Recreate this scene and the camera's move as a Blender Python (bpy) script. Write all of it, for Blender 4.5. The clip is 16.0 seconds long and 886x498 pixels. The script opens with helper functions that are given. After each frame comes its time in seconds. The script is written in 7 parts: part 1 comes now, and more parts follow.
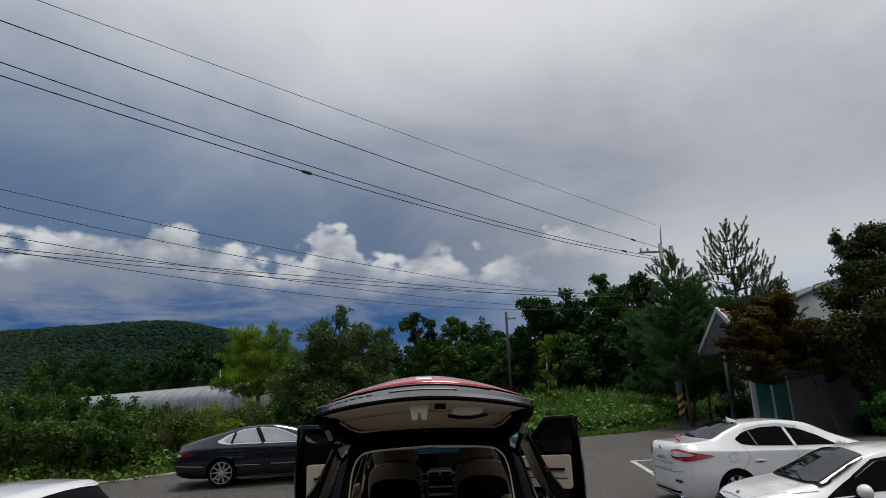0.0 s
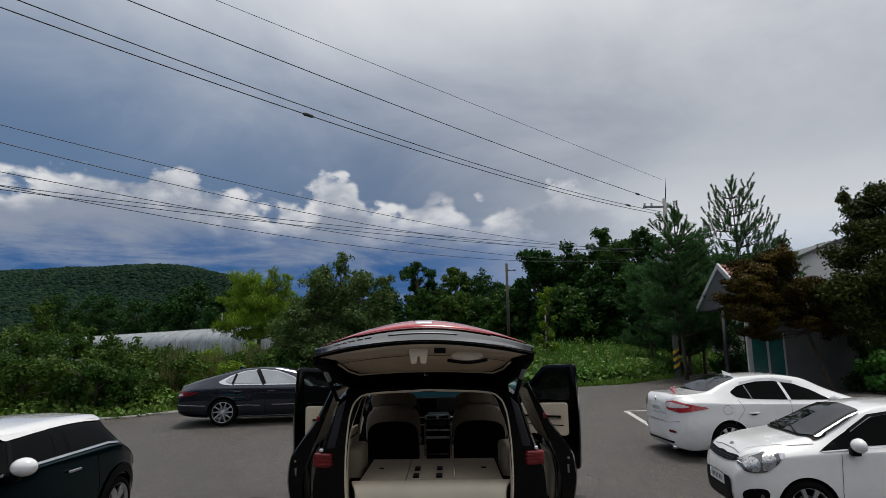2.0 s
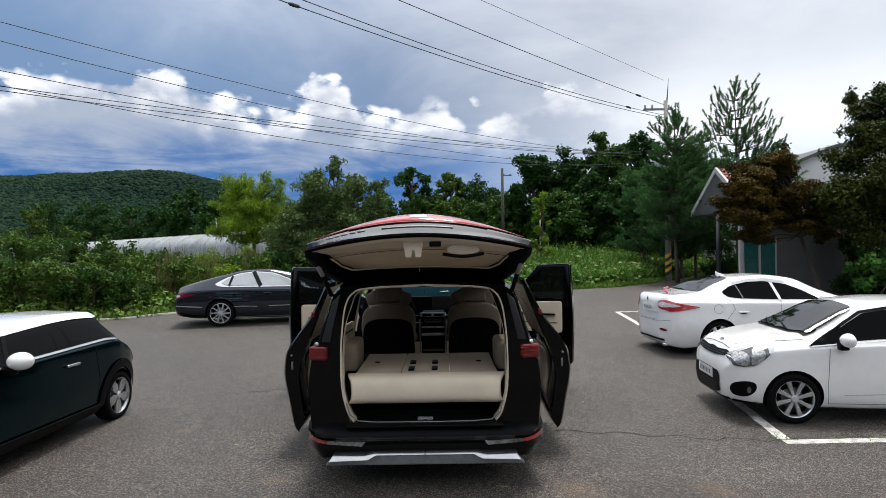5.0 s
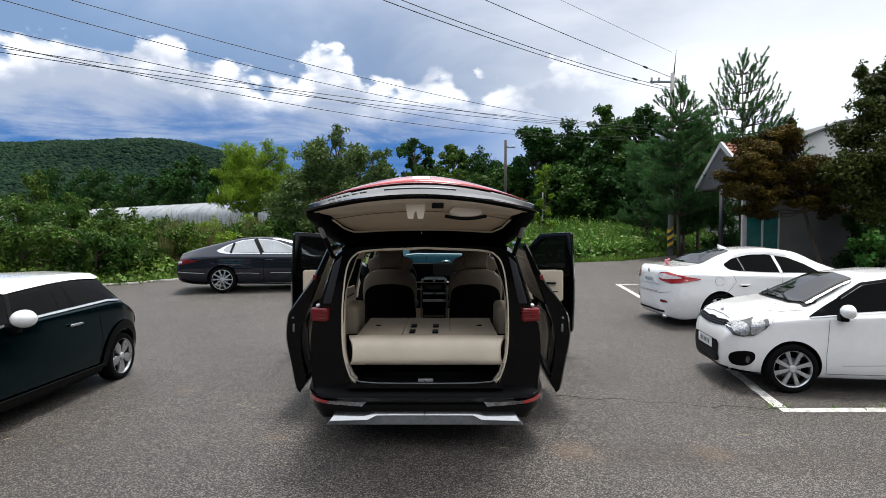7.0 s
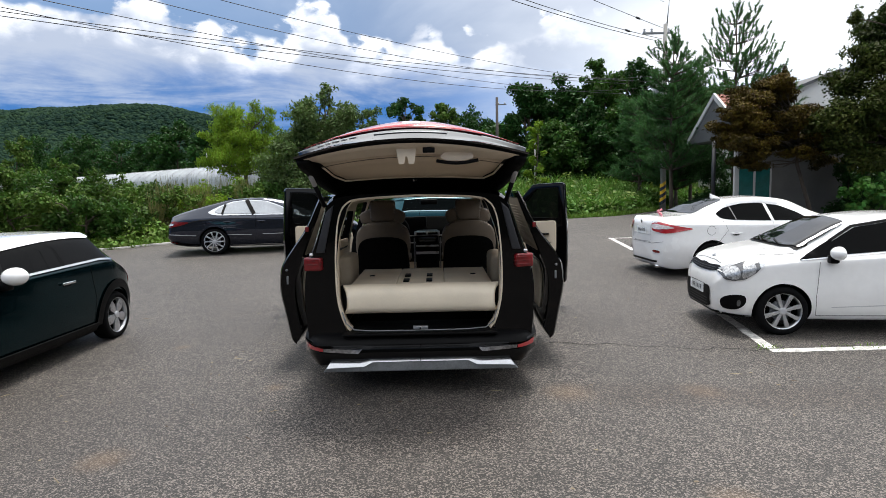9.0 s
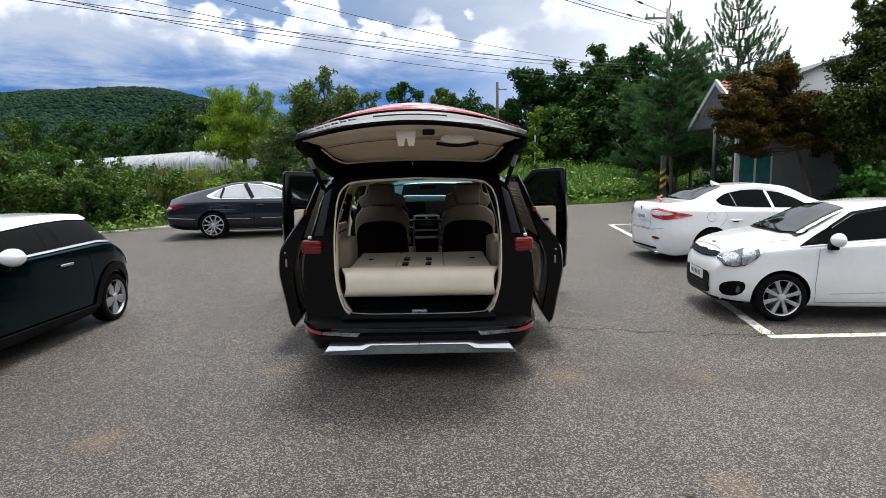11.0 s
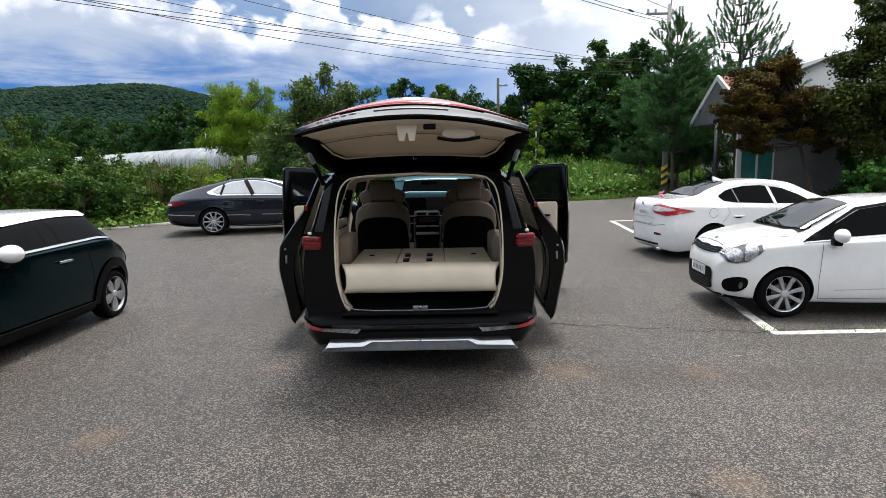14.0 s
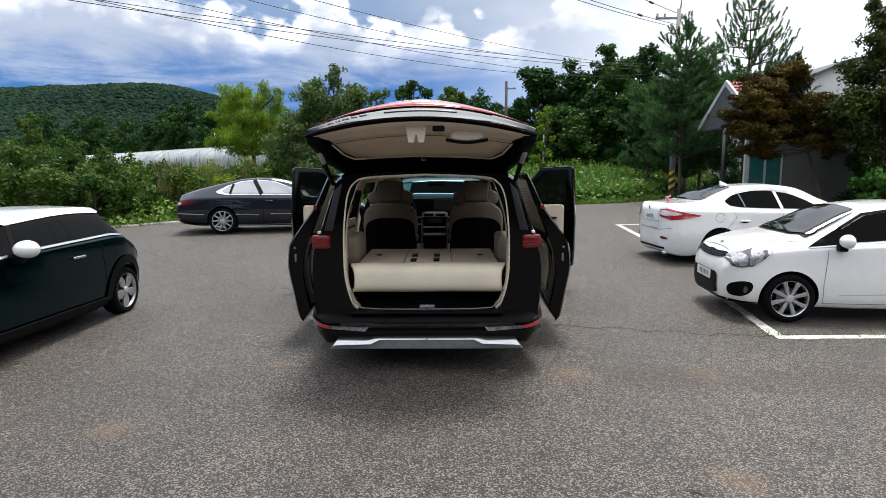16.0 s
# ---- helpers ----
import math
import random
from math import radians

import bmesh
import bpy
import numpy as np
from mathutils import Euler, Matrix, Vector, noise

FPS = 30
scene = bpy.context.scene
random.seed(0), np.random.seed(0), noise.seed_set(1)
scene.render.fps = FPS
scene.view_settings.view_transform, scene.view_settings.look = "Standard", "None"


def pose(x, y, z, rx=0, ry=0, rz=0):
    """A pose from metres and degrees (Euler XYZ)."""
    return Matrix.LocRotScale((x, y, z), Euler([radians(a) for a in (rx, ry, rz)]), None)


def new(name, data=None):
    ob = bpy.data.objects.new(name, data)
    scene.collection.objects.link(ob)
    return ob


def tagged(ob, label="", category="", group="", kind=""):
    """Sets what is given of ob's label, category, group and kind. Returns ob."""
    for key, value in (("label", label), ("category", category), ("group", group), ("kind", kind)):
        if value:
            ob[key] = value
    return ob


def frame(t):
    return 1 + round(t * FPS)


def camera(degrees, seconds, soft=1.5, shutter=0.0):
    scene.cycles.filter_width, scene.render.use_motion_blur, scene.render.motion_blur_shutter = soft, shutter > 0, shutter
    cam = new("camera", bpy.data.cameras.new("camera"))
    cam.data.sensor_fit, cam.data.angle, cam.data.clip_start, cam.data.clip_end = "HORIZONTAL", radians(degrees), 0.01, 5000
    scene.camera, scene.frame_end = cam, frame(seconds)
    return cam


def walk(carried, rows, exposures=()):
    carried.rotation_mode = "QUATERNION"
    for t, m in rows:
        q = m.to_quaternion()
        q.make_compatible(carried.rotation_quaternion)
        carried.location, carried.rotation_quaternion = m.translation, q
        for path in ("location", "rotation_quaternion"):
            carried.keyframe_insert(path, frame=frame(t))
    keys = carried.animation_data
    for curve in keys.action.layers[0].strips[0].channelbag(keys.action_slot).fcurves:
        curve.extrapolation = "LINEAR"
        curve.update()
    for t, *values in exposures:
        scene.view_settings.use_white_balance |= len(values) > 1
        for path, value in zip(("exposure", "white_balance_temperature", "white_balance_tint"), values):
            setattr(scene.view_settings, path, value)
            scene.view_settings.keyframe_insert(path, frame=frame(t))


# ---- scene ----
# camera: seconds, place, yaw, pitch, roll
cam = camera(73.45, 16.0, 0.8)
PATH = [
    (0.0, 0.201, -5.262, 2.065, 0.07, 14.19, -2.34),
    (0.5, 0.200, -5.248, 2.062, 0.17, 13.61, -2.22),
    (1.0, 0.186, -5.197, 2.051, 0.28, 12.57, -1.85),
    (1.5, 0.185, -5.154, 2.042, 0.34, 10.99, -1.32),
    (2.0, 0.187, -5.119, 2.031, 0.35, 9.47, -0.85),
    (2.5, 0.192, -5.056, 2.019, 0.58, 7.84, -0.89),
    (3.0, 0.186, -5.017, 1.996, 0.40, 6.45, -0.67),
    (3.5, 0.190, -4.975, 1.978, 0.24, 4.71, -0.70),
    (4.0, 0.186, -4.960, 1.966, 0.13, 3.24, -0.80),
    (4.5, 0.180, -4.945, 1.952, 0.23, 1.65, -1.16),
    (5.0, 0.180, -4.921, 1.935, -0.02, 0.51, -0.85),
    (7.5, 0.172, -4.905, 1.812, 0.19, -2.68, 0.02),
    (8.0, 0.171, -4.930, 1.765, 0.34, -3.62, -0.56),
    (8.5, 0.180, -4.906, 1.732, -0.33, -5.26, -1.36),
    (9.0, 0.178, -4.895, 1.724, -0.46, -5.76, -1.22),
    (9.5, 0.181, -4.893, 1.720, -0.87, -5.93, -0.90),
    (10.0, 0.175, -4.888, 1.708, -0.60, -6.83, -0.77),
    (12.5, 0.176, -4.847, 1.697, -0.52, -7.33, -0.93),
    (13.0, 0.174, -4.834, 1.692, -0.43, -7.59, -1.15),
    (13.5, 0.171, -4.826, 1.690, -0.05, -7.72, -1.43),
    (14.0, 0.173, -4.838, 1.690, -0.45, -7.43, -0.90),
    (14.5, 0.167, -4.865, 1.684, -0.07, -7.06, -0.63),
    (15.0, 0.160, -4.884, 1.679, 0.14, -6.94, -0.61),
    (15.5, 0.162, -4.913, 1.685, 0.23, -6.65, -0.58),
    (16.0, 0.164, -4.914, 1.683, 0.15, -7.21, -0.27),
]


def cam_pose(x, y, z, yaw, pitch, roll):
    return pose(x, y, z, 90 + pitch, 0, yaw) @ pose(0, 0, 0, 0, 0, roll)


EXPOSURES = [(0.0, -0.22), (1.0, -0.2), (2.0, -0.05), (3.0, 0.2), (4.0, 0.5), (5.0, 0.72), (7.5, 0.95), (8.5, 1.02), (10.0, 1.05), (16.0, 1.05)]
walk(cam, [(t, cam_pose(*row)) for t, *row in PATH], EXPOSURES)

# ---- node helper: sockets with arithmetic ----
class Sock:
    def __init__(self, tree, out):
        self.t, self.o = tree, out

    def _m(self, op, b=None, c=None):
        n = self.t.nodes.new("ShaderNodeMath")
        n.operation = op
        for i, v in enumerate((self, b, c)):
            if v is None:
                continue
            if isinstance(v, Sock):
                self.t.links.new(v.o, n.inputs[i])
            else:
                n.inputs[i].default_value = v
        return Sock(self.t, n.outputs[0])

    def __add__(self, b):
        return self._m("ADD", b)

    def __sub__(self, b):
        return self._m("SUBTRACT", b)

    def __mul__(self, b):
        return self._m("MULTIPLY", b)

    def __truediv__(self, b):
        return self._m("DIVIDE", b)

    def pw(self, b):
        return self._m("POWER", b)

    def step(self, lo, hi, a=0.0, b=1.0):
        n = self.t.nodes.new("ShaderNodeMapRange")
        n.interpolation_type = "SMOOTHSTEP"
        self.t.links.new(self.o, n.inputs[0])
        for i, v in ((1, lo), (2, hi), (3, a), (4, b)):
            if isinstance(v, Sock):
                self.t.links.new(v.o, n.inputs[i])
            else:
                n.inputs[i].default_value = v
        return Sock(self.t, n.outputs[0])


def mixc(tree, fac, a, b):
    n = tree.nodes.new("ShaderNodeMix")
    n.data_type = "RGBA"
    for sock, v in ((n.inputs[0], fac), (n.inputs[6], a), (n.inputs[7], b)):
        if isinstance(v, Sock):
            tree.links.new(v.o, sock)
        elif isinstance(v, (int, float)):
            sock.default_value = v
        else:
            sock.default_value = (*v, 1)
    return Sock(tree, n.outputs[2])


def noise_tex(tree, vec, scale, detail=4.0, rough=0.55, distort=0.0):
    n = tree.nodes.new("ShaderNodeTexNoise")
    n.inputs["Scale"].default_value = scale
    n.inputs["Detail"].default_value = detail
    n.inputs["Roughness"].default_value = rough
    n.inputs["Distortion"].default_value = distort
    if vec is not None:
        tree.links.new(vec.o, n.inputs["Vector"])
    return Sock(tree, n.outputs[0])


def combine(tree, x, y, z):
    n = tree.nodes.new("ShaderNodeCombineXYZ")
    for i, v in enumerate((x, y, z)):
        if isinstance(v, Sock):
            tree.links.new(v.o, n.inputs[i])
        else:
            n.inputs[i].default_value = v
    return Sock(tree, n.outputs[0])


# ---- sky: broken grey cloud over cumulus, blue in the gaps ----
SUN_EL, SUN_AZ = radians(76), radians(20)
world = bpy.data.worlds.new("sky")
scene.world = world
world.use_nodes = True
W = world.node_tree
W.nodes.clear()
w_out = W.nodes.new("ShaderNodeOutputWorld")
w_bg = W.nodes.new("ShaderNodeBackground")
W.links.new(w_bg.outputs[0], w_out.inputs[0])
w_tc = W.nodes.new("ShaderNodeTexCoord")
w_sep = W.nodes.new("ShaderNodeSeparateXYZ")
W.links.new(w_tc.outputs["Generated"], w_sep.inputs[0])
dx, dy, dz = (Sock(W, w_sep.outputs[i]) for i in range(3))
w_sky = W.nodes.new("ShaderNodeTexSky")
w_sky.sky_type, w_sky.sun_disc = "NISHITA", False
w_sky.sun_elevation, w_sky.sun_rotation = SUN_EL, SUN_AZ
w_sky.air_density, w_sky.dust_density = 1.0, 0.6
w_scale = W.nodes.new("ShaderNodeVectorMath")
w_scale.operation = "SCALE"
W.links.new(w_sky.outputs[0], w_scale.inputs[0])
w_scale.inputs["Scale"].default_value = 0.055
blue = Sock(W, w_scale.outputs[0])

# azimuth from straight ahead, as a slope, and height as a slope
flat = (dx * dx + dy * dy).pw(0.5)
az = dx / flat
el = dz / flat
uv = combine(W, az, dy / flat, el * 1.6)
puff = noise_tex(W, uv, 13.0, 7.0, 0.58, 0.2)
lump = noise_tex(W, combine(W, az * 2.6, dy, 0.0), 2.4, 2.0)

# high cover: pale overhead, slate-blue belt lower down
veil_n = noise_tex(W, combine(W, dx / (dz + 0.25), dy / (dz + 0.25), 0.0), 1.7, 6.0, 0.55, 0.4)
belt = (el + (veil_n - 0.5) * 0.36 + az * 0.10).step(0.22, 0.78)
low = mixc(W, az.step(-0.5, 0.35), (0.125, 0.20, 0.335), (0.17, 0.205, 0.285))
veil = mixc(W, belt, low, (0.92, 0.93, 0.94))
overhead = el.step(0.7, 2.2)
veil = mixc(W, overhead, veil, (0.74, 0.77, 0.81))
right_glow = (az + (veil_n - 0.5) * 0.3).step(-0.12, 0.46) * el.step(0.50, 0.10)
veil = mixc(W, right_glow, veil, (0.77, 0.79, 0.81))
clear = mixc(W, 0.88, blue, veil)

# cumulus heads above the ridge, flat grey feet, deep blue below
vor = W.nodes.new("ShaderNodeTexVoronoi")
vor.feature = "SMOOTH_F1"
vor.inputs["Scale"].default_value, vor.inputs["Detail"].default_value = 17.0, 2.0
W.links.new(combine(W, az + (puff - 0.5) * 0.05, dy / flat, el * 1.15 + (puff - 0.5) * 0.05).o, vor.inputs["Vector"])
billow = Sock(W, vor.outputs["Distance"]) * -1.5 + 1.0
top = (lump - 0.5) * 0.22 + (billow - 0.42) * 0.05 + (puff - 0.5) * 0.13 + az.step(-0.34, -0.55) * 0.025 + 0.280
inside = (top - el) * 1.0
cumulus = inside.step(-0.004, 0.022)
cum_col = mixc(W, (inside + (puff - 0.5) * 0.10 - (billow - 0.5) * 0.10).step(0.02, 0.15), (0.72, 0.73, 0.75), (0.27, 0.31, 0.39))
sky = mixc(W, cumulus * az.step(0.40, 0.08, 0.0, 1.0), clear, cum_col)
streak = noise_tex(W, combine(W, az * 1.5, dy, el * 7.0), 2.6, 6.0, 0.6, 0.5)
foot = (el + (streak - 0.5) * 0.16 + (puff - 0.5) * 0.05).step(0.215, 0.115)
deep = mixc(W, az.step(-0.1, 0.5), (0.036, 0.112, 0.285), (0.55, 0.62, 0.72))
deep = mixc(W, (streak * 0.75 + puff * 0.25).step(0.44, 0.66, 0.0, 0.75), deep, (0.24, 0.30, 0.41))
sky = mixc(W, foot, sky, deep)
below = el.step(0.0, -0.06)
sky = mixc(W, below, sky, (0.05, 0.06, 0.05))
W.links.new(sky.o, w_bg.inputs[0])
w_bg.inputs[1].default_value = 1.0

sun_data = bpy.data.lights.new("sun", "SUN")
sun_data.energy, sun_data.angle, sun_data.color = 2.1, radians(15), (1.0, 0.96, 0.9)
sun = new("sun", sun_data)
sun.matrix_world = pose(0, 0, 30, 90 - math.degrees(SUN_EL), 0, -math.degrees(SUN_AZ) + 180)


def ground_z(x, y):
    """The lot: level round the van, falling a little to both sides, rising gently behind."""
    s = min(max((abs(x) - 1.5) / 1.8, 0), 1)
    q = min(max((9 - y) / 4, 0), 1)
    rise = 0.02 * (math.log1p(math.exp(min((y - 2) * 2, 60))) / 2 if y < 30 else y - 2)
    if y > 60:
        rise = 0.02 * 58
    return rise - 0.06 * s * s * (3 - 2 * s) * q

# ---- materials ----
def mat(name, color, rough=0.5, metal=0.0, vary=0.25, scale=6.0, fine=60.0, bump=0.0, coat=0.0, spec=0.5, second=None, island=0.0, obj_rand=0.0, sheen=0.0):
    """A surface with mottling at two scales, uneven gloss and a fine relief."""
    m = bpy.data.materials.new(name)
    m.use_nodes = True
    t = m.node_tree
    b = t.nodes["Principled BSDF"]
    tc = t.nodes.new("ShaderNodeTexCoord")
    v = Sock(t, tc.outputs["Object"])
    n1 = noise_tex(t, v, scale, 4.0)
    n2 = noise_tex(t, v, fine, 3.0)
    f = (n1 * 0.6 + n2 * 0.4).step(0.3, 0.7)
    dark = tuple(c * (1 - vary) for c in color)
    light = tuple(min(1, c * (1 + vary * 0.8)) for c in (second or color))
    col = mixc(t, f, dark, light)
    if island:
        g = t.nodes.new("ShaderNodeNewGeometry")
        r = Sock(t, g.outputs["Random Per Island"])
        hs = t.nodes.new("ShaderNodeHueSaturation")
        t.links.new((r * island + (1 - island * 0.5)).o, hs.inputs["Value"])
        t.links.new((r * 0.05 + 0.475).o, hs.inputs["Hue"])
        t.links.new(col.o, hs.inputs["Color"])
        col = Sock(t, hs.outputs[0])
    if obj_rand:
        oi = t.nodes.new("ShaderNodeObjectInfo")
        hs = t.nodes.new("ShaderNodeHueSaturation")
        t.links.new((Sock(t, oi.outputs["Random"]) * obj_rand + (1 - obj_rand * 0.5)).o, hs.inputs["Value"])
        t.links.new(col.o, hs.inputs["Color"])
        col = Sock(t, hs.outputs[0])
    t.links.new(col.o, b.inputs["Base Color"])
    t.links.new((n1 * 0.16 + (rough - 0.08)).o, b.inputs["Roughness"])
    b.inputs["Metallic"].default_value = metal
    b.inputs["Specular IOR Level"].default_value = spec
    b.inputs["Coat Weight"].default_value = coat
    b.inputs["Coat Roughness"].default_value = 0.04
    if bump:
        bn = t.nodes.new("ShaderNodeBump")
        bn.inputs["Strength"].default_value = bump
        bn.inputs["Distance"].default_value = 0.01
        t.links.new(n2.o, bn.inputs["Height"])
        t.links.new(bn.outputs[0], b.inputs["Normal"])
    return m


def leaf_mat(name, color, second, rough=0.55):
    m = mat(name, color, rough, 0, 0.35, 0.7, 9.0, second=second, island=0.85, spec=0.12)
    b = m.node_tree.nodes["Principled BSDF"]
    tr = m.node_tree.nodes.new("ShaderNodeBsdfTranslucent")
    tr.inputs[0].default_value = (min(1, color[0] * 1.5), min(1, color[1] * 1.6), color[2], 1)
    mx = m.node_tree.nodes.new("ShaderNodeMixShader")
    mx.inputs[0].default_value = 0.25
    out = m.node_tree.nodes["Material Output"]
    m.node_tree.links.new(b.outputs[0], mx.inputs[1])
    m.node_tree.links.new(tr.outputs[0], mx.inputs[2])
    m.node_tree.links.new(mx.outputs[0], out.inputs[0])
    return m


def glass_mat(name, tint, opaque, gloss=0.38):
    """A tinted pane: partly a dark gloss, partly see-through."""
    m = bpy.data.materials.new(name)
    m.use_nodes = True
    t = m.node_tree
    b = t.nodes["Principled BSDF"]
    b.inputs["Base Color"].default_value = (*[c * 0.02 for c in tint], 1)
    b.inputs["Roughness"].default_value = 0.03
    b.inputs["Specular IOR Level"].default_value = gloss
    b.inputs["Coat Weight"].default_value = 0.35 if gloss > 0.5 else 0.0
    tr = t.nodes.new("ShaderNodeBsdfTransparent")
    tr.inputs[0].default_value = (*tint, 1)
    mx = t.nodes.new("ShaderNodeMixShader")
    mx.inputs[0].default_value = opaque
    t.links.new(tr.outputs[0], mx.inputs[1])
    t.links.new(b.outputs[0], mx.inputs[2])
    t.links.new(mx.outputs[0], t.nodes["Material Output"].inputs[0])
    return m


def asphalt_mat():
    m = bpy.data.materials.new("asphalt")
    m.use_nodes = True
    t = m.node_tree
    b = t.nodes["Principled BSDF"]
    tc = t.nodes.new("ShaderNodeTexCoord")
    v = Sock(t, tc.outputs["Object"])
    vor = t.nodes.new("ShaderNodeTexVoronoi")
    vor.inputs["Scale"].default_value = 112.0
    t.links.new(v.o, vor.inputs["Vector"])
    stone = Sock(t, vor.outputs["Color"])
    sep = t.nodes.new("ShaderNodeSeparateColor")
    t.links.new(stone.o, sep.inputs[0])
    chip = Sock(t, sep.outputs[0])
    grain = noise_tex(t, v, 210.0, 2.0)
    clod = noise_tex(t, v, 60.0, 3.0, 0.7)
    patch = noise_tex(t, v, 0.55, 5.0, 0.6)
    mid = noise_tex(t, v, 3.0, 4.0)
    f = (chip.pw(2.6) * 0.66 + grain * 0.22 + clod * 0.36).step(0.30, 0.90)
    col = mixc(t, f, (0.0085, 0.0075, 0.0067), (0.218, 0.192, 0.170))
    tone = mixc(t, (patch * 0.7 + mid * 0.3).step(0.36, 0.66), (0.80, 0.79, 0.79), (1.08, 1.07, 1.06))
    mul = t.nodes.new("ShaderNodeMix")
    mul.data_type, mul.blend_type = "RGBA", "MULTIPLY"
    mul.inputs[0].default_value = 1.0
    t.links.new(col.o, mul.inputs[6])
    t.links.new(tone.o, mul.inputs[7])
    col = Sock(t, mul.outputs[2])
    sepv = t.nodes.new("ShaderNodeSeparateXYZ")
    t.links.new(v.o, sepv.inputs[0])
    X, Y = Sock(t, sepv.outputs[0]), Sock(t, sepv.outputs[1])
    # rust stains with ragged edges
    for sx, sy, sr in ((-2.08, -1.10, 0.24), (1.79, -1.83, 0.24), (-1.3, 0.25, 0.12), (1.25, -0.05, 0.30), (-2.82, 1.89, 0.14), (2.4, -0.02, 0.25)):
        d2 = ((X - sx) * (X - sx) + (Y - sy) * (Y - sy)).pw(0.5)
        spot = (d2 + (clod - 0.5) * 0.35).step(sr, sr * 0.1) * 0.22
        col = mixc(t, spot, col, (0.24, 0.15, 0.08))
    # darker patched strip across the lot
    strip = ((Y + X * 0.02 + (mid - 0.5) * 0.35 + 0.08)._m("ABSOLUTE")).step(0.42, 0.12) * X.step(0.9, 1.9)
    worn = t.nodes.new("ShaderNodeMix")
    worn.data_type, worn.blend_type = "RGBA", "MULTIPLY"
    t.links.new((strip * 0.8).o, worn.inputs[0])
    t.links.new(col.o, worn.inputs[6])
    worn.inputs[7].default_value = (0.68, 0.62, 0.58, 1)
    col = Sock(t, worn.outputs[2])
    t.links.new(col.o, b.inputs["Base Color"])
    b.inputs["Roughness"].default_value = 0.62
    b.inputs["Specular IOR Level"].default_value = 0.5
    bn = t.nodes.new("ShaderNodeBump")
    bn.inputs["Strength"].default_value = 0.8
    bn.inputs["Distance"].default_value = 0.006
    t.links.new((chip * 0.6 + clod * 0.6).o, bn.inputs["Height"])
    t.links.new(bn.outputs[0], b.inputs["Normal"])
    return m


def canopy_mat():
    """Far woods: broad dark and light drifts, with tree-to-tree change of tone."""
    m = bpy.data.materials.new("canopy")
    m.use_nodes = True
    t = m.node_tree
    b = t.nodes["Principled BSDF"]
    tc = t.nodes.new("ShaderNodeTexCoord")
    v = Sock(t, tc.outputs["Object"])
    g = t.nodes.new("ShaderNodeNewGeometry")
    isl = Sock(t, g.outputs["Random Per Island"])
    f = (noise_tex(t, v, 0.03, 3.0) * 0.9 + noise_tex(t, v, 0.22, 3.0) * 0.5 + isl.pw(2.0) * 0.45).step(0.62, 1.25)
    col = mixc(t, f, (0.008, 0.022, 0.016), (0.023, 0.046, 0.022))
    t.links.new(col.o, b.inputs["Base Color"])
    b.inputs["Roughness"].default_value = 0.95
    b.inputs["Specular IOR Level"].default_value = 0.05
    return m


M_ASPHALT = asphalt_mat()
M_BLACK = mat("black_paint", (0.0012, 0.0012, 0.0015), 0.10, 0, 0.2, 2.0, 30, coat=1.0, spec=0.05)
M_BLACK.node_tree.nodes["Principled BSDF"].inputs["Coat IOR"].default_value = 1.29
# lit copy of black_paint: stronger gloss puts the sky's sheen on the gate
M_GATE = mat("black_paint_sheen", (0.0015, 0.0017, 0.0024), 0.06, 0, 0.2, 2.0, 30, coat=1.0, spec=0.3)
M_WHITE = mat("white_paint", (0.86, 0.86, 0.855), 0.25, 0, 0.03, 1.5, 12, coat=1.0)
M_GREEN = mat("green_paint", (0.0005, 0.019, 0.025), 0.16, 0.9, 0.1, 1.5, 30, coat=0.22, spec=0.05)
M_GREEN.node_tree.nodes["Principled BSDF"].inputs["Coat IOR"].default_value = 1.34
M_GREY = mat("grey_paint", (0.020, 0.025, 0.041), 0.12, 0.7, 0.1, 1.5, 60, coat=1.0)
M_TEAL = mat("teal_paint", (0.012, 0.075, 0.10), 0.35, 0.1, 0.1, 1.5, 30, coat=0.3)
M_PILLAR = mat("pillar_grey", (0.017, 0.018, 0.022), 0.45, 0, 0.15, 5, 120, bump=0.1)
M_TAUPE = mat("taupe_trim", (0.40, 0.335, 0.25), 0.6, 0, 0.12, 5, 120, bump=0.2)
M_PLASTIC = mat("black_plastic", (0.0022, 0.0022, 0.0026), 0.5, 0, 0.3, 8, 200, bump=0.15, spec=0.10)
M_RUBBER = mat("rubber", (0.0035, 0.0035, 0.004), 0.8, 0, 0.35, 12, 90, bump=0.2, spec=0.10)
M_CHROME = mat("chrome", (0.75, 0.76, 0.78), 0.14, 1.0, 0.08, 6, 40)
M_ALLOY = mat("alloy", (0.55, 0.56, 0.58), 0.3, 0.9, 0.12, 8, 60)
M_SILVER = mat("satin_silver", (0.52, 0.53, 0.55), 0.38, 0.35, 0.08, 5, 80)
M_STEEL = mat("dull_steel", (0.22, 0.23, 0.24), 0.5, 0.6, 0.2, 10, 80)
M_TINT = glass_mat("tinted_glass", (0.10, 0.11, 0.12), 0.98, 0.05)
M_SCREEN = glass_mat("windscreen_glass", (0.10, 0.13, 0.17), 0.96, 0.5)
M_CLEAR = glass_mat("clear_glass", (0.50, 0.66, 0.68), 0.10)
M_SMOKE = glass_mat("smoked_glass", (0.30, 0.33, 0.33), 0.55)
M_LENS = mat("lamp_lens", (0.62, 0.64, 0.66), 0.08, 0.4, 0.25, 14, 60, coat=1.0)
M_HEAD = mat("head_lamp", (0.52, 0.525, 0.53), 0.22, 0.6, 0.6, 34, 50, coat=0.5)
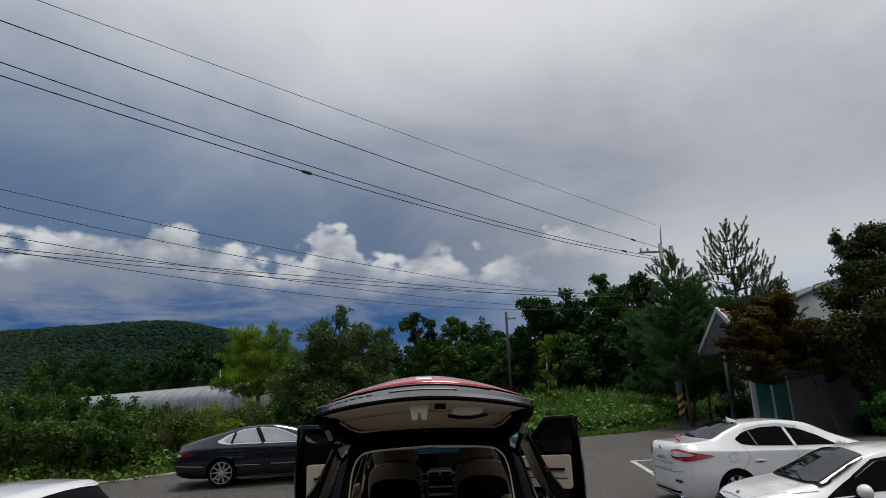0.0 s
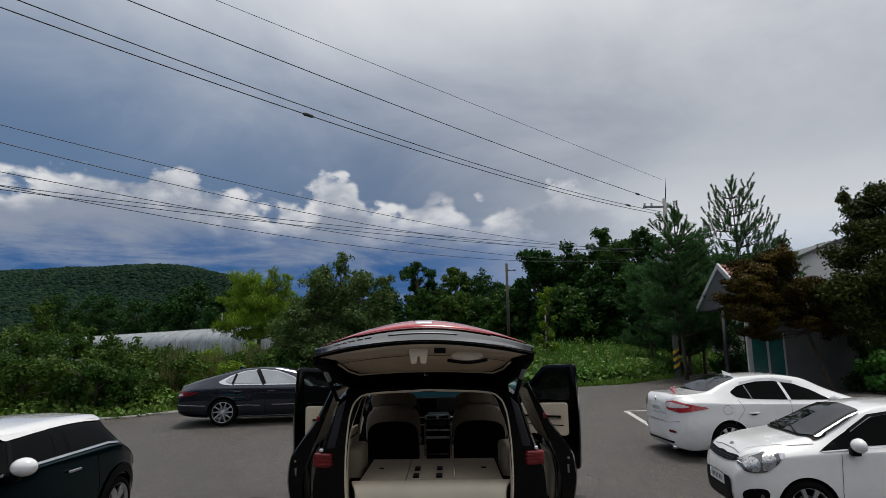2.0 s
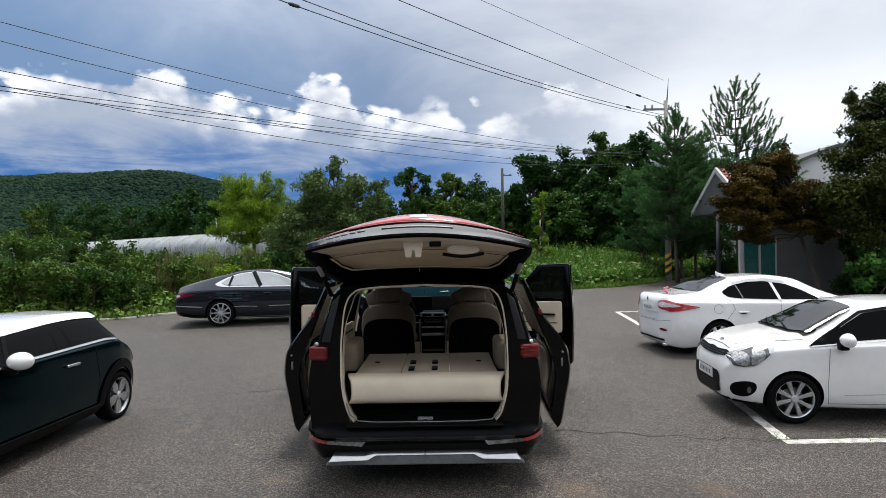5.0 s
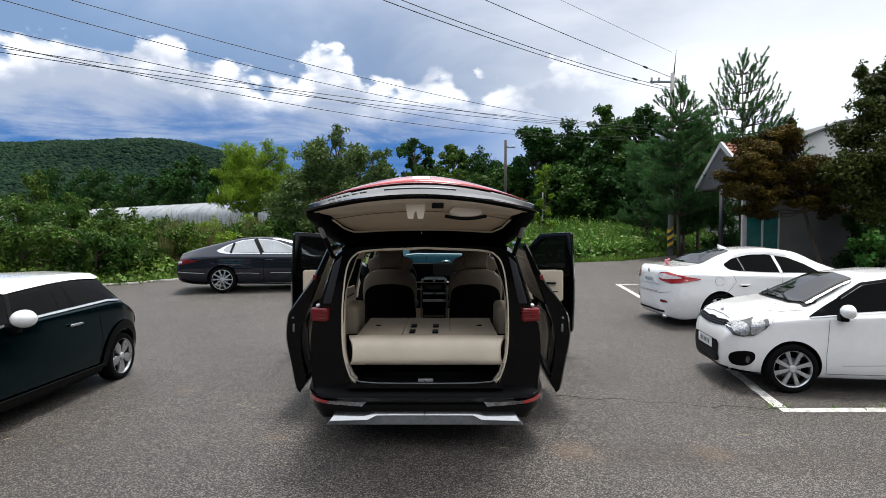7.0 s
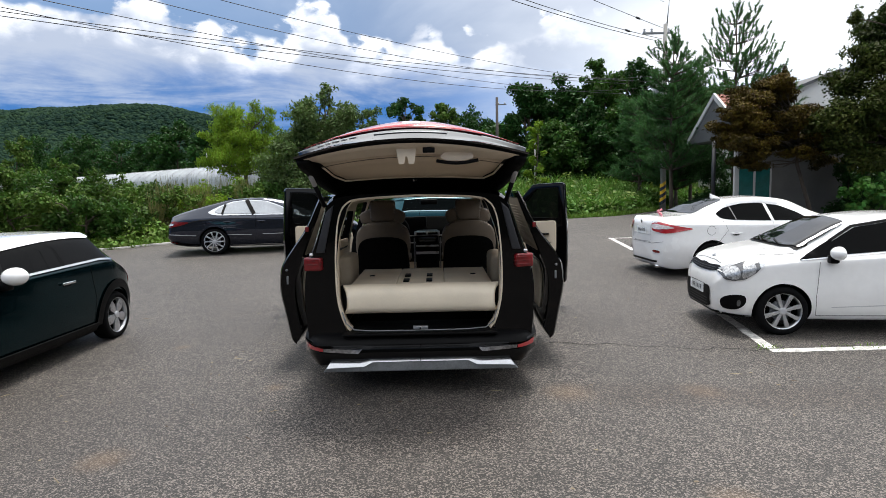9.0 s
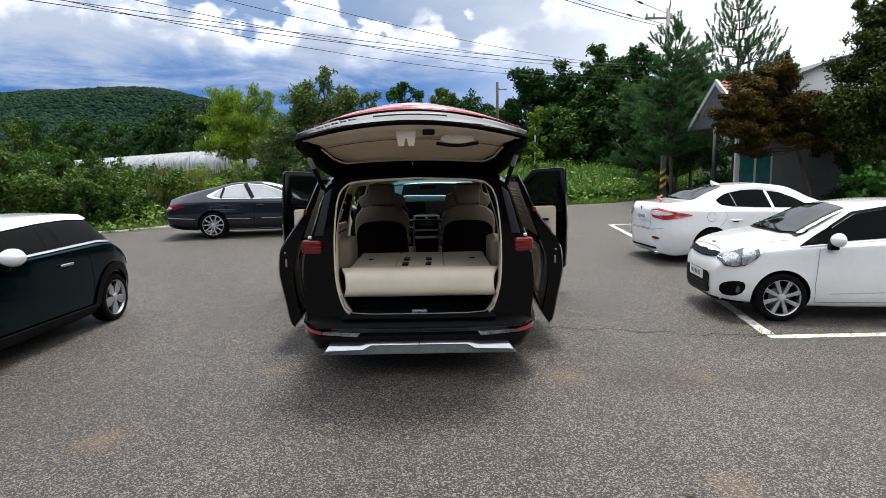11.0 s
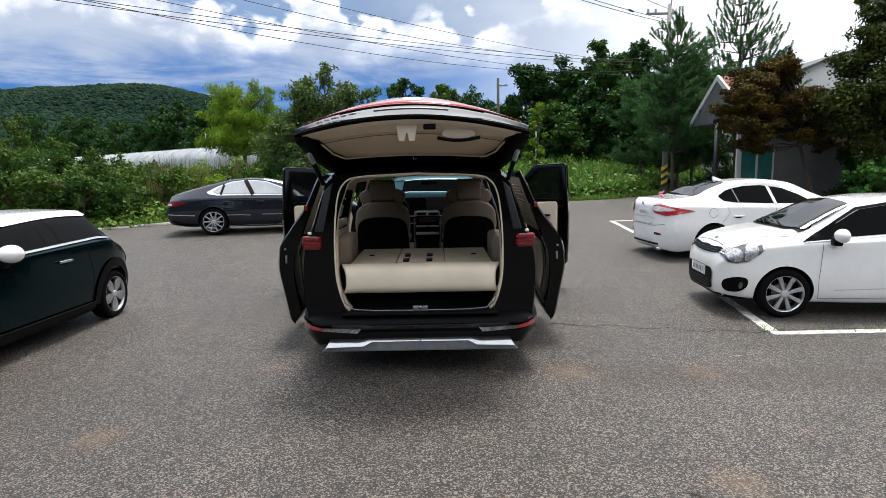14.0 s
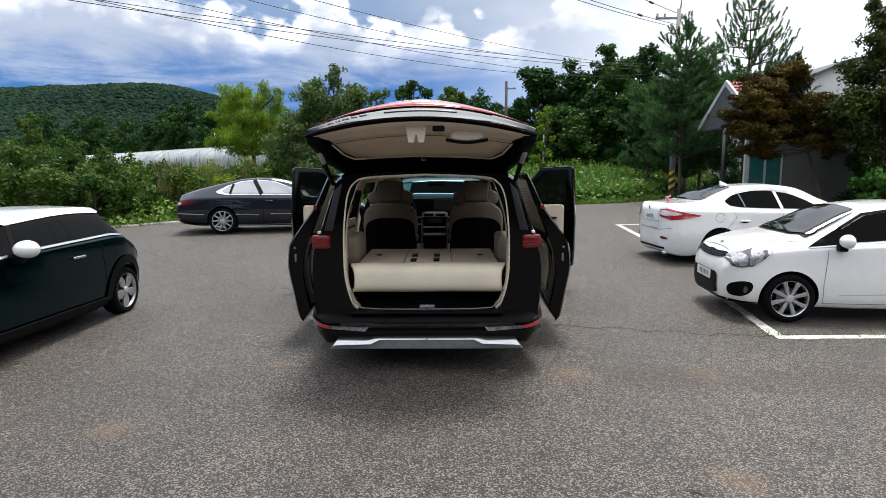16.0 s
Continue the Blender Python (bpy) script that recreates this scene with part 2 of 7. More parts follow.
M_HEADDARK = mat("dark_lamp_bowl", (0.11, 0.11, 0.115), 0.15, 0.4, 0.25, 18, 50, coat=1.0)
M_REVERSE = mat("reverse_lamp", (0.17, 0.16, 0.155), 0.2, 0.2, 0.6, 30, 50, coat=0.3)
M_INSERT = mat("lamp_insert", (0.66, 0.60, 0.60), 0.25, 0, 0.35, 24, 60, coat=0.4)
# shaded copy of the cream mat, for the board's darker top
M_MATSHADE = mat("cream_mat_shaded", (0.56, 0.48, 0.375), 0.65, 0, 0.15, 3, 160, bump=0.15)
M_SEAM = mat("panel_gap", (0.16, 0.16, 0.16), 0.7, 0, 0.2, 6, 40)
# pale base colour stands in for the sky reflected in the glass
M_SKYGLASS = mat("painted_sky_glass", (0.40, 0.42, 0.44), 0.12, 0.5, 0.15, 2, 20, coat=0.6)
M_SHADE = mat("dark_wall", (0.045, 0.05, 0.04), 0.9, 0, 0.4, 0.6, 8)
M_RED = mat("red_lens", (0.16, 0.005, 0.007), 0.2, 0, 0.4, 20, 120, coat=0.2)
M_REDBAR = mat("red_bar_lens", (0.44, 0.022, 0.030), 0.15, 0, 0.12, 5, 60, coat=1.0)
M_BEIGE = mat("beige_trim", (0.66, 0.56, 0.43), 0.55, 0, 0.10, 4, 300, bump=0.12)
M_TAN = mat("tan_lining", (0.56, 0.45, 0.32), 0.6, 0, 0.10, 4, 300, bump=0.12)
M_LEATHER = mat("beige_leather", (0.15, 0.115, 0.082), 0.5, 0, 0.15, 6, 220, bump=0.25)
M_MAT = mat("cream_mat", (0.80, 0.70, 0.55), 0.6, 0, 0.10, 3, 160, bump=0.15)
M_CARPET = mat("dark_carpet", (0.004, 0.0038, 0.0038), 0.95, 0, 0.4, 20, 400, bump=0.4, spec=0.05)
M_LINE = mat("road_paint", (0.56, 0.55, 0.52), 0.75, 0, 0.55, 14, 90, bump=0.4)
M_CRACKSHADE = mat("crack_and_shade_line", (0.012, 0.011, 0.010), 0.9, 0, 0.5, 8, 60)
M_PLATE = mat("number_plate", (0.78, 0.80, 0.80), 0.4, 0, 0.08, 6, 60)
M_INK = mat("dark_ink", (0.02, 0.025, 0.04), 0.5, 0, 0.2, 10, 60)
M_BADGE = mat("badge_white", (0.78, 0.78, 0.8), 0.25, 0.3, 0.05, 10, 60)
M_CONC = mat("concrete", (0.34, 0.33, 0.31), 0.85, 0, 0.3, 3, 40, bump=0.4)
M_POLE = mat("pole_concrete", (0.27, 0.265, 0.25), 0.85, 0, 0.25, 2, 30, bump=0.3)
M_DARKWOODSHADE = mat("dark_wood_and_porch_shade", (0.052, 0.045, 0.040), 0.85, 0, 0.35, 3, 50, bump=0.4)
M_YELLOW = mat("yellow_band", (0.70, 0.42, 0.02), 0.55, 0, 0.2, 8, 60)
M_WALL = mat("painted_wall", (0.14, 0.138, 0.13), 0.85, 0, 0.15, 1.2, 40, bump=0.2)
M_WALLW = mat("white_wall", (0.66, 0.66, 0.64), 0.8, 0, 0.12, 0.8, 30, bump=0.15)
M_FASCIA = mat("grey_fascia", (0.085, 0.087, 0.092), 0.6, 0, 0.15, 2, 40)
M_ROOFRED = mat("red_roof", (0.25, 0.085, 0.055), 0.7, 0, 0.25, 2, 30, bump=0.3)
M_FRAME = mat("window_white", (0.50, 0.50, 0.50), 0.5, 0, 0.08, 4, 40)
M_GREENGLASS = mat("green_pane", (0.02, 0.12, 0.11), 0.08, 0, 0.3, 2, 20, coat=0.6)
M_FILM = mat("greenhouse_film", (0.32, 0.34, 0.35), 0.5, 0, 0.35, 0.8, 5, bump=0.3)
M_EARTH = mat("earth", (0.07, 0.062, 0.035), 0.95, 0, 0.5, 1.0, 12, bump=0.6, second=(0.06, 0.085, 0.03))
M_BARK = mat("bark", (0.075, 0.058, 0.043), 0.9, 0, 0.4, 5, 40, bump=0.8)
M_PINK = mat("pink_cloth", (0.62, 0.22, 0.26), 0.8, 0, 0.35, 40, 160)
M_WIRE = mat("cable", (0.045, 0.045, 0.05), 0.6, 0, 0.2, 5, 30)
M_PORC = mat("insulator", (0.45, 0.46, 0.48), 0.3, 0, 0.15, 10, 30)
M_ORANGE = mat("rust_red_tub", (0.34, 0.10, 0.07), 0.6, 0, 0.2, 5, 30)
L_WILLOW = leaf_mat("leaf_willow", (0.115, 0.195, 0.014), (0.18, 0.27, 0.025))
L_OAK = leaf_mat("leaf_oak", (0.027, 0.066, 0.011), (0.050, 0.102, 0.020))
L_DARK = leaf_mat("leaf_dark", (0.012, 0.040, 0.009), (0.029, 0.074, 0.015))
L_PINE = leaf_mat("leaf_pine", (0.040, 0.105, 0.036), (0.085, 0.175, 0.065))
L_MAPLE = leaf_mat("leaf_maple", (0.008, 0.010, 0.003), (0.105, 0.068, 0.010))
L_PERS = leaf_mat("leaf_olive", (0.055, 0.095, 0.026), (0.11, 0.155, 0.055))
L_VINE = leaf_mat("leaf_vine", (0.032, 0.095, 0.015), (0.07, 0.165, 0.03))
L_RIGHT = leaf_mat("leaf_mixed", (0.011, 0.026, 0.006), (0.060, 0.070, 0.012))
L_HEDGE = leaf_mat("leaf_hedge", (0.028, 0.066, 0.011), (0.105, 0.165, 0.030))
L_GRASS = leaf_mat("leaf_grass", (0.075, 0.14, 0.022), (0.14, 0.22, 0.05))
L_CROP = leaf_mat("leaf_crop", (0.050, 0.115, 0.022), (0.125, 0.215, 0.050))
M_CANOPY = canopy_mat()
L_BEAN = leaf_mat("leaf_bean", (0.09, 0.14, 0.03), (0.17, 0.22, 0.06))
L_STALK = leaf_mat("leaf_stalk", (0.12, 0.12, 0.05), (0.20, 0.18, 0.08))
M_LITTER = mat("litter", (0.20, 0.16, 0.11), 0.9, 0, 0.3, 20, 90, island=1.4)

# ---- mesh helpers ----
from mathutils.bvhtree import BVHTree


def obj(name, bm, material, smooth=True):
    me = bpy.data.meshes.new(name)
    bm.to_mesh(me)
    bm.free()
    for mm in material if isinstance(material, (list, tuple)) else (material,):
        me.materials.append(mm)
    if smooth:
        me.polygons.foreach_set("use_smooth", [True] * len(me.polygons))
    return new(name, me)


def part(name, bm, material, parent, label="", smooth=True):
    ob = obj(name, bm, material, smooth)
    ob.parent = parent
    if label:
        tagged(ob, label)
    return ob


def empty(name, m, label, category, group=""):
    ob = new(name)
    ob.empty_display_size = 0.2
    ob.matrix_world = m
    return tagged(ob, label, category, group)


def raw(name, verts, faces, material, smooth=False):
    me = bpy.data.meshes.new(name)
    me.from_pydata(verts, [], faces)
    me.materials.append(material)
    if smooth:
        me.polygons.foreach_set("use_smooth", [True] * len(me.polygons))
    return new(name, me)


def sharpen(ob, angle=40):
    """Smooth shading, but for edges past the angle."""
    me = ob.data
    bm = bmesh.new()
    bm.from_mesh(me)
    for e in bm.edges:
        if len(e.link_faces) == 2 and e.calc_face_angle(0) > radians(angle):
            e.smooth = False
    bm.to_mesh(me)
    bm.free()
    return ob


def box(size, at=(0, 0, 0), bevel=0.0, turn=None, bm=None, seg=2):
    own = bmesh.new()
    bmesh.ops.create_cube(own, size=1, matrix=Matrix.Diagonal((*size, 1)))
    if bevel:
        bmesh.ops.bevel(own, geom=own.edges[:], offset=bevel, segments=seg, affect="EDGES", profile=0.6)
    m = Matrix.Translation(at) @ (turn if turn is not None else Matrix())
    bmesh.ops.transform(own, matrix=m, verts=own.verts)
    return merge(bm, own)


def merge(bm, own):
    if bm is None:
        return own
    me = bpy.data.meshes.new("tmp")
    own.to_mesh(me)
    own.free()
    bm.from_mesh(me)
    bpy.data.meshes.remove(me)
    return bm


def tube(points, radii, sides=8, bm=None, cap=True):
    """A tapered tube along points."""
    bm = bm or bmesh.new()
    pts = [Vector(p) for p in points]
    rings = []
    for i, p in enumerate(pts):
        d = (pts[min(i + 1, len(pts) - 1)] - pts[max(i - 1, 0)]).normalized()
        a = d.cross(Vector((0, 0, 1)) if abs(d.z) < 0.95 else Vector((1, 0, 0))).normalized()
        b = d.cross(a)
        r = radii[i] if isinstance(radii, (list, tuple)) else radii
        rings.append([bm.verts.new(p + (a * math.cos(k * 2 * math.pi / sides) + b * math.sin(k * 2 * math.pi / sides)) * r) for k in range(sides)])
    for r0, r1 in zip(rings, rings[1:]):
        for k in range(sides):
            bm.faces.new((r0[k], r0[(k + 1) % sides], r1[(k + 1) % sides], r1[k]))
    if cap:
        bm.faces.new(rings[0][::-1])
        bm.faces.new(rings[-1])
    return bm


def lathe(profile, sides=32, axis="Y", at=(0, 0, 0), bm=None, cap=True):
    """Turns (radius, along) round an axis."""
    bm = bm or bmesh.new()
    rings = []
    for r, h in profile:
        ring = []
        for k in range(sides):
            a = 2 * math.pi * k / sides
            c, s = r * math.cos(a), r * math.sin(a)
            p = (c, h, s) if axis == "Y" else (c, s, h) if axis == "Z" else (h, c, s)
            ring.append(bm.verts.new(Vector(p) + Vector(at)))
        rings.append(ring)
    for r0, r1 in zip(rings, rings[1:]):
        for k in range(sides):
            bm.faces.new((r0[k], r0[(k + 1) % sides], r1[(k + 1) % sides], r1[k]))
    if cap:
        bm.faces.new(rings[0][::-1])
        bm.faces.new(rings[-1])
    else:
        for k in range(sides):
            bm.faces.new((rings[-1][k], rings[-1][(k + 1) % sides], rings[0][(k + 1) % sides], rings[0][k]))
    bmesh.ops.recalc_face_normals(bm, faces=bm.faces[:])
    return bm


def prism(outline, lo, hi, axis="Y", bm=None, bevel=0.0):
    """A flat outline made thick along an axis. Outline pairs are (x,z) for Y, (y,z) for X, (x,y) for Z."""
    own = bmesh.new()

    def at(p, h):
        return (p[0], h, p[1]) if axis == "Y" else (h, p[0], p[1]) if axis == "X" else (p[0], p[1], h)

    a = [own.verts.new(at(p, lo)) for p in outline]
    b = [own.verts.new(at(p, hi)) for p in outline]
    n = len(outline)
    own.faces.new(a[::-1])
    own.faces.new(b)
    for i in range(n):
        own.faces.new((a[i], a[(i + 1) % n], b[(i + 1) % n], b[i]))
    bmesh.ops.recalc_face_normals(own, faces=own.faces[:])
    if bevel:
        bmesh.ops.bevel(own, geom=own.edges[:], offset=bevel, segments=2, affect="EDGES", profile=0.6)
    return merge(bm, own)


def spline(points, n):
    """Catmull-Rom through rows of numbers: n samples."""
    p = np.array(points, float)
    p = np.vstack([2 * p[0] - p[1], p, 2 * p[-1] - p[-2]])
    out = []
    for u in np.linspace(0, len(points) - 1, n):
        i = min(int(u), len(points) - 2)
        t = u - i
        a, b, c, d = p[i], p[i + 1], p[i + 2], p[i + 3]
        out.append(0.5 * (2 * b + (c - a) * t + (2 * a - 5 * b + 4 * c - d) * t * t + (3 * b - a - 3 * c + d) * t ** 3))
    return np.array(out)


def closed_spline(points, n):
    """A smooth closed outline."""
    k = len(points)
    p = np.array(points, float)
    out = []
    for u in np.linspace(0, k, n, endpoint=False):
        i = int(u)
        t = u - i
        a, b, c, d = p[(i - 1) % k], p[i % k], p[(i + 1) % k], p[(i + 2) % k]
        out.append(0.5 * (2 * b + (c - a) * t + (2 * a - 5 * b + 4 * c - d) * t * t + (3 * b - a - 3 * c + d) * t ** 3))
    return [tuple(q) for q in out]


def rounded(outline, r=0.03, n=4):
    """An outline with rounded corners."""
    out = []
    k = len(outline)
    for i in range(k):
        a, b, c = (Vector(outline[(i + j) % k]) for j in (-1, 0, 1))
        u, v = (a - b), (c - b)
        rr = min(r, u.length * 0.45, v.length * 0.45)
        p, q = b + u.normalized() * rr, b + v.normalized() * rr
        for s in range(n + 1):
            t = s / n
            out.append(tuple(p * (1 - t) ** 2 + b * 2 * t * (1 - t) + q * t * t))
    return out


def boolean(ob, cutters):
    """Cuts closed meshes out of a closed mesh for good."""
    mods = []
    for c in cutters:
        md = ob.modifiers.new("cut", "BOOLEAN")
        md.operation, md.solver, md.object = "DIFFERENCE", "EXACT", c
        md.material_mode = "TRANSFER"
        mods.append(md)
    me = bpy.data.meshes.new_from_object(ob.evaluated_get(bpy.context.evaluated_depsgraph_get()))
    ob.modifiers.clear()
    old = ob.data
    ob.data = me
    bpy.data.meshes.remove(old)
    for c in cutters:
        d = c.data
        bpy.data.objects.remove(c)
        bpy.data.meshes.remove(d)
    return ob


def wrap(tree, outline, way, off=0.004, step=0.07, thick=0.0):
    """A panel laid onto a body along an axis: outline pairs (x,z) for ways '+y','-y'; (y,z) for '+x','-x'; (x,y) for '+z'."""
    ax = "xyz".index(way[1])
    sg = 1 if way[0] == "+" else -1

    def at(p, h):
        q = list(p)
        q.insert(ax, h)
        return Vector(q)

    bm = bmesh.new()
    bm.faces.new([bm.verts.new(at(p, 0)) for p in outline])
    for k in range(3):
        if k == ax:
            continue
        lo, hi = min(v.co[k] for v in bm.verts), max(v.co[k] for v in bm.verts)
        for c in np.arange(math.floor(lo / step) * step + step, hi, step):
            no = Vector((0, 0, 0))
            no[k] = 1
            co = no * float(c)
            bmesh.ops.bisect_plane(bm, geom=bm.verts[:] + bm.edges[:] + bm.faces[:], plane_co=co, plane_no=no)
    bmesh.ops.triangulate(bm, faces=[f for f in bm.faces if len(f.verts) > 4])
    d = Vector((0, 0, 0))
    d[ax] = -sg
    last = None
    missed = []
    for v in bm.verts:
        o = v.co.copy()
        o[ax] = sg * 20
        hit, nor, _, _ = tree.ray_cast(o, d)
        if hit is None:
            missed.append(v)
            continue
        last = hit
        v.co = hit + nor * off
        v.co[ax] += sg * off * 0.5
    for v in missed:
        near, nor, _, _ = tree.find_nearest(Vector([last[k] if k == ax else v.co[k] for k in range(3)]))
        v.co = near + nor * off
    bmesh.ops.recalc_face_normals(bm, faces=bm.faces[:])
    if sum(f.normal[ax] for f in bm.faces) * sg < 0:
        bmesh.ops.reverse_faces(bm, faces=bm.faces[:])
    return bm


def ribbon(points, width):
    """An outline of a thin band along a line of pairs."""
    p = [Vector(q) for q in points]
    left, right = [], []
    for i, q in enumerate(p):
        d = (p[min(i + 1, len(p) - 1)] - p[max(i - 1, 0)]).normalized()
        nrm = Vector((-d.y, d.x)) * width / 2
        left.append(tuple(q + nrm))
        right.append(tuple(q - nrm))
    return left + right[::-1]


def tree_of(ob):
    bm = bmesh.new()
    bm.from_mesh(ob.data)
    bmesh.ops.triangulate(bm, faces=bm.faces[:])
    t = BVHTree.FromBMesh(bm)
    bm.free()
    return t

# ---- ground, lot, kerb edge, painted lines ----
def grid_sheet(name, xs, ys, zf, material):
    verts = [(x, y, zf(x, y)) for y in ys for x in xs]
    n = len(xs)
    faces = [(j * n + i, j * n + i + 1, (j + 1) * n + i + 1, (j + 1) * n + i) for j in range(len(ys) - 1) for i in range(n - 1)]
    return raw(name, verts, faces, material, True)


def spread(near, far, step, grow):
    out, v, s = [0.0], 0.0, step
    while v < far:
        if v > near:
            s *= grow
        v += s
        out.append(v)
    return out


ext = spread(14, 2200, 0.5, 1.35)
GX = sorted({-v for v in ext} | set(ext))
GY = sorted({-v for v in ext} | {v + 0.0 for v in spread(40, 2200, 0.5, 1.35)})
ground = grid_sheet("ground", GX, GY, lambda x, y: ground_z(x, y) - 0.06, M_EARTH)
tagged(ground, "bare earth and low green growth round the car park", "ground", kind="structure")


def edge_y(x):
    """The far edge of the paved lot, near the hedge on one side and the field on the other."""
    return float(np.interp(x, [-60, -22, -14, -9.1, -8.2, -6, 0, 5.8, 8.0, 10.7, 14, 20, 60], [4.0, 7.0, 10.2, 12.1, 13.4, 14.6, 17.6, 20.4, 21.3, 24.0, 28, 31, 40]))


def lot_sheet():
    xs = sorted(set(np.round(np.arange(-60, 60.1, 1.0), 2)) | set(np.round(np.arange(-12, 16, 0.4), 2)))
    rows = list(np.linspace(0, 1, 60) ** 1.0)
    verts, faces = [], []
    for x in xs:
        e = edge_y(x) + 0.10 * math.sin(x * 1.7) + 0.06 * math.sin(x * 4.1)
        for s in rows:
            y = -40 + (e + 40) * s
            verts.append((x, y, ground_z(x, y)))
        verts.append((x, e + 0.02, ground_z(x, e) - 0.12))
    n = len(rows) + 1
    for i in range(len(xs) - 1):
        for j in range(n - 1):
            faces.append((i * n + j, (i + 1) * n + j, (i + 1) * n + j + 1, i * n + j + 1))
    return raw("pavement", verts, faces, M_ASPHALT, True)


tagged(lot_sheet(), "worn grey asphalt of a car park with pale aggregate", "asphalt", kind="structure")


def laid(name, outline, lift, material, step=0.15):
    """A thin coat that follows the lot."""
    bm = bmesh.new()
    bm.faces.new([bm.verts.new((*p, 0)) for p in outline])
    for k in range(2):
        lo, hi = min(v.co[k] for v in bm.verts), max(v.co[k] for v in bm.verts)
        for c in np.arange(lo + step, hi, step):
            no = Vector((0, 0, 0))
            no[k] = 1
            bmesh.ops.bisect_plane(bm, geom=bm.verts[:] + bm.edges[:] + bm.faces[:], plane_co=no * float(c), plane_no=no)
    for v in bm.verts:
        v.co.z = ground_z(v.co.x, v.co.y) + lift
    bmesh.ops.recalc_face_normals(bm, faces=bm.faces[:])
    if bm.faces and sum(f.normal.z for f in bm.faces) < 0:
        bmesh.ops.reverse_faces(bm, faces=bm.faces[:])
    return obj(name, bm, material)


# unseen wall added behind the camera to darken reflections and block sky light
wall = raw("wall_south", [(x, y, z) for z in (-0.3, 4.0) for x, y in ((-60, -16), (60, -16), (60, -17), (-60, -17))], [(0, 1, 5, 4), (1, 2, 6, 5), (2, 3, 7, 6), (3, 0, 4, 7), (4, 5, 6, 7)], M_SHADE)
tagged(wall, "added dark wall behind the camera, unseen, blocking light and reflections", "wall", kind="structure")


def painted_line(points, width):
    rough = []
    for a, b in zip(points, points[1:]):
        k = max(2, int(math.dist(a, b) / 0.12))
        rough += [(a[0] + (b[0] - a[0]) * i / k, a[1] + (b[1] - a[1]) * i / k) for i in range(k)]
    rough.append(points[-1])
    out = [(p[0] + random.uniform(-0.008, 0.008), p[1] + random.uniform(-0.008, 0.008)) for p in ribbon(rough, width)]
    return laid("parking_line", out, 0.005, M_LINE, 0.5)


for pts, w in ((((3.67, 1.23), (7.6, 1.26)), 0.13), (((3.73, 1.32), (3.92, 2.5), (3.98, 2.95)), 0.12), (((4.93, 9.4), (5.17, 12.2)), 0.13), (((5.2, 12.15), (9.8, 12.6)), 0.13)):
    tagged(painted_line(pts, w), "worn white painted parking bay line on asphalt", "road marking", "parking bay lines", "structure")

kb = bmesh.new()
ring = []
for x in np.arange(-30, 5.01, 0.35):
    e = edge_y(x) + 0.12 + 0.10 * math.sin(x * 1.7) + 0.06 * math.sin(x * 4.1)
    z = ground_z(x, e)
    ring.append([kb.verts.new((x, e + a, z + b)) for a, b in ((-0.14, -0.05), (-0.14, 0.035), (-0.11, 0.05), (0.08, 0.05), (0.10, -0.05))])
for a, b in zip(ring, ring[1:]):
    for k in range(4):
        kb.faces.new((a[k], b[k], b[k + 1], a[k + 1]))
bmesh.ops.recalc_face_normals(kb, faces=kb.faces[:])
tagged(obj("kerb", kb, M_CONC), "low worn concrete edging along the lot", "kerb", kind="structure")

crack = [(1.35 + i * 0.12, 1.52 + 0.05 * math.sin(i * 1.3) + 0.04 * math.sin(i * 3.1) - i * 0.012) for i in range(22)]
tagged(laid("crack", ribbon(crack, 0.016), 0.004, M_CRACKSHADE, 0.3), "thin dark meandering crack in the asphalt", "crack", kind="structure")
crack2 = [(-3.0 + i * 0.1, 3.6 + 0.04 * math.sin(i * 1.9) + i * 0.01) for i in range(14)]
tagged(laid("crack", ribbon(crack2, 0.014), 0.004, M_CRACKSHADE, 0.3), "thin dark meandering crack in the asphalt", "crack", kind="structure")


def litter():
    """Dry leaf bits, twigs and grit strewn over the lot."""
    r = np.random.default_rng(71)
    V, F = [], []
    for k in range(260):
        x, y = r.uniform(-5, 6), r.uniform(-4.2, 9) if k % 3 else r.uniform(-4.0, 1.0)
        a, n = r.random() * math.pi, len(V)
        L, w = ((r.uniform(0.03, 0.07), 0.004) if k % 5 == 0 else (r.uniform(0.008, 0.02), r.uniform(0.005, 0.010)))
        ca, sa = math.cos(a), math.sin(a)
        z = ground_z(x, y) + 0.004
        for u, v, h in ((-L, -w, 0), (L, -w, 0), (L, w, 0), (-L, w, 0), (0, 0, 0.006)):
            V.append((x + u * ca - v * sa, y + u * sa + v * ca, z + h))
        F += [(n, n + 1, n + 4), (n + 1, n + 2, n + 4), (n + 2, n + 3, n + 4), (n + 3, n, n + 4)]
    tagged(raw("litter", V, F, M_LITTER), "dry leaf bits, twigs and grit on the asphalt", "litter", kind="stuff")


litter()

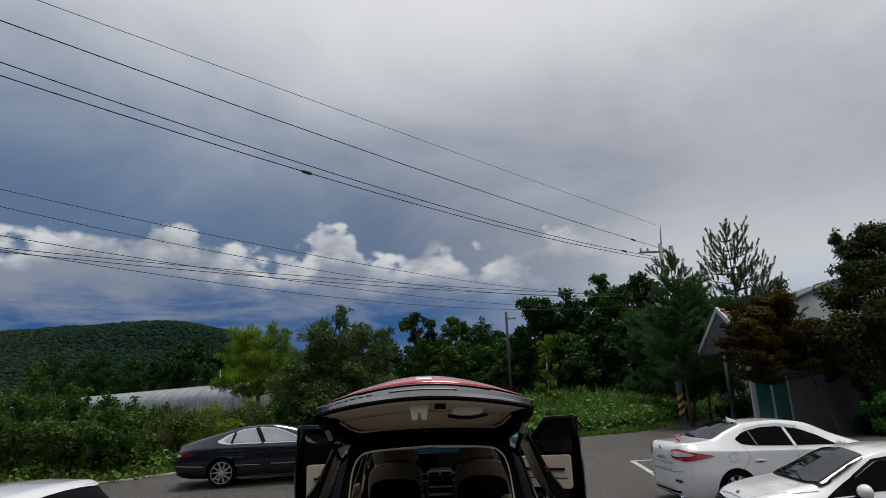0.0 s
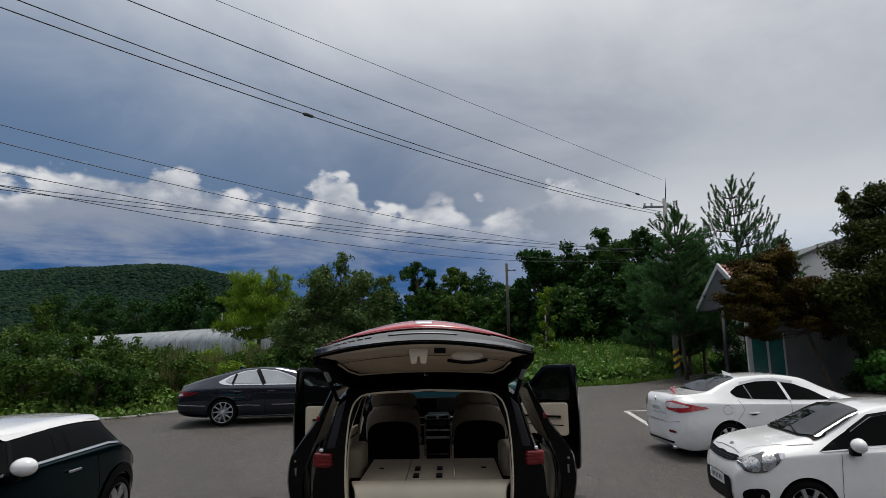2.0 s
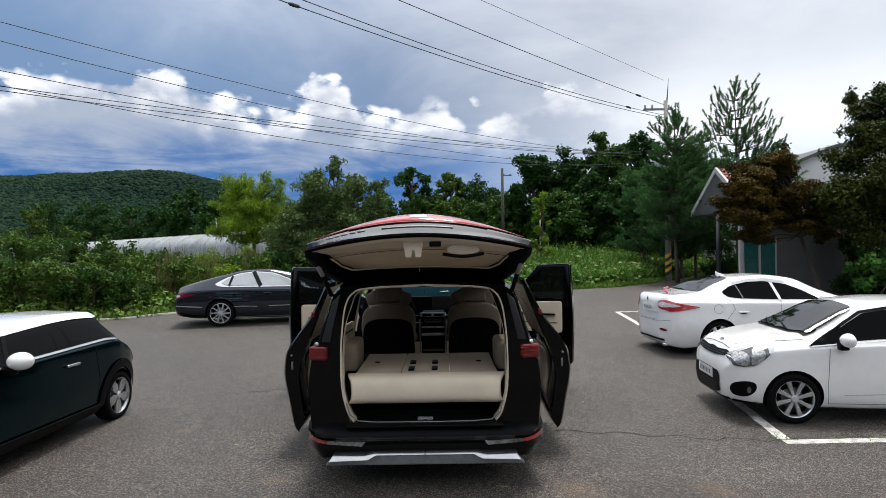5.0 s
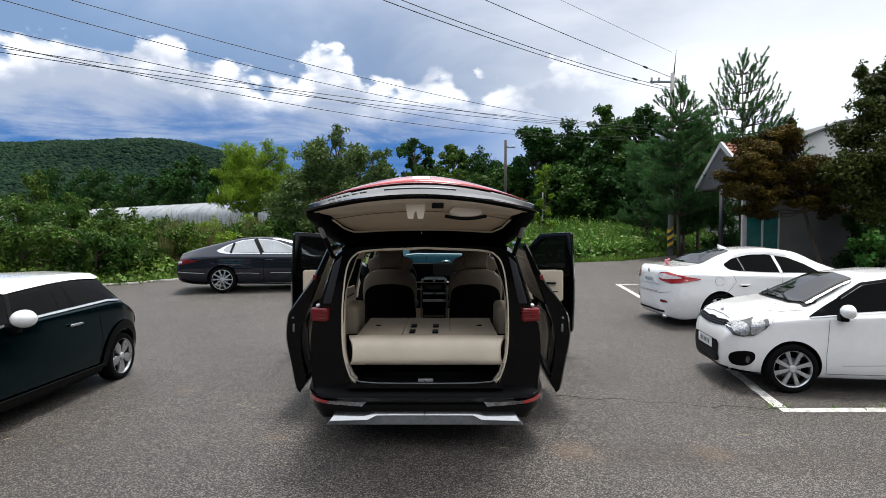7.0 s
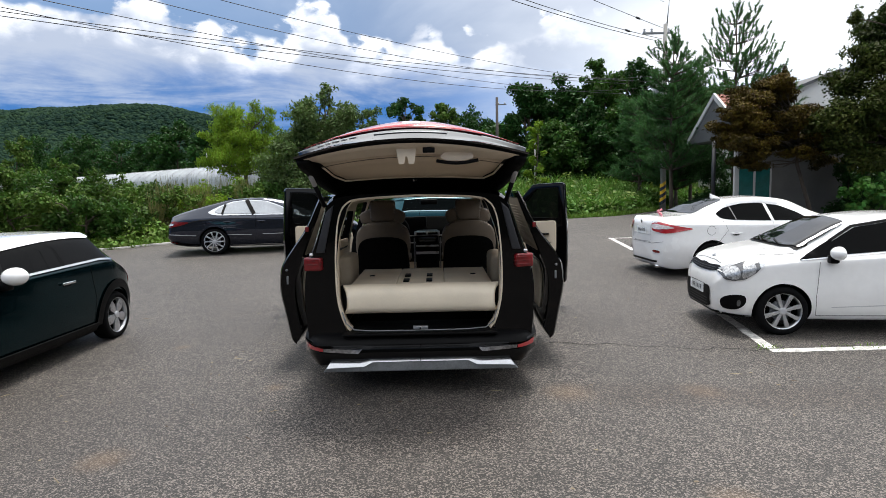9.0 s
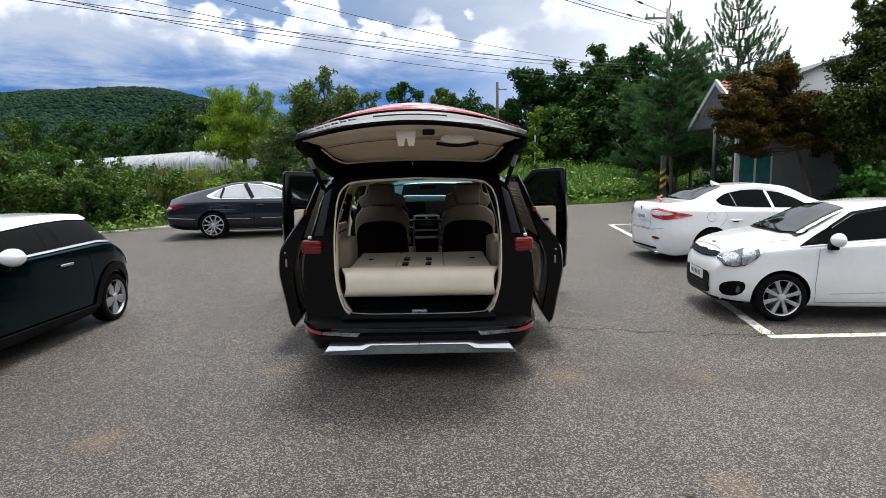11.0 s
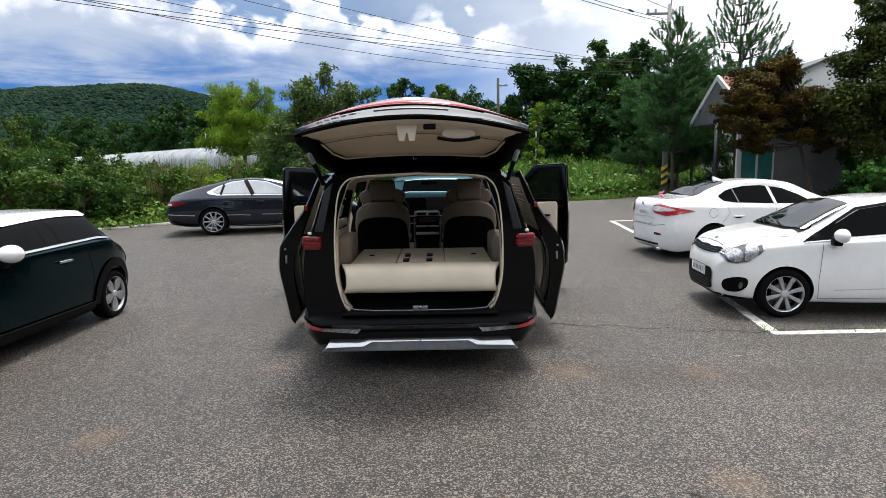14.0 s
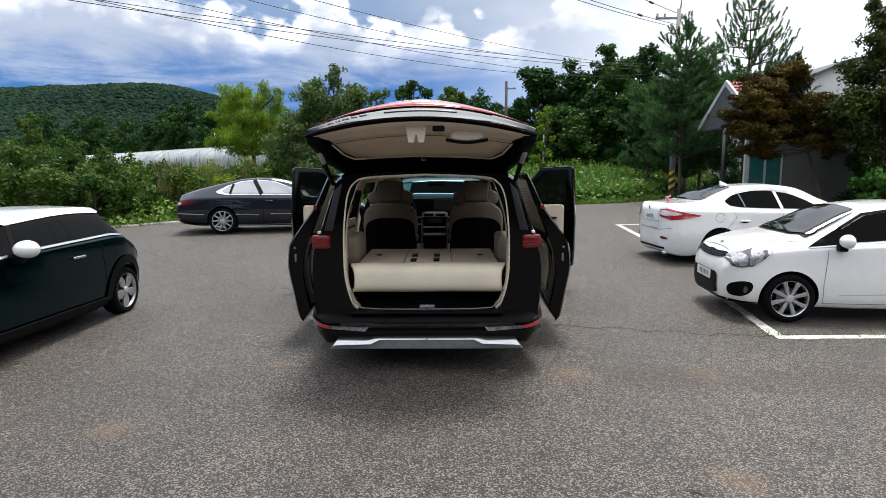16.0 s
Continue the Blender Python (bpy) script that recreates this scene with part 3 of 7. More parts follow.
# ---- parked cars: x is forward from the tail, y to the car's left, z up ----
def car_shell(stations, material, n_len=84, n_round=44):
    """A closed body from stations of x, sill z, shoulder z, top z, sill half width, shoulder half width, roof half width."""
    st = np.array(stations, float)
    u = np.linspace(0, 1, n_len)
    xs = st[0, 0] + (st[-1, 0] - st[0, 0]) * (0.5 - 0.5 * np.cos(np.pi * u)) * 0.45 + (st[-1, 0] - st[0, 0]) * u * 0.55
    cols = []
    for k in range(1, 7):
        # monotone cubic between stations
        x0, y0 = st[:, 0], st[:, k]
        d = np.diff(y0) / np.diff(x0)
        m = np.concatenate([[d[0]], np.where(d[:-1] * d[1:] > 0, 2 * d[:-1] * d[1:] / (d[:-1] + d[1:] + 1e-12), 0), [d[-1]]])
        i = np.clip(np.searchsorted(x0, xs) - 1, 0, len(x0) - 2)
        h = x0[i + 1] - x0[i]
        t = (xs - x0[i]) / h
        cols.append((2 * t**3 - 3 * t**2 + 1) * y0[i] + (t**3 - 2 * t**2 + t) * h * m[i] + (-2 * t**3 + 3 * t**2) * y0[i + 1] + (t**3 - t**2) * h * m[i + 1])
    bm = bmesh.new()
    rings = []
    for x, zb, zs, zt, wb, ws, wt in zip(xs, *cols):
        half = [(0, zb), (wb * 0.82, zb), (wb, zb + 0.07), (ws * 0.985 + wb * 0.015, zb + (zs - zb) * 0.42), (ws, zb + (zs - zb) * 0.74), (ws * 0.994, zs - 0.05), (ws * 0.962, zs), (wt + (ws * 0.955 - wt) * 0.5, zs + (zt - zs) * 0.48), (wt, zs + (zt - zs) * 0.86), (wt * 0.78, zt - 0.02 * min(1, (zt - zs) * 4)), (0, zt)]
        c = spline(half, n_round)
        c[0, 0] = c[-1, 0] = 0
        ring = [bm.verts.new((x, y, z)) for y, z in c] + [bm.verts.new((x, -y, z)) for y, z in c[-2:0:-1]]
        rings.append(ring)
    n = len(rings[0])
    for a, b in zip(rings, rings[1:]):
        for k in range(n):
            bm.faces.new((a[k], b[k], b[(k + 1) % n], a[(k + 1) % n]))
    bm.faces.new(rings[0])
    bm.faces.new(rings[-1][::-1])
    bmesh.ops.recalc_face_normals(bm, faces=bm.faces[:])
    return obj("body", bm, material)


def wheel(parent, at, radius, width, side, style, label):
    """A tyre with its rim and spokes, facing the given side."""
    w = new("wheel")
    w.parent = parent
    w.location = at
    tagged(w, label)
    r, h = radius, width / 2
    prof = [(r * 0.72, -h), (r * 0.92, -h * 1.0), (r * 0.975, -h * 0.82), (r, -h * 0.55), (r, h * 0.55), (r * 0.975, h * 0.82), (r * 0.92, h * 1.0), (r * 0.72, h)]
    part("tyre", lathe(prof, 44, cap=False), M_RUBBER, w)
    bm = lathe([(r * 0.76, side * h * 0.2), (r * 0.76, side * h * 0.98), (r * 0.72, side * h * 1.01), (r * 0.69, side * h * 0.6), (r * 0.67, side * h * 0.15)], 40, cap=False)
    part("rim", bm, M_PLASTIC if style == "ten" else M_ALLOY, w)
    if style == "ten":
        part("rim_lip", lathe([(r * 0.765, side * h * 0.9), (r * 0.765, side * h * 1.02), (r * 0.725, side * h * 1.03), (r * 0.725, side * h * 0.9)], 40, cap=False), M_ALLOY, w)
    part("brake_disc", lathe([(r * 0.42, side * h * 0.05), (r * 0.42, side * h * 0.18), (r * 0.1, side * h * 0.2)], 24), M_STEEL, w)
    n, wd0, wd1 = {"five": (5, 0.30, 0.36), "seven": (8, 0.10, 0.18), "ten": (10, 0.07, 0.12), "eight": (8, 0.15, 0.22)}[style]
    for k in range(n):
        a = 2 * math.pi * k / n + 0.3
        tw = 0.22 if style == "ten" else 0.0
        out = [(r * 0.10, -r * wd0 * 0.5), (r * 0.71, -r * wd1 * 0.5 + r * tw), (r * 0.71, r * wd1 * 0.5 + r * tw), (r * 0.10, r * wd0 * 0.5)]
        if style == "five":
            out = [(r * 0.10, -r * 0.06), (r * 0.40, -r * 0.19), (r * 0.66, -r * 0.16), (r * 0.71, 0), (r * 0.66, r * 0.16), (r * 0.40, r * 0.19), (r * 0.10, r * 0.06)]
        lo, hi = sorted((side * h * 0.55, side * h * 0.88))
        sp = prism(out, lo, hi, "Y", bevel=0.004)
        bmesh.ops.rotate(sp, verts=sp.verts, matrix=Matrix.Rotation(a, 3, "Y"))
        part("spoke", sp, M_ALLOY, w)
    part("hub_cap", lathe([(r * 0.15, side * h * 0.6), (r * 0.15, side * h * 0.93), (r * 0.11, side * h * 0.98)], 20), M_SILVER, w)
    return w


def car(name, label, m, stations, paint, axles, radius, track, style, wheel_label, arch=0.035, scale=1.0):
    root = empty(name, m @ Matrix.Scale(scale, 4), label, "car", "parked cars")
    body = car_shell(stations, [paint, M_PLASTIC])
    cutters = []
    for ax in axles:
        for sd in (1, -1):
            bm = lathe([(radius + arch, sd * (track - 0.26)), (radius + arch, sd * (track + 0.5))], 36, at=(ax, 0, radius + 0.005))
            cutters.append(obj("cut", bm, M_PLASTIC))
    solid = tree_of(body)
    boolean(body, cutters)
    body.parent = root
    sharpen(body, 35)
    for ax in axles:
        for sd in (1, -1):
            wheel(root, (ax, sd * (track - 0.10), radius), radius, 0.205, sd, style, wheel_label)
    return root, solid, body


def both(name, tree, outline, material, parent, label="", off=0.004, sides=(1, -1)):
    for sd in sides:
        part(name, wrap(tree, outline, "+y" if sd > 0 else "-y", off), material, parent, label)


def mirror_pair(root, at, size, shell, sides=(1, -1)):
    for sd in sides:
        m = new("wing_mirror")
        m.parent = root
        m.location = (at[0], sd * at[1], at[2])
        bm = bmesh.new()
        bmesh.ops.create_uvsphere(bm, u_segments=20, v_segments=12, radius=1)
        for v in bm.verts:
            v.co = Vector((v.co.x * size[0] * (0.55 if v.co.x < 0 else 1), v.co.y * size[1], v.co.z * size[2]))
        part("mirror_shell", bm, shell, m)
        part("mirror_foot", box((0.10, 0.11, 0.10), (0.02, -sd * size[1] * 0.75, -size[2] * 0.95), 0.02), M_PLASTIC, m)


def handle(root, tree, x, z, w, material, sides=(1, -1)):
    for sd in sides:
        hit, nor, _, _ = tree.ray_cast(Vector((x, sd * 5, z)), Vector((0, -sd, 0)))
        y = hit.y
        h = part("door_handle", box((w, 0.028, 0.030), (x, y + sd * 0.022, z), 0.011, seg=3), material, root)
        part("handle_cup", wrap(tree, closed_spline([(x - w * 0.25, z - 0.035), (x + w * 0.25, z - 0.035), (x + w * 0.3, z + 0.01), (x - w * 0.3, z + 0.01)], 16), "+y" if sd > 0 else "-y", 0.003), M_PLASTIC, h)


def seams(root, tree, lines, sides=(1, -1), width=0.007, light=False):
    for ln in lines:
        for sd in sides:
            part("door_gap", wrap(tree, ribbon(ln, width), "+y" if sd > 0 else "-y", 0.0025, 0.06), M_SEAM if light else M_PLASTIC, root)


def bars_plate(root, tree, way, y0, y1, z0, z1):
    """A number plate with plain bars for its figures."""
    p = part("number_plate", wrap(tree, rounded([(y0, z0), (y1, z0), (y1, z1), (y0, z1)], 0.012), way, 0.012), M_PLATE, root, "white plate with dark bars")
    w = (y1 - y0) / 9
    for i in range(7):
        a = y0 + w * (1.1 + i * 1.0)
        part("bar", wrap(tree, [(a, z0 + 0.035), (a + w * 0.34, z0 + 0.035), (a + w * 0.34, z1 - 0.035), (a, z1 - 0.035)], way, 0.016), M_INK, p)


# -- green hatchback with white roof --
def small_hatch(m, paint, label, scale, roof=M_WHITE):
    ST = [(0.00, 0.44, 0.60, 0.66, 0.48, 0.58, 0.44), (0.05, 0.30, 0.70, 0.80, 0.62, 0.68, 0.50), (0.15, 0.22, 0.80, 0.95, 0.72, 0.755, 0.54), (0.30, 0.19, 0.88, 1.08, 0.775, 0.805, 0.48), (0.48, 0.18, 0.97, 1.27, 0.795, 0.838, 0.42), (0.62, 0.18, 1.025, 1.37, 0.805, 0.856, 0.48), (0.80, 0.175, 1.05, 1.40, 0.81, 0.864, 0.60), (1.5, 0.17, 1.045, 1.42, 0.81, 0.864, 0.625), (2.40, 0.17, 1.03, 1.40, 0.81, 0.862, 0.615), (2.76, 0.175, 1.015, 1.29, 0.81, 0.86, 0.60), (3.12, 0.18, 0.985, 1.06, 0.80, 0.855, 0.64), (3.55, 0.20, 0.88, 0.97, 0.77, 0.83, 0.60), (3.88, 0.25, 0.72, 0.82, 0.64, 0.74, 0.50), (3.98, 0.38, 0.60, 0.66, 0.48, 0.58, 0.40)]
    root, tr, body = car("hatchback", label, m, ST, paint, (0.60, 3.28), 0.305, 0.84, "five", "silver five-spoke alloy wheel", 0.03, scale)
    # thin roof skin over a band of glass that runs round to the tail
    part("roof", wrap(tr, rounded([(0.56, -0.46), (0.80, -0.645), (2.46, -0.668), (2.54, -0.40), (2.56, 0), (2.54, 0.40), (2.46, 0.668), (0.80, 0.645), (0.56, 0.46), (0.52, 0)], 0.08), "+z", 0.014, 0.08), roof, root, "white roof panel" if roof is M_WHITE else "")
    for sd in (1, -1):
        part("roof_edge", wrap(tr, [(0.72, 1.335), (1.0, 1.352), (2.40, 1.345), (2.52, 1.330), (2.46, 1.385), (1.5, 1.415), (0.80, 1.395)], "+y" if sd > 0 else "-y", 0.013, 0.05), roof, root)
    both("side_window", tr, rounded([(0.71, 1.070), (1.5, 1.068), (2.46, 1.045), (2.40, 1.18), (2.31, 1.335), (1.5, 1.352), (0.80, 1.335)], 0.025), M_TINT, root, "dark tinted side glass")
    both("window_pillar", tr, ribbon([(2.50, 1.04), (2.34, 1.34)], 0.05), M_PLASTIC, root, "", 0.009)
    both("belt_chrome", tr, ribbon([(0.64, 1.035), (0.9, 1.062), (1.5, 1.053), (2.2, 1.040), (3.05, 0.995)], 0.022), M_CHROME, root, "chrome belt line", 0.012)
    both("arch_trim", tr, ribbon([(0.60 + 0.40 * math.cos(a), 0.32 + 0.40 * math.sin(a)) for a in np.linspace(-0.15, math.pi + 0.25, 20)], 0.11), M_PLASTIC, root, "", 0.012)
    both("arch_trim", tr, ribbon([(3.28 + 0.40 * math.cos(a), 0.32 + 0.40 * math.sin(a)) for a in np.linspace(-0.15, math.pi + 0.15, 20)], 0.11), M_PLASTIC, root, "", 0.012)
    both("sill_trim", tr, [(1.02, 0.18), (2.90, 0.18), (2.90, 0.312), (1.02, 0.30)], M_PLASTIC, root, "", 0.012)
    both("sill_edge", tr, ribbon([(1.02, 0.305), (2.90, 0.314)], 0.010), M_PILLAR, root, "", 0.014)
    seams(root, tr, ([(1.10, 0.32), (1.06, 0.6), (1.14, 1.03)], [(2.86, 0.34), (2.82, 0.7), (2.80, 0.98)]))
    handle(root, tr, 1.59, 0.875, 0.22, M_CHROME)
    mirror_pair(root, (2.53, 0.985, 1.085), (0.115, 0.125, 0.088), M_WHITE if roof is M_WHITE else paint)
    both("front_quarter", tr, [(2.52, 1.04), (3.12, 1.0), (2.80, 1.265), (2.52, 1.335), (2.36, 1.342)], M_TINT, root, "", 0.007)
    for sd in (1, -1):
        y = 0.62 * sd
        part("tail_lamp", wrap(tr, closed_spline([(y - 0.07, 0.66), (y + 0.07, 0.66), (y + 0.07, 0.90), (y - 0.07, 0.90)], 20), "-x", 0.02), M_RED, root, "red tail lamp")
        part("head_lamp", wrap(tr, closed_spline([(y * 0.95 - 0.10, 0.60), (y * 0.95 + 0.10, 0.60), (y * 0.95 + 0.09, 0.80), (y * 0.95 - 0.09, 0.80)], 20), "+x", 0.012), M_LENS, root)
    part("rear_window", wrap(tr, rounded([(-0.46, 1.06), (0.46, 1.06), (0.38, 1.30), (-0.38, 1.30)], 0.05), "-x", 0.01), M_TINT, root)
    part("windscreen", wrap(tr, rounded([(-0.56, 1.07), (0.56, 1.07), (0.48, 1.34), (-0.48, 1.34)], 0.06), "+x", 0.01), M_TINT, root)
    return root


small_hatch(pose(-4.68, 3.10, -0.055, 0, 0, -91), M_GREEN, "dark green hatchback with white roof and mirrors on asphalt", 0.97)
small_hatch(pose(-1.5, 10.2, 0.15, 0, 0, 8), M_TEAL, "teal hatchback parked in front of the van", 1.0, M_TEAL)


# -- white hatchback, nose out --
def white_hatch(m, scale):
    ST = [(0.00, 0.40, 0.86, 0.95, 0.55, 0.62, 0.45), (0.12, 0.24, 0.98, 1.16, 0.72, 0.80, 0.52), (0.45, 0.20, 1.05, 1.45, 0.78, 0.85, 0.55), (1.0, 0.18, 1.05, 1.51, 0.80, 0.86, 0.58), (1.7, 0.17, 1.03, 1.515, 0.80, 0.86, 0.59), (2.2, 0.17, 1.0, 1.475, 0.80, 0.86, 0.58), (2.45, 0.17, 0.985, 1.405, 0.80, 0.86, 0.57), (2.8, 0.18, 0.965, 1.235, 0.80, 0.858, 0.585), (3.06, 0.18, 0.95, 1.11, 0.795, 0.855, 0.62), (3.35, 0.19, 0.92, 1.055, 0.775, 0.845, 0.63), (3.60, 0.20, 0.885, 0.995, 0.755, 0.83, 0.62), (3.78, 0.21, 0.825, 0.93, 0.72, 0.78, 0.58), (3.88, 0.225, 0.75, 0.845, 0.66, 0.71, 0.52), (3.95, 0.25, 0.64, 0.73, 0.56, 0.60, 0.44), (3.985, 0.32, 0.54, 0.60, 0.40, 0.44, 0.33)]
    root, tr, body = car("hatchback", "white compact hatchback parked nose out in a bay", m, ST, M_WHITE, (0.63, 3.22), 0.31, 0.85, "seven", "silver multi-spoke alloy wheel", 0.035, scale)
    part("cowl", wrap(tr, rounded([(2.86, -0.66), (3.04, -0.69), (3.12, -0.45), (3.145, 0), (3.12, 0.45), (3.04, 0.69), (2.86, 0.66)], 0.04), "+z", 0.007, 0.03), M_PLASTIC, root, "black cowl under the windscreen")
    part("windscreen", wrap(tr, rounded([(2.40, -0.55), (2.70, -0.615), (3.00, -0.67), (3.085, -0.45), (3.11, 0), (3.085, 0.45), (3.00, 0.67), (2.70, 0.615), (2.40, 0.55), (2.36, 0.0)], 0.05), "+z", 0.015, 0.03), M_SCREEN, root, "dark windscreen")
    both("side_window", tr, rounded([(0.76, 1.13), (2.0, 1.055), (2.80, 0.995), (2.60, 1.17), (2.32, 1.335), (1.9, 1.405), (1.0, 1.41), (0.80, 1.30)], 0.03), M_TINT, root, "dark tinted side glass")
    both("window_frame", tr, ribbon([(2.78, 1.02), (2.62, 1.18), (2.34, 1.35), (1.9, 1.422), (1.0, 1.425)], 0.030), M_PLASTIC, root, "", 0.006)
    both("mirror_corner", tr, [(2.64, 0.985), (3.05, 0.950), (2.60, 1.20)], M_TINT, root, "", 0.008)
    both("window_pillar", tr, ribbon([(1.66, 1.08), (1.60, 1.41)], 0.07), M_PLASTIC, root, "", 0.008)
    seams(root, tr, ([(1.55, 0.25), (1.60, 0.6), (1.66, 1.0)], [(2.82, 0.25), (2.84, 0.5), (2.81, 0.93)], [(1.0, 0.25), (2.82, 0.25)]), light=True)
    # the door crease's shading is put in as a silver line
    both("side_crease", tr, ribbon([(1.0, 0.42), (2.1, 0.38), (2.65, 0.36)], 0.012), M_SILVER, root, "", 0.003)
    both("sill_trim", tr, [(1.02, 0.165), (2.84, 0.165), (2.84, 0.195), (1.02, 0.195)], M_PLASTIC, root, "", 0.004)
    handle(root, tr, 1.92, 0.90, 0.17, M_WHITE)
    mirror_pair(root, (2.66, 0.99, 1.05), (0.095, 0.125, 0.085), M_WHITE)
    for sd in (1, -1):
        w_ = "+y" if sd > 0 else "-y"
        hl = part("head_lamp", wrap(tr, rounded([(3.912, 0.785), (3.885, 0.70), (3.79, 0.69), (3.67, 0.712), (3.54, 0.805), (3.39, 0.973), (3.64, 0.93), (3.82, 0.855)], 0.02), w_, 0.008, 0.035), M_HEADDARK, root, "clear swept-back head lamp")
        part("lamp_reflector", wrap(tr, closed_spline([(3.875, 0.79), (3.85, 0.72), (3.76, 0.71), (3.72, 0.77), (3.75, 0.86), (3.83, 0.845)], 20), w_, 0.013, 0.03), M_HEAD, hl)
        part("lamp_reflector", wrap(tr, closed_spline([(3.70, 0.727), (3.62, 0.752), (3.555, 0.82), (3.57, 0.92), (3.66, 0.90), (3.70, 0.83)], 20), w_, 0.013, 0.03), M_HEAD, hl)
        part("lamp_reflector", wrap(tr, closed_spline([(3.50, 0.85), (3.45, 0.90), (3.43, 0.945), (3.50, 0.925)], 14), w_, 0.013, 0.03), M_LENS, hl)
        part("lamp_rim", wrap(tr, ribbon([(3.91, 0.797), (3.82, 0.864), (3.64, 0.939), (3.39, 0.982)], 0.012), w_, 0.012, 0.035), M_SILVER, hl)
        fog = part("fog_recess", wrap(tr, closed_spline([(3.66, 0.40), (3.67, 0.495), (3.78, 0.515), (3.89, 0.475), (3.915, 0.395), (3.87, 0.325), (3.74, 0.325)], 26), w_, 0.006, 0.04), M_PLASTIC, root, "black fog lamp recess")
        part("fog_lamp", wrap(tr, closed_spline([(3.72, 0.375), (3.745, 0.37), (3.755, 0.41), (3.745, 0.45), (3.72, 0.445), (3.71, 0.41)], 16), w_, 0.012, 0.04), M_HEADDARK, fog)
        part("belt_strip", wrap(tr, ribbon([(0.74, 1.115), (2.0, 1.04), (3.02, 0.948)], 0.012), w_, 0.010), M_CHROME, root, "bright strip under the side glass")
        part("front_lip", wrap(tr, ribbon([(3.50, 0.215), (3.72, 0.235), (3.88, 0.255)], 0.03), w_, 0.006, 0.04), M_PLASTIC, root)
    for sy in (1, -1):
        part("bonnet_gap", wrap(tr, ribbon([(3.06, sy * 0.72), (3.32, sy * 0.70), (3.60, sy * 0.60), (3.78, sy * 0.44)], 0.007), "+z", 0.003, 0.05), M_SEAM, root)
        part("bonnet_crease", wrap(tr, ribbon([(3.16, sy * 0.42), (3.5, sy * 0.36), (3.80, sy * 0.24)], 0.012), "+z", 0.002, 0.05), M_WHITE, root)
    part("bonnet_gap", wrap(tr, ribbon([(-0.46, 0.875), (-0.2, 0.895), (0.2, 0.895), (0.46, 0.875)], 0.007), "+x", 0.003, 0.05), M_SEAM, root)
    gr = part("upper_grille", wrap(tr, closed_spline([(-0.55, 0.80), (-0.30, 0.765), (0, 0.755), (0.30, 0.765), (0.55, 0.80), (0.50, 0.85), (0.18, 0.835), (0.06, 0.845), (-0.06, 0.845), (-0.18, 0.835), (-0.50, 0.85)], 44), "+x", 0.008, 0.05), M_PLASTIC, root, "slim black honeycomb grille")
    for z in (0.780, 0.805):
        part("grille_bar", wrap(tr, ribbon([(-0.48, z + 0.012), (0, z), (0.48, z + 0.012)], 0.006), "+x", 0.013, 0.05), M_PILLAR, gr)
    low = part("lower_grille", wrap(tr, closed_spline([(-0.40, 0.305), (0.40, 0.305), (0.47, 0.42), (0.46, 0.56), (0.30, 0.585), (-0.30, 0.585), (-0.46, 0.56), (-0.47, 0.42)], 34), "+x", 0.008), M_PLASTIC, root, "black lower air intake")
    for z in (0.34, 0.375, 0.41):
        part("grille_bar", wrap(tr, ribbon([(-0.42, z), (0.42, z)], 0.008), "+x", 0.013, 0.06), M_PILLAR, low)
    part("front_lip", wrap(tr, ribbon([(-0.62, 0.262), (0, 0.258), (0.62, 0.262)], 0.03), "+x", 0.006), M_PLASTIC, root, "black lip under the bumper")
    part("emblem", wrap(tr, closed_spline([(3.775, -0.05), (3.80, 0), (3.775, 0.05), (3.75, 0)], 16), "+z", 0.008, 0.03), M_STEEL, root)
    bars_plate(root, tr, "+x", -0.28, 0.28, 0.455, 0.585)
    for a, b in (((3.12, -0.10), (2.94, -0.60)), ((3.12, 0.46), (2.99, -0.02))):
        part("wiper", wrap(tr, ribbon([a, b], 0.016), "+z", 0.024, 0.04), M_PLASTIC, root)
    return root


white_hatch(pose(7.20, 2.27, -0.055, 0, 0, 173.5), 0.925)


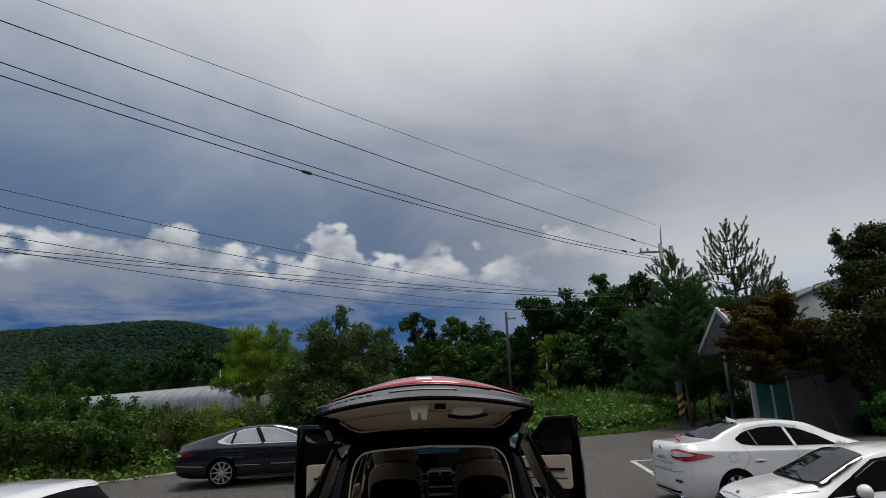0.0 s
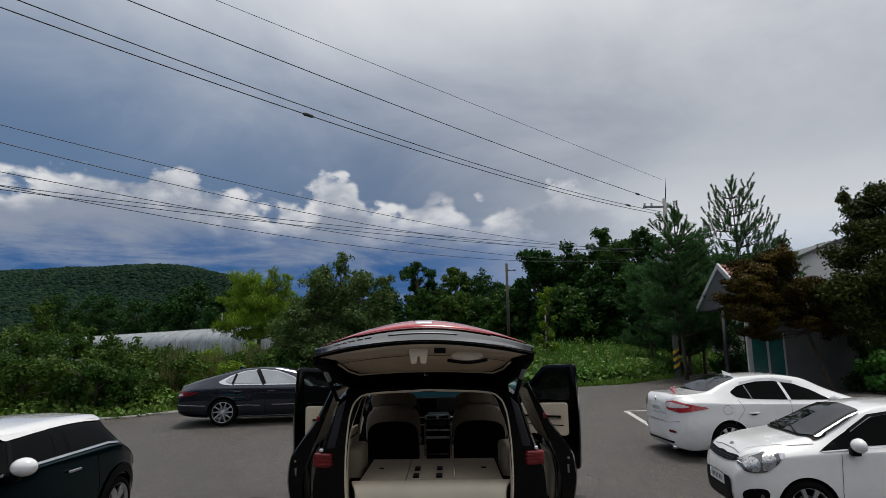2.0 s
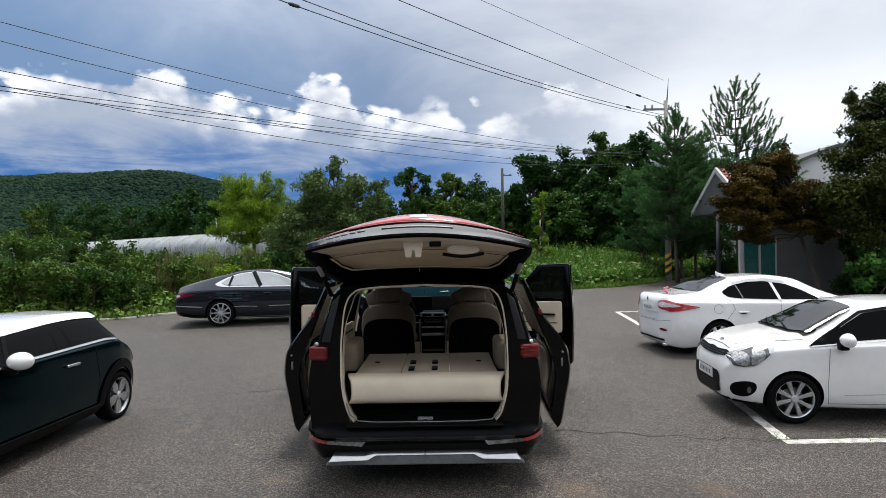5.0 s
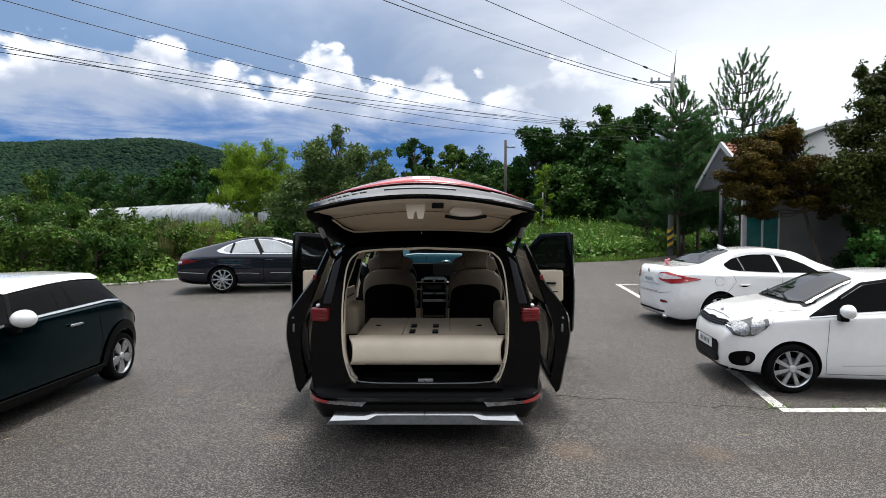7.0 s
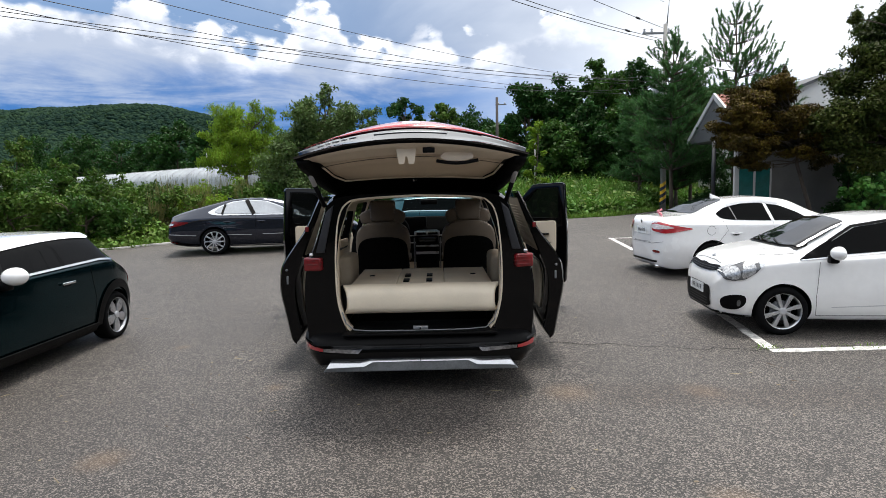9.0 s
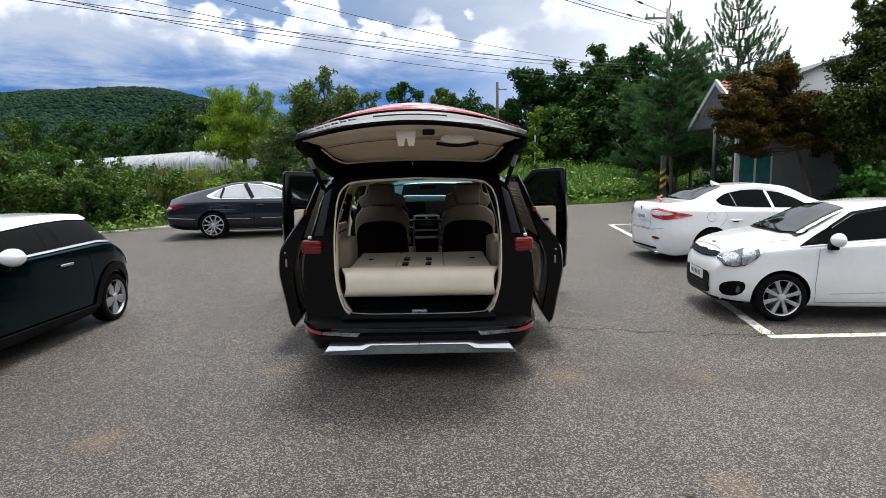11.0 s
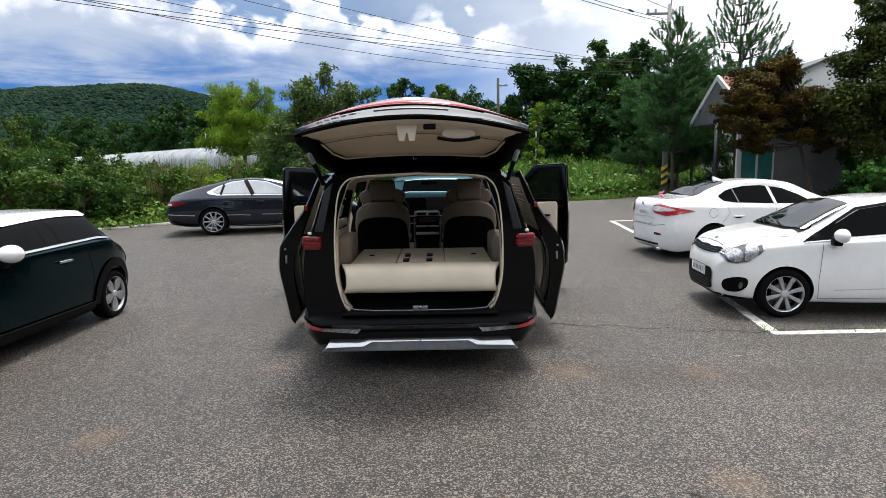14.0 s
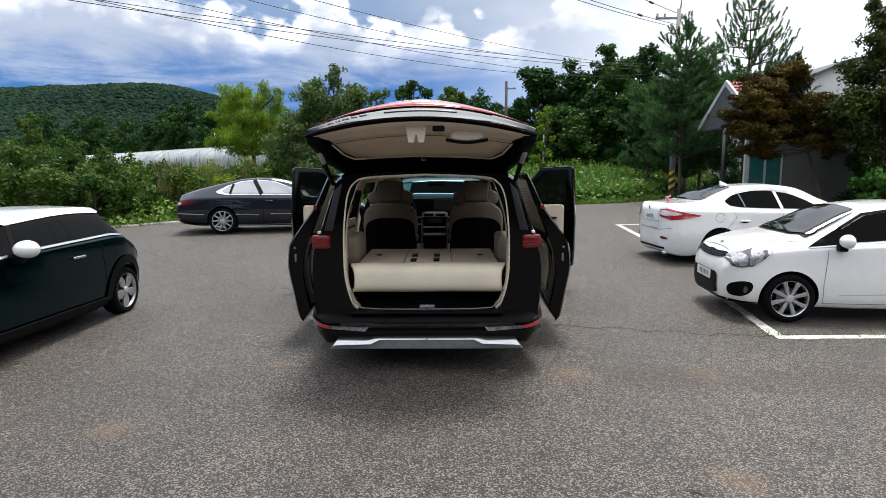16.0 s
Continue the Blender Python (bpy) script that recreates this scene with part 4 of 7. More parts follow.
# -- white saloon, tail out --
def white_saloon(m, scale):
    ST = [(0.00, 0.40, 0.86, 0.98, 0.42, 0.48, 0.40), (0.04, 0.24, 0.94, 1.07, 0.56, 0.645, 0.52), (0.14, 0.16, 1.0, 1.135, 0.69, 0.775, 0.62), (0.40, 0.11, 1.015, 1.15, 0.77, 0.877, 0.66), (0.68, 0.13, 1.01, 1.18, 0.79, 0.90, 0.65), (1.05, 0.13, 1.0, 1.345, 0.80, 0.905, 0.60), (1.42, 0.14, 1.0, 1.455, 0.80, 0.905, 0.585), (2.05, 0.18, 0.99, 1.495, 0.80, 0.905, 0.59), (2.55, 0.18, 0.98, 1.45, 0.80, 0.905, 0.58), (3.15, 0.18, 0.96, 1.21, 0.80, 0.90, 0.57), (3.55, 0.19, 0.93, 1.06, 0.79, 0.89, 0.62), (4.2, 0.21, 0.80, 0.92, 0.74, 0.85, 0.58), (4.50, 0.26, 0.64, 0.72, 0.60, 0.72, 0.46), (4.60, 0.38, 0.55, 0.60, 0.46, 0.56, 0.40)]
    root, tr, body = car("saloon_car", "white saloon parked tail out with a pink charm on the boot", m, ST, M_WHITE, (1.0, 3.70), 0.32, 0.89, "eight", "silver alloy wheel", 0.04, scale)
    part("rear_window", wrap(tr, rounded([(0.74, -0.60), (1.36, -0.52), (1.40, 0), (1.36, 0.52), (0.74, 0.60), (0.68, 0)], 0.07), "+z", 0.008, 0.05), M_SCREEN, root, "dark rear window")
    both("side_window", tr, rounded([(1.12, 1.17), (1.20, 1.085), (1.40, 1.055), (2.0, 1.03), (3.02, 1.01), (2.72, 1.18), (2.42, 1.30), (2.0, 1.36), (1.6, 1.35), (1.30, 1.275)], 0.04), M_TINT, root, "dark tinted side glass")
    both("window_pillar", tr, ribbon([(2.20, 1.02), (2.12, 1.355)], 0.06), M_WHITE, root, "", 0.008)
    both("window_pillar", tr, ribbon([(1.49, 1.045), (1.42, 1.325)], 0.025), M_SEAM, root, "", 0.008)
    both("rain_guard", tr, ribbon([(1.36, 1.315), (1.7, 1.375), (2.05, 1.39), (2.4, 1.335)], 0.045), M_SILVER, root, "pale rain guard over the doors", 0.016)
    seams(root, tr, ([(1.10, 0.62), (1.24, 0.78), (1.30, 0.86), (1.22, 1.04)], [(2.18, 0.26), (2.20, 1.0)], [(3.1, 0.3), (3.08, 0.98)]), light=True)
    handle(root, tr, 1.46, 0.80, 0.20, M_WHITE)
    handle(root, tr, 2.55, 0.79, 0.20, M_WHITE)
    for sd in (1, -1):
        w_ = "+y" if sd > 0 else "-y"
        flap = [(0.98 + 0.085 * math.cos(a), 0.865 + 0.085 * math.sin(a)) for a in np.linspace(0.35, 2 * math.pi - 0.35, 22)]
        if sd < 0:
            part("fuel_flap", wrap(tr, ribbon(flap, 0.007), w_, 0.003, 0.05), M_SEAM, root, "round outline of the fuel flap")
        lamp = part("tail_lamp", wrap(tr, closed_spline([(0.02, 0.885), (0.10, 0.825), (0.25, 0.835), (0.45, 0.87), (0.62, 0.905), (0.42, 0.945), (0.20, 0.99), (0.06, 1.025)], 36), w_, 0.010, 0.04), M_REDBAR, root, "red wraparound tail lamp")
        rear = closed_spline([(sd * 0.49, 1.01), (sd * 0.47, 0.95), (sd * 0.50, 0.88), (sd * 0.60, 0.855), (sd * 0.72, 0.85), (sd * 0.76, 0.93), (sd * 0.71, 1.0), (sd * 0.60, 1.02)], 30)
        part("lamp_wrap", wrap(tr, rear, "-x", 0.010, 0.04), M_REDBAR, lamp)
        part("lamp_lens", wrap(tr, closed_spline([(sd * 0.50, 0.985), (sd * 0.49, 0.925), (sd * 0.60, 0.90), (sd * 0.74, 0.905), (sd * 0.75, 0.955), (sd * 0.62, 0.995)], 24), "-x", 0.016, 0.04), M_INSERT, lamp, "clear lamp insert")
        part("lamp_lens", wrap(tr, closed_spline([(0.04, 0.915), (0.16, 0.905), (0.28, 0.925), (0.20, 0.955), (0.06, 0.975)], 20), w_, 0.016, 0.04), M_INSERT, lamp, "clear lamp insert")
        part("reflector", wrap(tr, closed_spline([(sd * 0.52, 0.455), (sd * 0.66, 0.445), (sd * 0.70, 0.465), (sd * 0.66, 0.49), (sd * 0.54, 0.495)], 16), "-x", 0.010), M_RED, root)
        part("boot_gap", wrap(tr, ribbon([(sd * 0.455, 1.06), (sd * 0.42, 0.90), (sd * 0.45, 0.72), (sd * 0.40, 0.645), (0, 0.635)], 0.007), "-x", 0.003, 0.05), M_SEAM, root)
        part("mark_bar", wrap(tr, [(sd * 0.40, 0.79), (sd * 0.30, 0.79), (sd * 0.30, 0.765), (sd * 0.40, 0.765)], "-x", 0.006), M_SILVER, root)
    mirror_pair(root, (2.95, 1.02, 1.03), (0.085, 0.12, 0.085), M_WHITE)
    bars_plate(root, tr, "-x", -0.24, 0.22, 0.79, 0.925)
    part("bumper_gap", wrap(tr, ribbon([(-0.76, 0.66), (-0.5, 0.62), (0.5, 0.62), (0.76, 0.66)], 0.007), "-x", 0.003), M_SEAM, root)
    part("emblem", lathe([(0.045, 0), (0.045, -0.012), (0.03, -0.016)], 4, "X", at=(-0.004, 0, 1.03)), M_CHROME, root)
    part("bumper_strip", wrap(tr, ribbon([(-0.60, 0.27), (0.60, 0.27)], 0.04), "-x", 0.006), M_PLASTIC, root)
    part("exhaust_tip", lathe([(0.035, -0.05), (0.035, 0.10), (0.028, 0.10)], 14, "X", at=(0.10, -0.55, 0.17)), M_CHROME, root)
    fin = prism([(1.40, 1.435), (1.60, 1.465), (1.48, 1.51), (1.40, 1.545)], -0.018, 0.018, "Y", bevel=0.006)
    part("roof_antenna", fin, M_WHITE, root, "white fin aerial")
    return root, m @ Matrix.Scale(scale, 4)


saloon, saloon_m = white_saloon(pose(4.13, 6.54, 0.052, 0, 0, 3.1), 0.955)


def charm(m):
    bm = bmesh.new()
    for k in range(7):
        a = k * 0.9
        bmesh.ops.create_icosphere(bm, subdivisions=1, radius=0.026 + 0.008 * math.sin(k * 2), matrix=Matrix.Translation((0.035 * math.cos(a), 0.035 * math.sin(a), 0.025 + 0.017 * k)))
    ob = obj("ribbon_charm", bm, M_PINK)
    ob.matrix_world = m
    return tagged(ob, "small pink and white cloth charm on the boot lid", "charm")


_hit = tree_of(saloon.children[0]).ray_cast(Vector((0.22, -0.32, 5)), Vector((0, 0, -1)))[0]
charm(saloon_m @ Matrix.Translation(_hit))


# -- dark grey saloon --
def grey_saloon(m, scale):
    ST = [(-0.05, 0.42, 0.56, 0.61, 0.58, 0.70, 0.56), (-0.01, 0.33, 0.66, 0.74, 0.70, 0.80, 0.64), (0.05, 0.29, 0.79, 0.92, 0.74, 0.845, 0.66), (0.11, 0.27, 0.86, 1.015, 0.76, 0.865, 0.67), (0.20, 0.25, 0.90, 1.05, 0.77, 0.88, 0.66), (0.46, 0.21, 0.945, 1.14, 0.79, 0.91, 0.64), (1.1, 0.19, 0.97, 1.315, 0.80, 0.93, 0.60), (1.7, 0.18, 0.965, 1.43, 0.81, 0.93, 0.58), (2.25, 0.17, 0.955, 1.445, 0.81, 0.93, 0.59), (2.8, 0.17, 0.945, 1.365, 0.81, 0.93, 0.58), (3.45, 0.17, 0.93, 1.08, 0.81, 0.925, 0.60), (3.9, 0.18, 0.87, 0.98, 0.80, 0.92, 0.64), (4.5, 0.20, 0.75, 0.84, 0.74, 0.87, 0.58), (4.82, 0.25, 0.60, 0.66, 0.60, 0.72, 0.45), (4.90, 0.36, 0.52, 0.56, 0.45, 0.55, 0.38)]
    root, tr, body = car("saloon_car", "dark grey fastback saloon parked by the hedge", m, ST, M_GREY, (1.09, 3.93), 0.335, 0.915, "ten", "two-tone many-spoke alloy wheel", 0.04, scale)
    part("rear_window", wrap(tr, rounded([(0.60, -0.58), (1.55, -0.50), (1.59, 0), (1.55, 0.50), (0.60, 0.58), (0.53, 0)], 0.08), "+z", 0.006, 0.07), M_SCREEN, root)
    both("window_chrome", tr, rounded([(0.94, 1.075), (1.02, 1.025), (1.20, 0.995), (3.12, 0.975), (2.80, 1.18), (2.40, 1.335), (1.95, 1.375), (1.55, 1.335), (1.20, 1.215)], 0.05), M_CHROME, root, "bright chrome window surround", 0.006)
    both("side_window", tr, rounded([(1.10, 1.09), (1.22, 1.035), (3.02, 1.005), (2.76, 1.175), (2.38, 1.318), (1.95, 1.355), (1.58, 1.318), (1.27, 1.21)], 0.04), M_SKYGLASS, root, "side glass with a pale sky reflection put into its colour", 0.012)
    both("window_pillar", tr, ribbon([(2.08, 1.01), (1.90, 1.365)], 0.10), M_PLASTIC, root, "", 0.017)
    both("window_pillar", tr, ribbon([(1.30, 1.02), (1.38, 1.265)], 0.055), M_PLASTIC, root, "", 0.017)
    seams(root, tr, ([(1.36, 0.60), (1.44, 0.75), (1.40, 0.96)], [(2.10, 0.24), (2.12, 0.97)], [(3.20, 0.3), (3.18, 0.94)]))
    both("lower_chrome", tr, ribbon([(1.44, 0.225), (3.5, 0.225)], 0.022), M_CHROME, root, "thin chrome strip along the sill", 0.008)
    # dark line puts the shade under the belt into the colour
    both("belt_shadow", tr, ribbon([(0.34, 0.815), (0.75, 0.885), (1.2, 0.905), (2.0, 0.905), (3.1, 0.885)], 0.022), M_CRACKSHADE, root, "", 0.003)
    # silver lines put the highlights of the door creases into the colour
    both("side_crease", tr, ribbon([(1.42, 0.50), (1.7, 0.50), (2.0, 0.485)], 0.016), M_SILVER, root, "door crease with its highlight put in as silver", 0.004)
    both("side_crease", tr, ribbon([(2.28, 0.50), (2.6, 0.495), (3.0, 0.505)], 0.016), M_SILVER, root, "door crease with its highlight put in as silver", 0.004)
    handle(root, tr, 1.42, 0.83, 0.20, M_GREY)
    handle(root, tr, 2.26, 0.83, 0.20, M_GREY)
    mirror_pair(root, (2.98, 1.03, 1.04), (0.10, 0.13, 0.085), M_GREY)
    for sd in (1, -1):
        w_ = "+y" if sd > 0 else "-y"
        lamp = part("tail_lamp", wrap(tr, closed_spline([(0.02, 0.73), (0.14, 0.735), (0.32, 0.775), (0.50, 0.835), (0.34, 0.855), (0.10, 0.865)], 28), w_, 0.010, 0.04), M_RED, root, "red tail lamp")
        part("lamp_lens", wrap(tr, closed_spline([(0.03, 0.765), (0.12, 0.77), (0.14, 0.805), (0.05, 0.82)], 12), w_, 0.016, 0.04), M_LENS, lamp)
        part("bumper_trim", wrap(tr, ribbon([(0.04, 0.33), (0.35, 0.27), (0.70, 0.235)], 0.07), w_, 0.006), M_PLASTIC, root)
        part("bumper_crease", wrap(tr, ribbon([(0.02, 0.545), (0.30, 0.525), (0.66, 0.505)], 0.020), w_, 0.006, 0.05), M_SILVER, root, "pale silver line along the bumper")
        part("reflector", wrap(tr, ribbon([(0.05, 0.355), (0.20, 0.325)], 0.018), w_, 0.014), M_RED, root)
    bars_plate(root, tr, "-x", -0.26, 0.26, 0.46, 0.57)
    part("lamp_band", wrap(tr, ribbon([(-0.66, 0.83), (0.66, 0.83)], 0.03), "-x", 0.008), M_RED, root, "slim red band across the tail")
    part("boot_lip", wrap(tr, ribbon([(0.15, -0.60), (0.12, 0), (0.15, 0.60)], 0.05), "+z", 0.022), M_GREY, root)
    fin = prism([(1.36, 1.365), (1.56, 1.395), (1.44, 1.43), (1.36, 1.45)], -0.02, 0.02, "Y", bevel=0.006)
    part("roof_antenna", fin, M_GREY, root)
    return root


grey_saloon(pose(-6.787, 10.92, 0.178, 0, 0, 12.5), 1.0)

# ---- black people carrier with its tailgate and doors open; y is forward from the rear bumper ----
VAN = empty("minivan", pose(0.01, 0.0, 0.0), "black minivan with raised tailgate and open sliding and front doors", "minivan")


def van_ring(w, zb, zt, tuck=0.0):
    """Half outline of the outer body: half width, sill height, roof height."""
    k = (zt - zb) / (1.74 - 0.28)
    h = [(0, zb), (w * 0.80, zb), (w * 0.95, zb + 0.05 * k), (w * 0.985, zb + 0.24 * k), (w, zb + 0.55 * k), (w * 0.972, zb + 0.80 * k), (w * 0.893, zb + 1.02 * k), (w * (0.812 - tuck), zb + 1.26 * k), (w * (0.75 - tuck), zb + 1.39 * k), (w * (0.57 - tuck), zb + 1.445 * k), (0, zb + 1.46 * k)]
    return spline(h, 40)


def loft_y(rows, material, name):
    bm = bmesh.new()
    rings = []
    for y, c in rows:
        rings.append([bm.verts.new((x, y, z)) for x, z in c] + [bm.verts.new((-x, y, z)) for x, z in c[-2:0:-1]])
    n = len(rings[0])
    for a, b in zip(rings, rings[1:]):
        for k in range(n):
            bm.faces.new((a[k], b[k], b[(k + 1) % n], a[(k + 1) % n]))
    bm.faces.new(rings[0])
    bm.faces.new(rings[-1][::-1])
    bmesh.ops.recalc_face_normals(bm, faces=bm.faces[:])
    return obj(name, bm, material)


def van_body():
    keys = [(0.10, 0.972, 0.30, 1.70), (0.22, 0.996, 0.27, 1.73), (0.6, 1.0, 0.24, 1.75), (1.5, 0.998, 0.22, 1.765), (2.6, 0.998, 0.22, 1.765), (3.25, 0.995, 0.22, 1.71), (3.7, 0.99, 0.22, 1.45), (4.1, 0.985, 0.22, 1.20), (4.6, 0.965, 0.23, 1.09), (4.95, 0.91, 0.25, 0.96), (5.12, 0.80, 0.32, 0.84)]
    rows = spline(keys, 46)
    shell = loft_y([(r[0], van_ring(r[1], r[2], r[3])) for r in rows], [M_BLACK, M_BEIGE, M_CARPET], "body")
    whole = tree_of(shell)

    def inner(w0, w1, zb, zt):
        h = [(0, zb), (w0 * 0.9, zb), (w0, zb + 0.05), (w1, zb + 0.30), (w1, zb + 0.62), (w1 * 0.965, zb + 0.84), (w1 * 0.885, zt - 0.15), (w1 * 0.82, zt - 0.045), (w1 * 0.68, zt), (0, zt + 0.02)]
        return spline(h, 30)

    cut = [loft_y([(-0.2, inner(0.635, 0.69, 0.50, 1.66)), (0.16, inner(0.635, 0.69, 0.50, 1.66)), (0.26, inner(0.66, 0.79, 0.47, 1.68)), (1.4, inner(0.70, 0.86, 0.40, 1.69)), (2.9, inner(0.70, 0.87, 0.40, 1.69)), (3.3, inner(0.70, 0.86, 0.40, 1.60)), (3.75, inner(0.70, 0.80, 0.40, 1.30)), (4.0, inner(0.62, 0.74, 0.42, 1.10))], [M_BEIGE], "cut")]
    for sd in (1, -1):
        lo, hi = sorted((sd * 0.55, sd * 1.3))
        slide = rounded([(1.98, 0.36), (2.98, 0.36), (2.98, 1.58), (1.98, 1.58)], 0.08)
        front = rounded([(3.10, 0.36), (4.0, 0.36), (4.02, 0.98), (3.42, 1.50), (3.10, 1.56)], 0.06)
        quarter = rounded([(0.42, 1.14), (1.82, 1.10), (1.82, 1.50), (0.75, 1.54), (0.50, 1.44)], 0.06)
        for o in (slide, front, quarter):
            cut.append(obj("cut", prism(o, lo, hi, "X"), [M_PLASTIC]))
        for ay in (1.13, 4.22):
            cut.append(obj("cut", lathe([(0.40, sd * 0.70), (0.40, sd * 1.4)], 36, "X", at=(0, ay, 0.35)), [M_PLASTIC]))
    wind = prism([(3.18, 1.57), (3.98, 1.06), (4.6, 1.5), (3.5, 2.2)], -0.70, 0.70, "X")
    cut.append(obj("cut", wind, [M_PLASTIC]))
    boolean(shell, cut)
    shell.parent = VAN
    sharpen(shell, 32)
    return whole


van_tree = van_body()

# windscreen and quarter windows
ws = bmesh.new()
a = [(-0.72, 3.30, 1.655), (0.72, 3.30, 1.655), (0.80, 4.06, 1.165), (-0.80, 4.06, 1.165)]
pts = []
for i in range(7):
    for j in range(9):
        u, v = i / 6, j / 8 * 2 - 1
        pts.append(ws.verts.new((v * (0.70 + 0.09 * u), 3.30 + 0.76 * u + 0.06 * (1 - v * v), 1.66 - 0.495 * u + 0.02 * (1 - v * v))))
for i in range(6):
    for j in range(8):
        ws.faces.new((pts[i * 9 + j], pts[i * 9 + j + 1], pts[i * 9 + j + 10], pts[i * 9 + j + 9]))
scr = part("windscreen", ws, M_CLEAR, VAN)
scr.visible_shadow = False
for sd in (1, -1):
    q = part("quarter_window", wrap(van_tree, rounded([(0.44, 1.15), (1.80, 1.11), (1.80, 1.49), (0.76, 1.53), (0.52, 1.43)], 0.06), "+x" if sd > 0 else "-x", -0.006), M_SMOKE, VAN, "smoked quarter window")
    q.visible_shadow = False
    # cream curtain-like trim behind it
    part("quarter_trim", prism(rounded([(0.55, 1.16), (1.78, 1.12), (1.78, 1.2), (0.55, 1.24)], 0.02), sd * 0.845, sd * 0.865, "X"), M_BEIGE, VAN)

# tail lamps, bumper, reflectors, skid plate
for sd in (1, -1):
    lamp = part("tail_lamp", box((0.155, 0.10, 0.115), (sd * 0.885, 0.115, 1.115), 0.018, Matrix.Rotation(sd * 0.25, 4, "Z"), seg=3), M_RED, VAN, "red tail lamp on the rear pillar")
    for z in (1.085, 1.115, 1.145):
        part("lamp_rib", box((0.14, 0.01, 0.006), (sd * 0.875, 0.060, z), 0.002, Matrix.Rotation(sd * 0.25, 4, "Z")), M_RED, lamp)
    part("side_reflector", box((0.03, 0.05, 0.022), (sd * 0.905, 0.10, 1.195), 0.006), M_BADGE, VAN, "small bright sensor cap above the lamp")
    # grey plate puts the gloss pillar's sky reflection into a part
    part("pillar_panel", prism([(sd * 0.79, 1.21), (sd * 0.862, 1.21), (sd * 0.765, 1.55), (sd * 0.70, 1.61)], 0.075, 0.10, "Y", bevel=0.006), M_PILLAR, VAN, "dark grey plate standing for the sky sheen on the pillar")

bm = bmesh.new()
prof = [(0.13, 0.525), (0.03, 0.50), (-0.02, 0.465), (-0.03, 0.44), (-0.005, 0.40), (-0.02, 0.345), (0.0, 0.27), (0.10, 0.22), (0.5, 0.22), (0.5, 0.525)]
cols = []
for u in np.linspace(-1, 1, 41):
    x = u * 1.005
    back = 0.20 * max(0, (abs(u) - 0.80) / 0.20) ** 2.0
    shrink = max(0, (abs(u) - 0.86) / 0.14)
    cols.append([bm.verts.new((x * (1 - (0.0, 0.0, 0.0, 0.0, 0.0, 0.005, 0.035, 0.09, 0.09, 0.0)[k] * shrink), min(y + back, 0.5), z + (0.05 * shrink if z < 0.3 else 0))) for k, (y, z) in enumerate(prof)])
for c0, c1 in zip(cols, cols[1:]):
    for k in range(len(prof)):
        bm.faces.new((c0[k], c0[(k + 1) % len(prof)], c1[(k + 1) % len(prof)], c1[k]))
bm.faces.new(cols[0])
bm.faces.new(cols[-1][::-1])
bmesh.ops.recalc_face_normals(bm, faces=bm.faces[:])
# upward faces of the glossy bumper turn matte black, painting out sky reflection
for f in bm.faces:
    if f.normal.z > 0.30:
        f.material_index = 1
bumper = part("rear_bumper", bm, [M_BLACK, M_PLASTIC], VAN)
sharpen(bumper, 38)
bump_tree = tree_of(bumper)
for sd in (1, -1):
    o = [(sd * 0.97, 0.445), (sd * 0.815, 0.419), (sd * 0.815, 0.384), (sd * 0.965, 0.395)]
    part("reflector", wrap(bump_tree, o, "-y", 0.008, 0.06), M_REDBAR, bumper, "red reflector")
    o = [(sd * 0.810, 0.418), (sd * 0.49, 0.398), (sd * 0.52, 0.362), (sd * 0.810, 0.383)]
    part("reverse_lamp", wrap(bump_tree, o, "-y", 0.008, 0.06), M_REVERSE, bumper, "clear reverse lamp")
skid = [(-0.82, 0.215), (-0.75, 0.295), (-0.50, 0.290), (-0.42, 0.308), (0.42, 0.308), (0.50, 0.290), (0.75, 0.295), (0.82, 0.215), (0.3, 0.215), (-0.3, 0.215)]
part("skid_plate", prism(skid, -0.045, 0.05, "Y", bevel=0.012), M_STEEL, bumper, "grey and bright silver skid plate", False)
for sd in (1, -1):
    tip = prism([(sd * 0.785, 0.258), (sd * 0.755, 0.300), (sd * 0.50, 0.297), (sd * 0.42, 0.312), (sd * 0.004, 0.312), (sd * 0.004, 0.299), (sd * 0.40, 0.298), (sd * 0.47, 0.268), (sd * 0.74, 0.262)], -0.085, -0.03, "Y", bevel=0.006)
    for v in tip.verts:
        v.co.y += (v.co.z - 0.262) * 0.8
    part("skid_tip", tip, M_ALLOY, bumper, "bright polished wing of the skid plate", False)
part("bumper_step", box((1.30, 0.16, 0.02), (0, 0.06, 0.520), 0.006), M_PLASTIC, bumper)
part("sill_plate", box((1.20, 0.10, 0.012), (0, 0.20, 0.515), 0.004), M_STEEL, VAN, "scuffed sill plate")
# grey tube draws the highlight on the scuff plate's edge
part("sill_line", tube([(-0.66, 0.09, 0.70), (-0.63, 0.085, 0.60), (-0.56, 0.08, 0.545), (-0.40, 0.078, 0.533), (0, 0.076, 0.531), (0.40, 0.078, 0.533), (0.56, 0.08, 0.545), (0.63, 0.085, 0.60), (0.66, 0.09, 0.70)], 0.006, 6), M_STEEL, VAN, "thin grey tube standing for the highlight along the sill")
latch = part("tailgate_latch", box((0.13, 0.05, 0.035), (0.0, 0.155, 0.535), 0.008), M_STEEL, VAN)
part("striker", tube([(0.0, 0.125, 0.53), (0.0, 0.115, 0.555)], 0.006, 8), M_CHROME, latch)

# underside: dark panel, axle and silencer added low to deepen the shade
part("underbody", box((1.62, 4.2, 0.06), (0, 2.6, 0.205), 0.02), M_CARPET, VAN, "dark underbody")
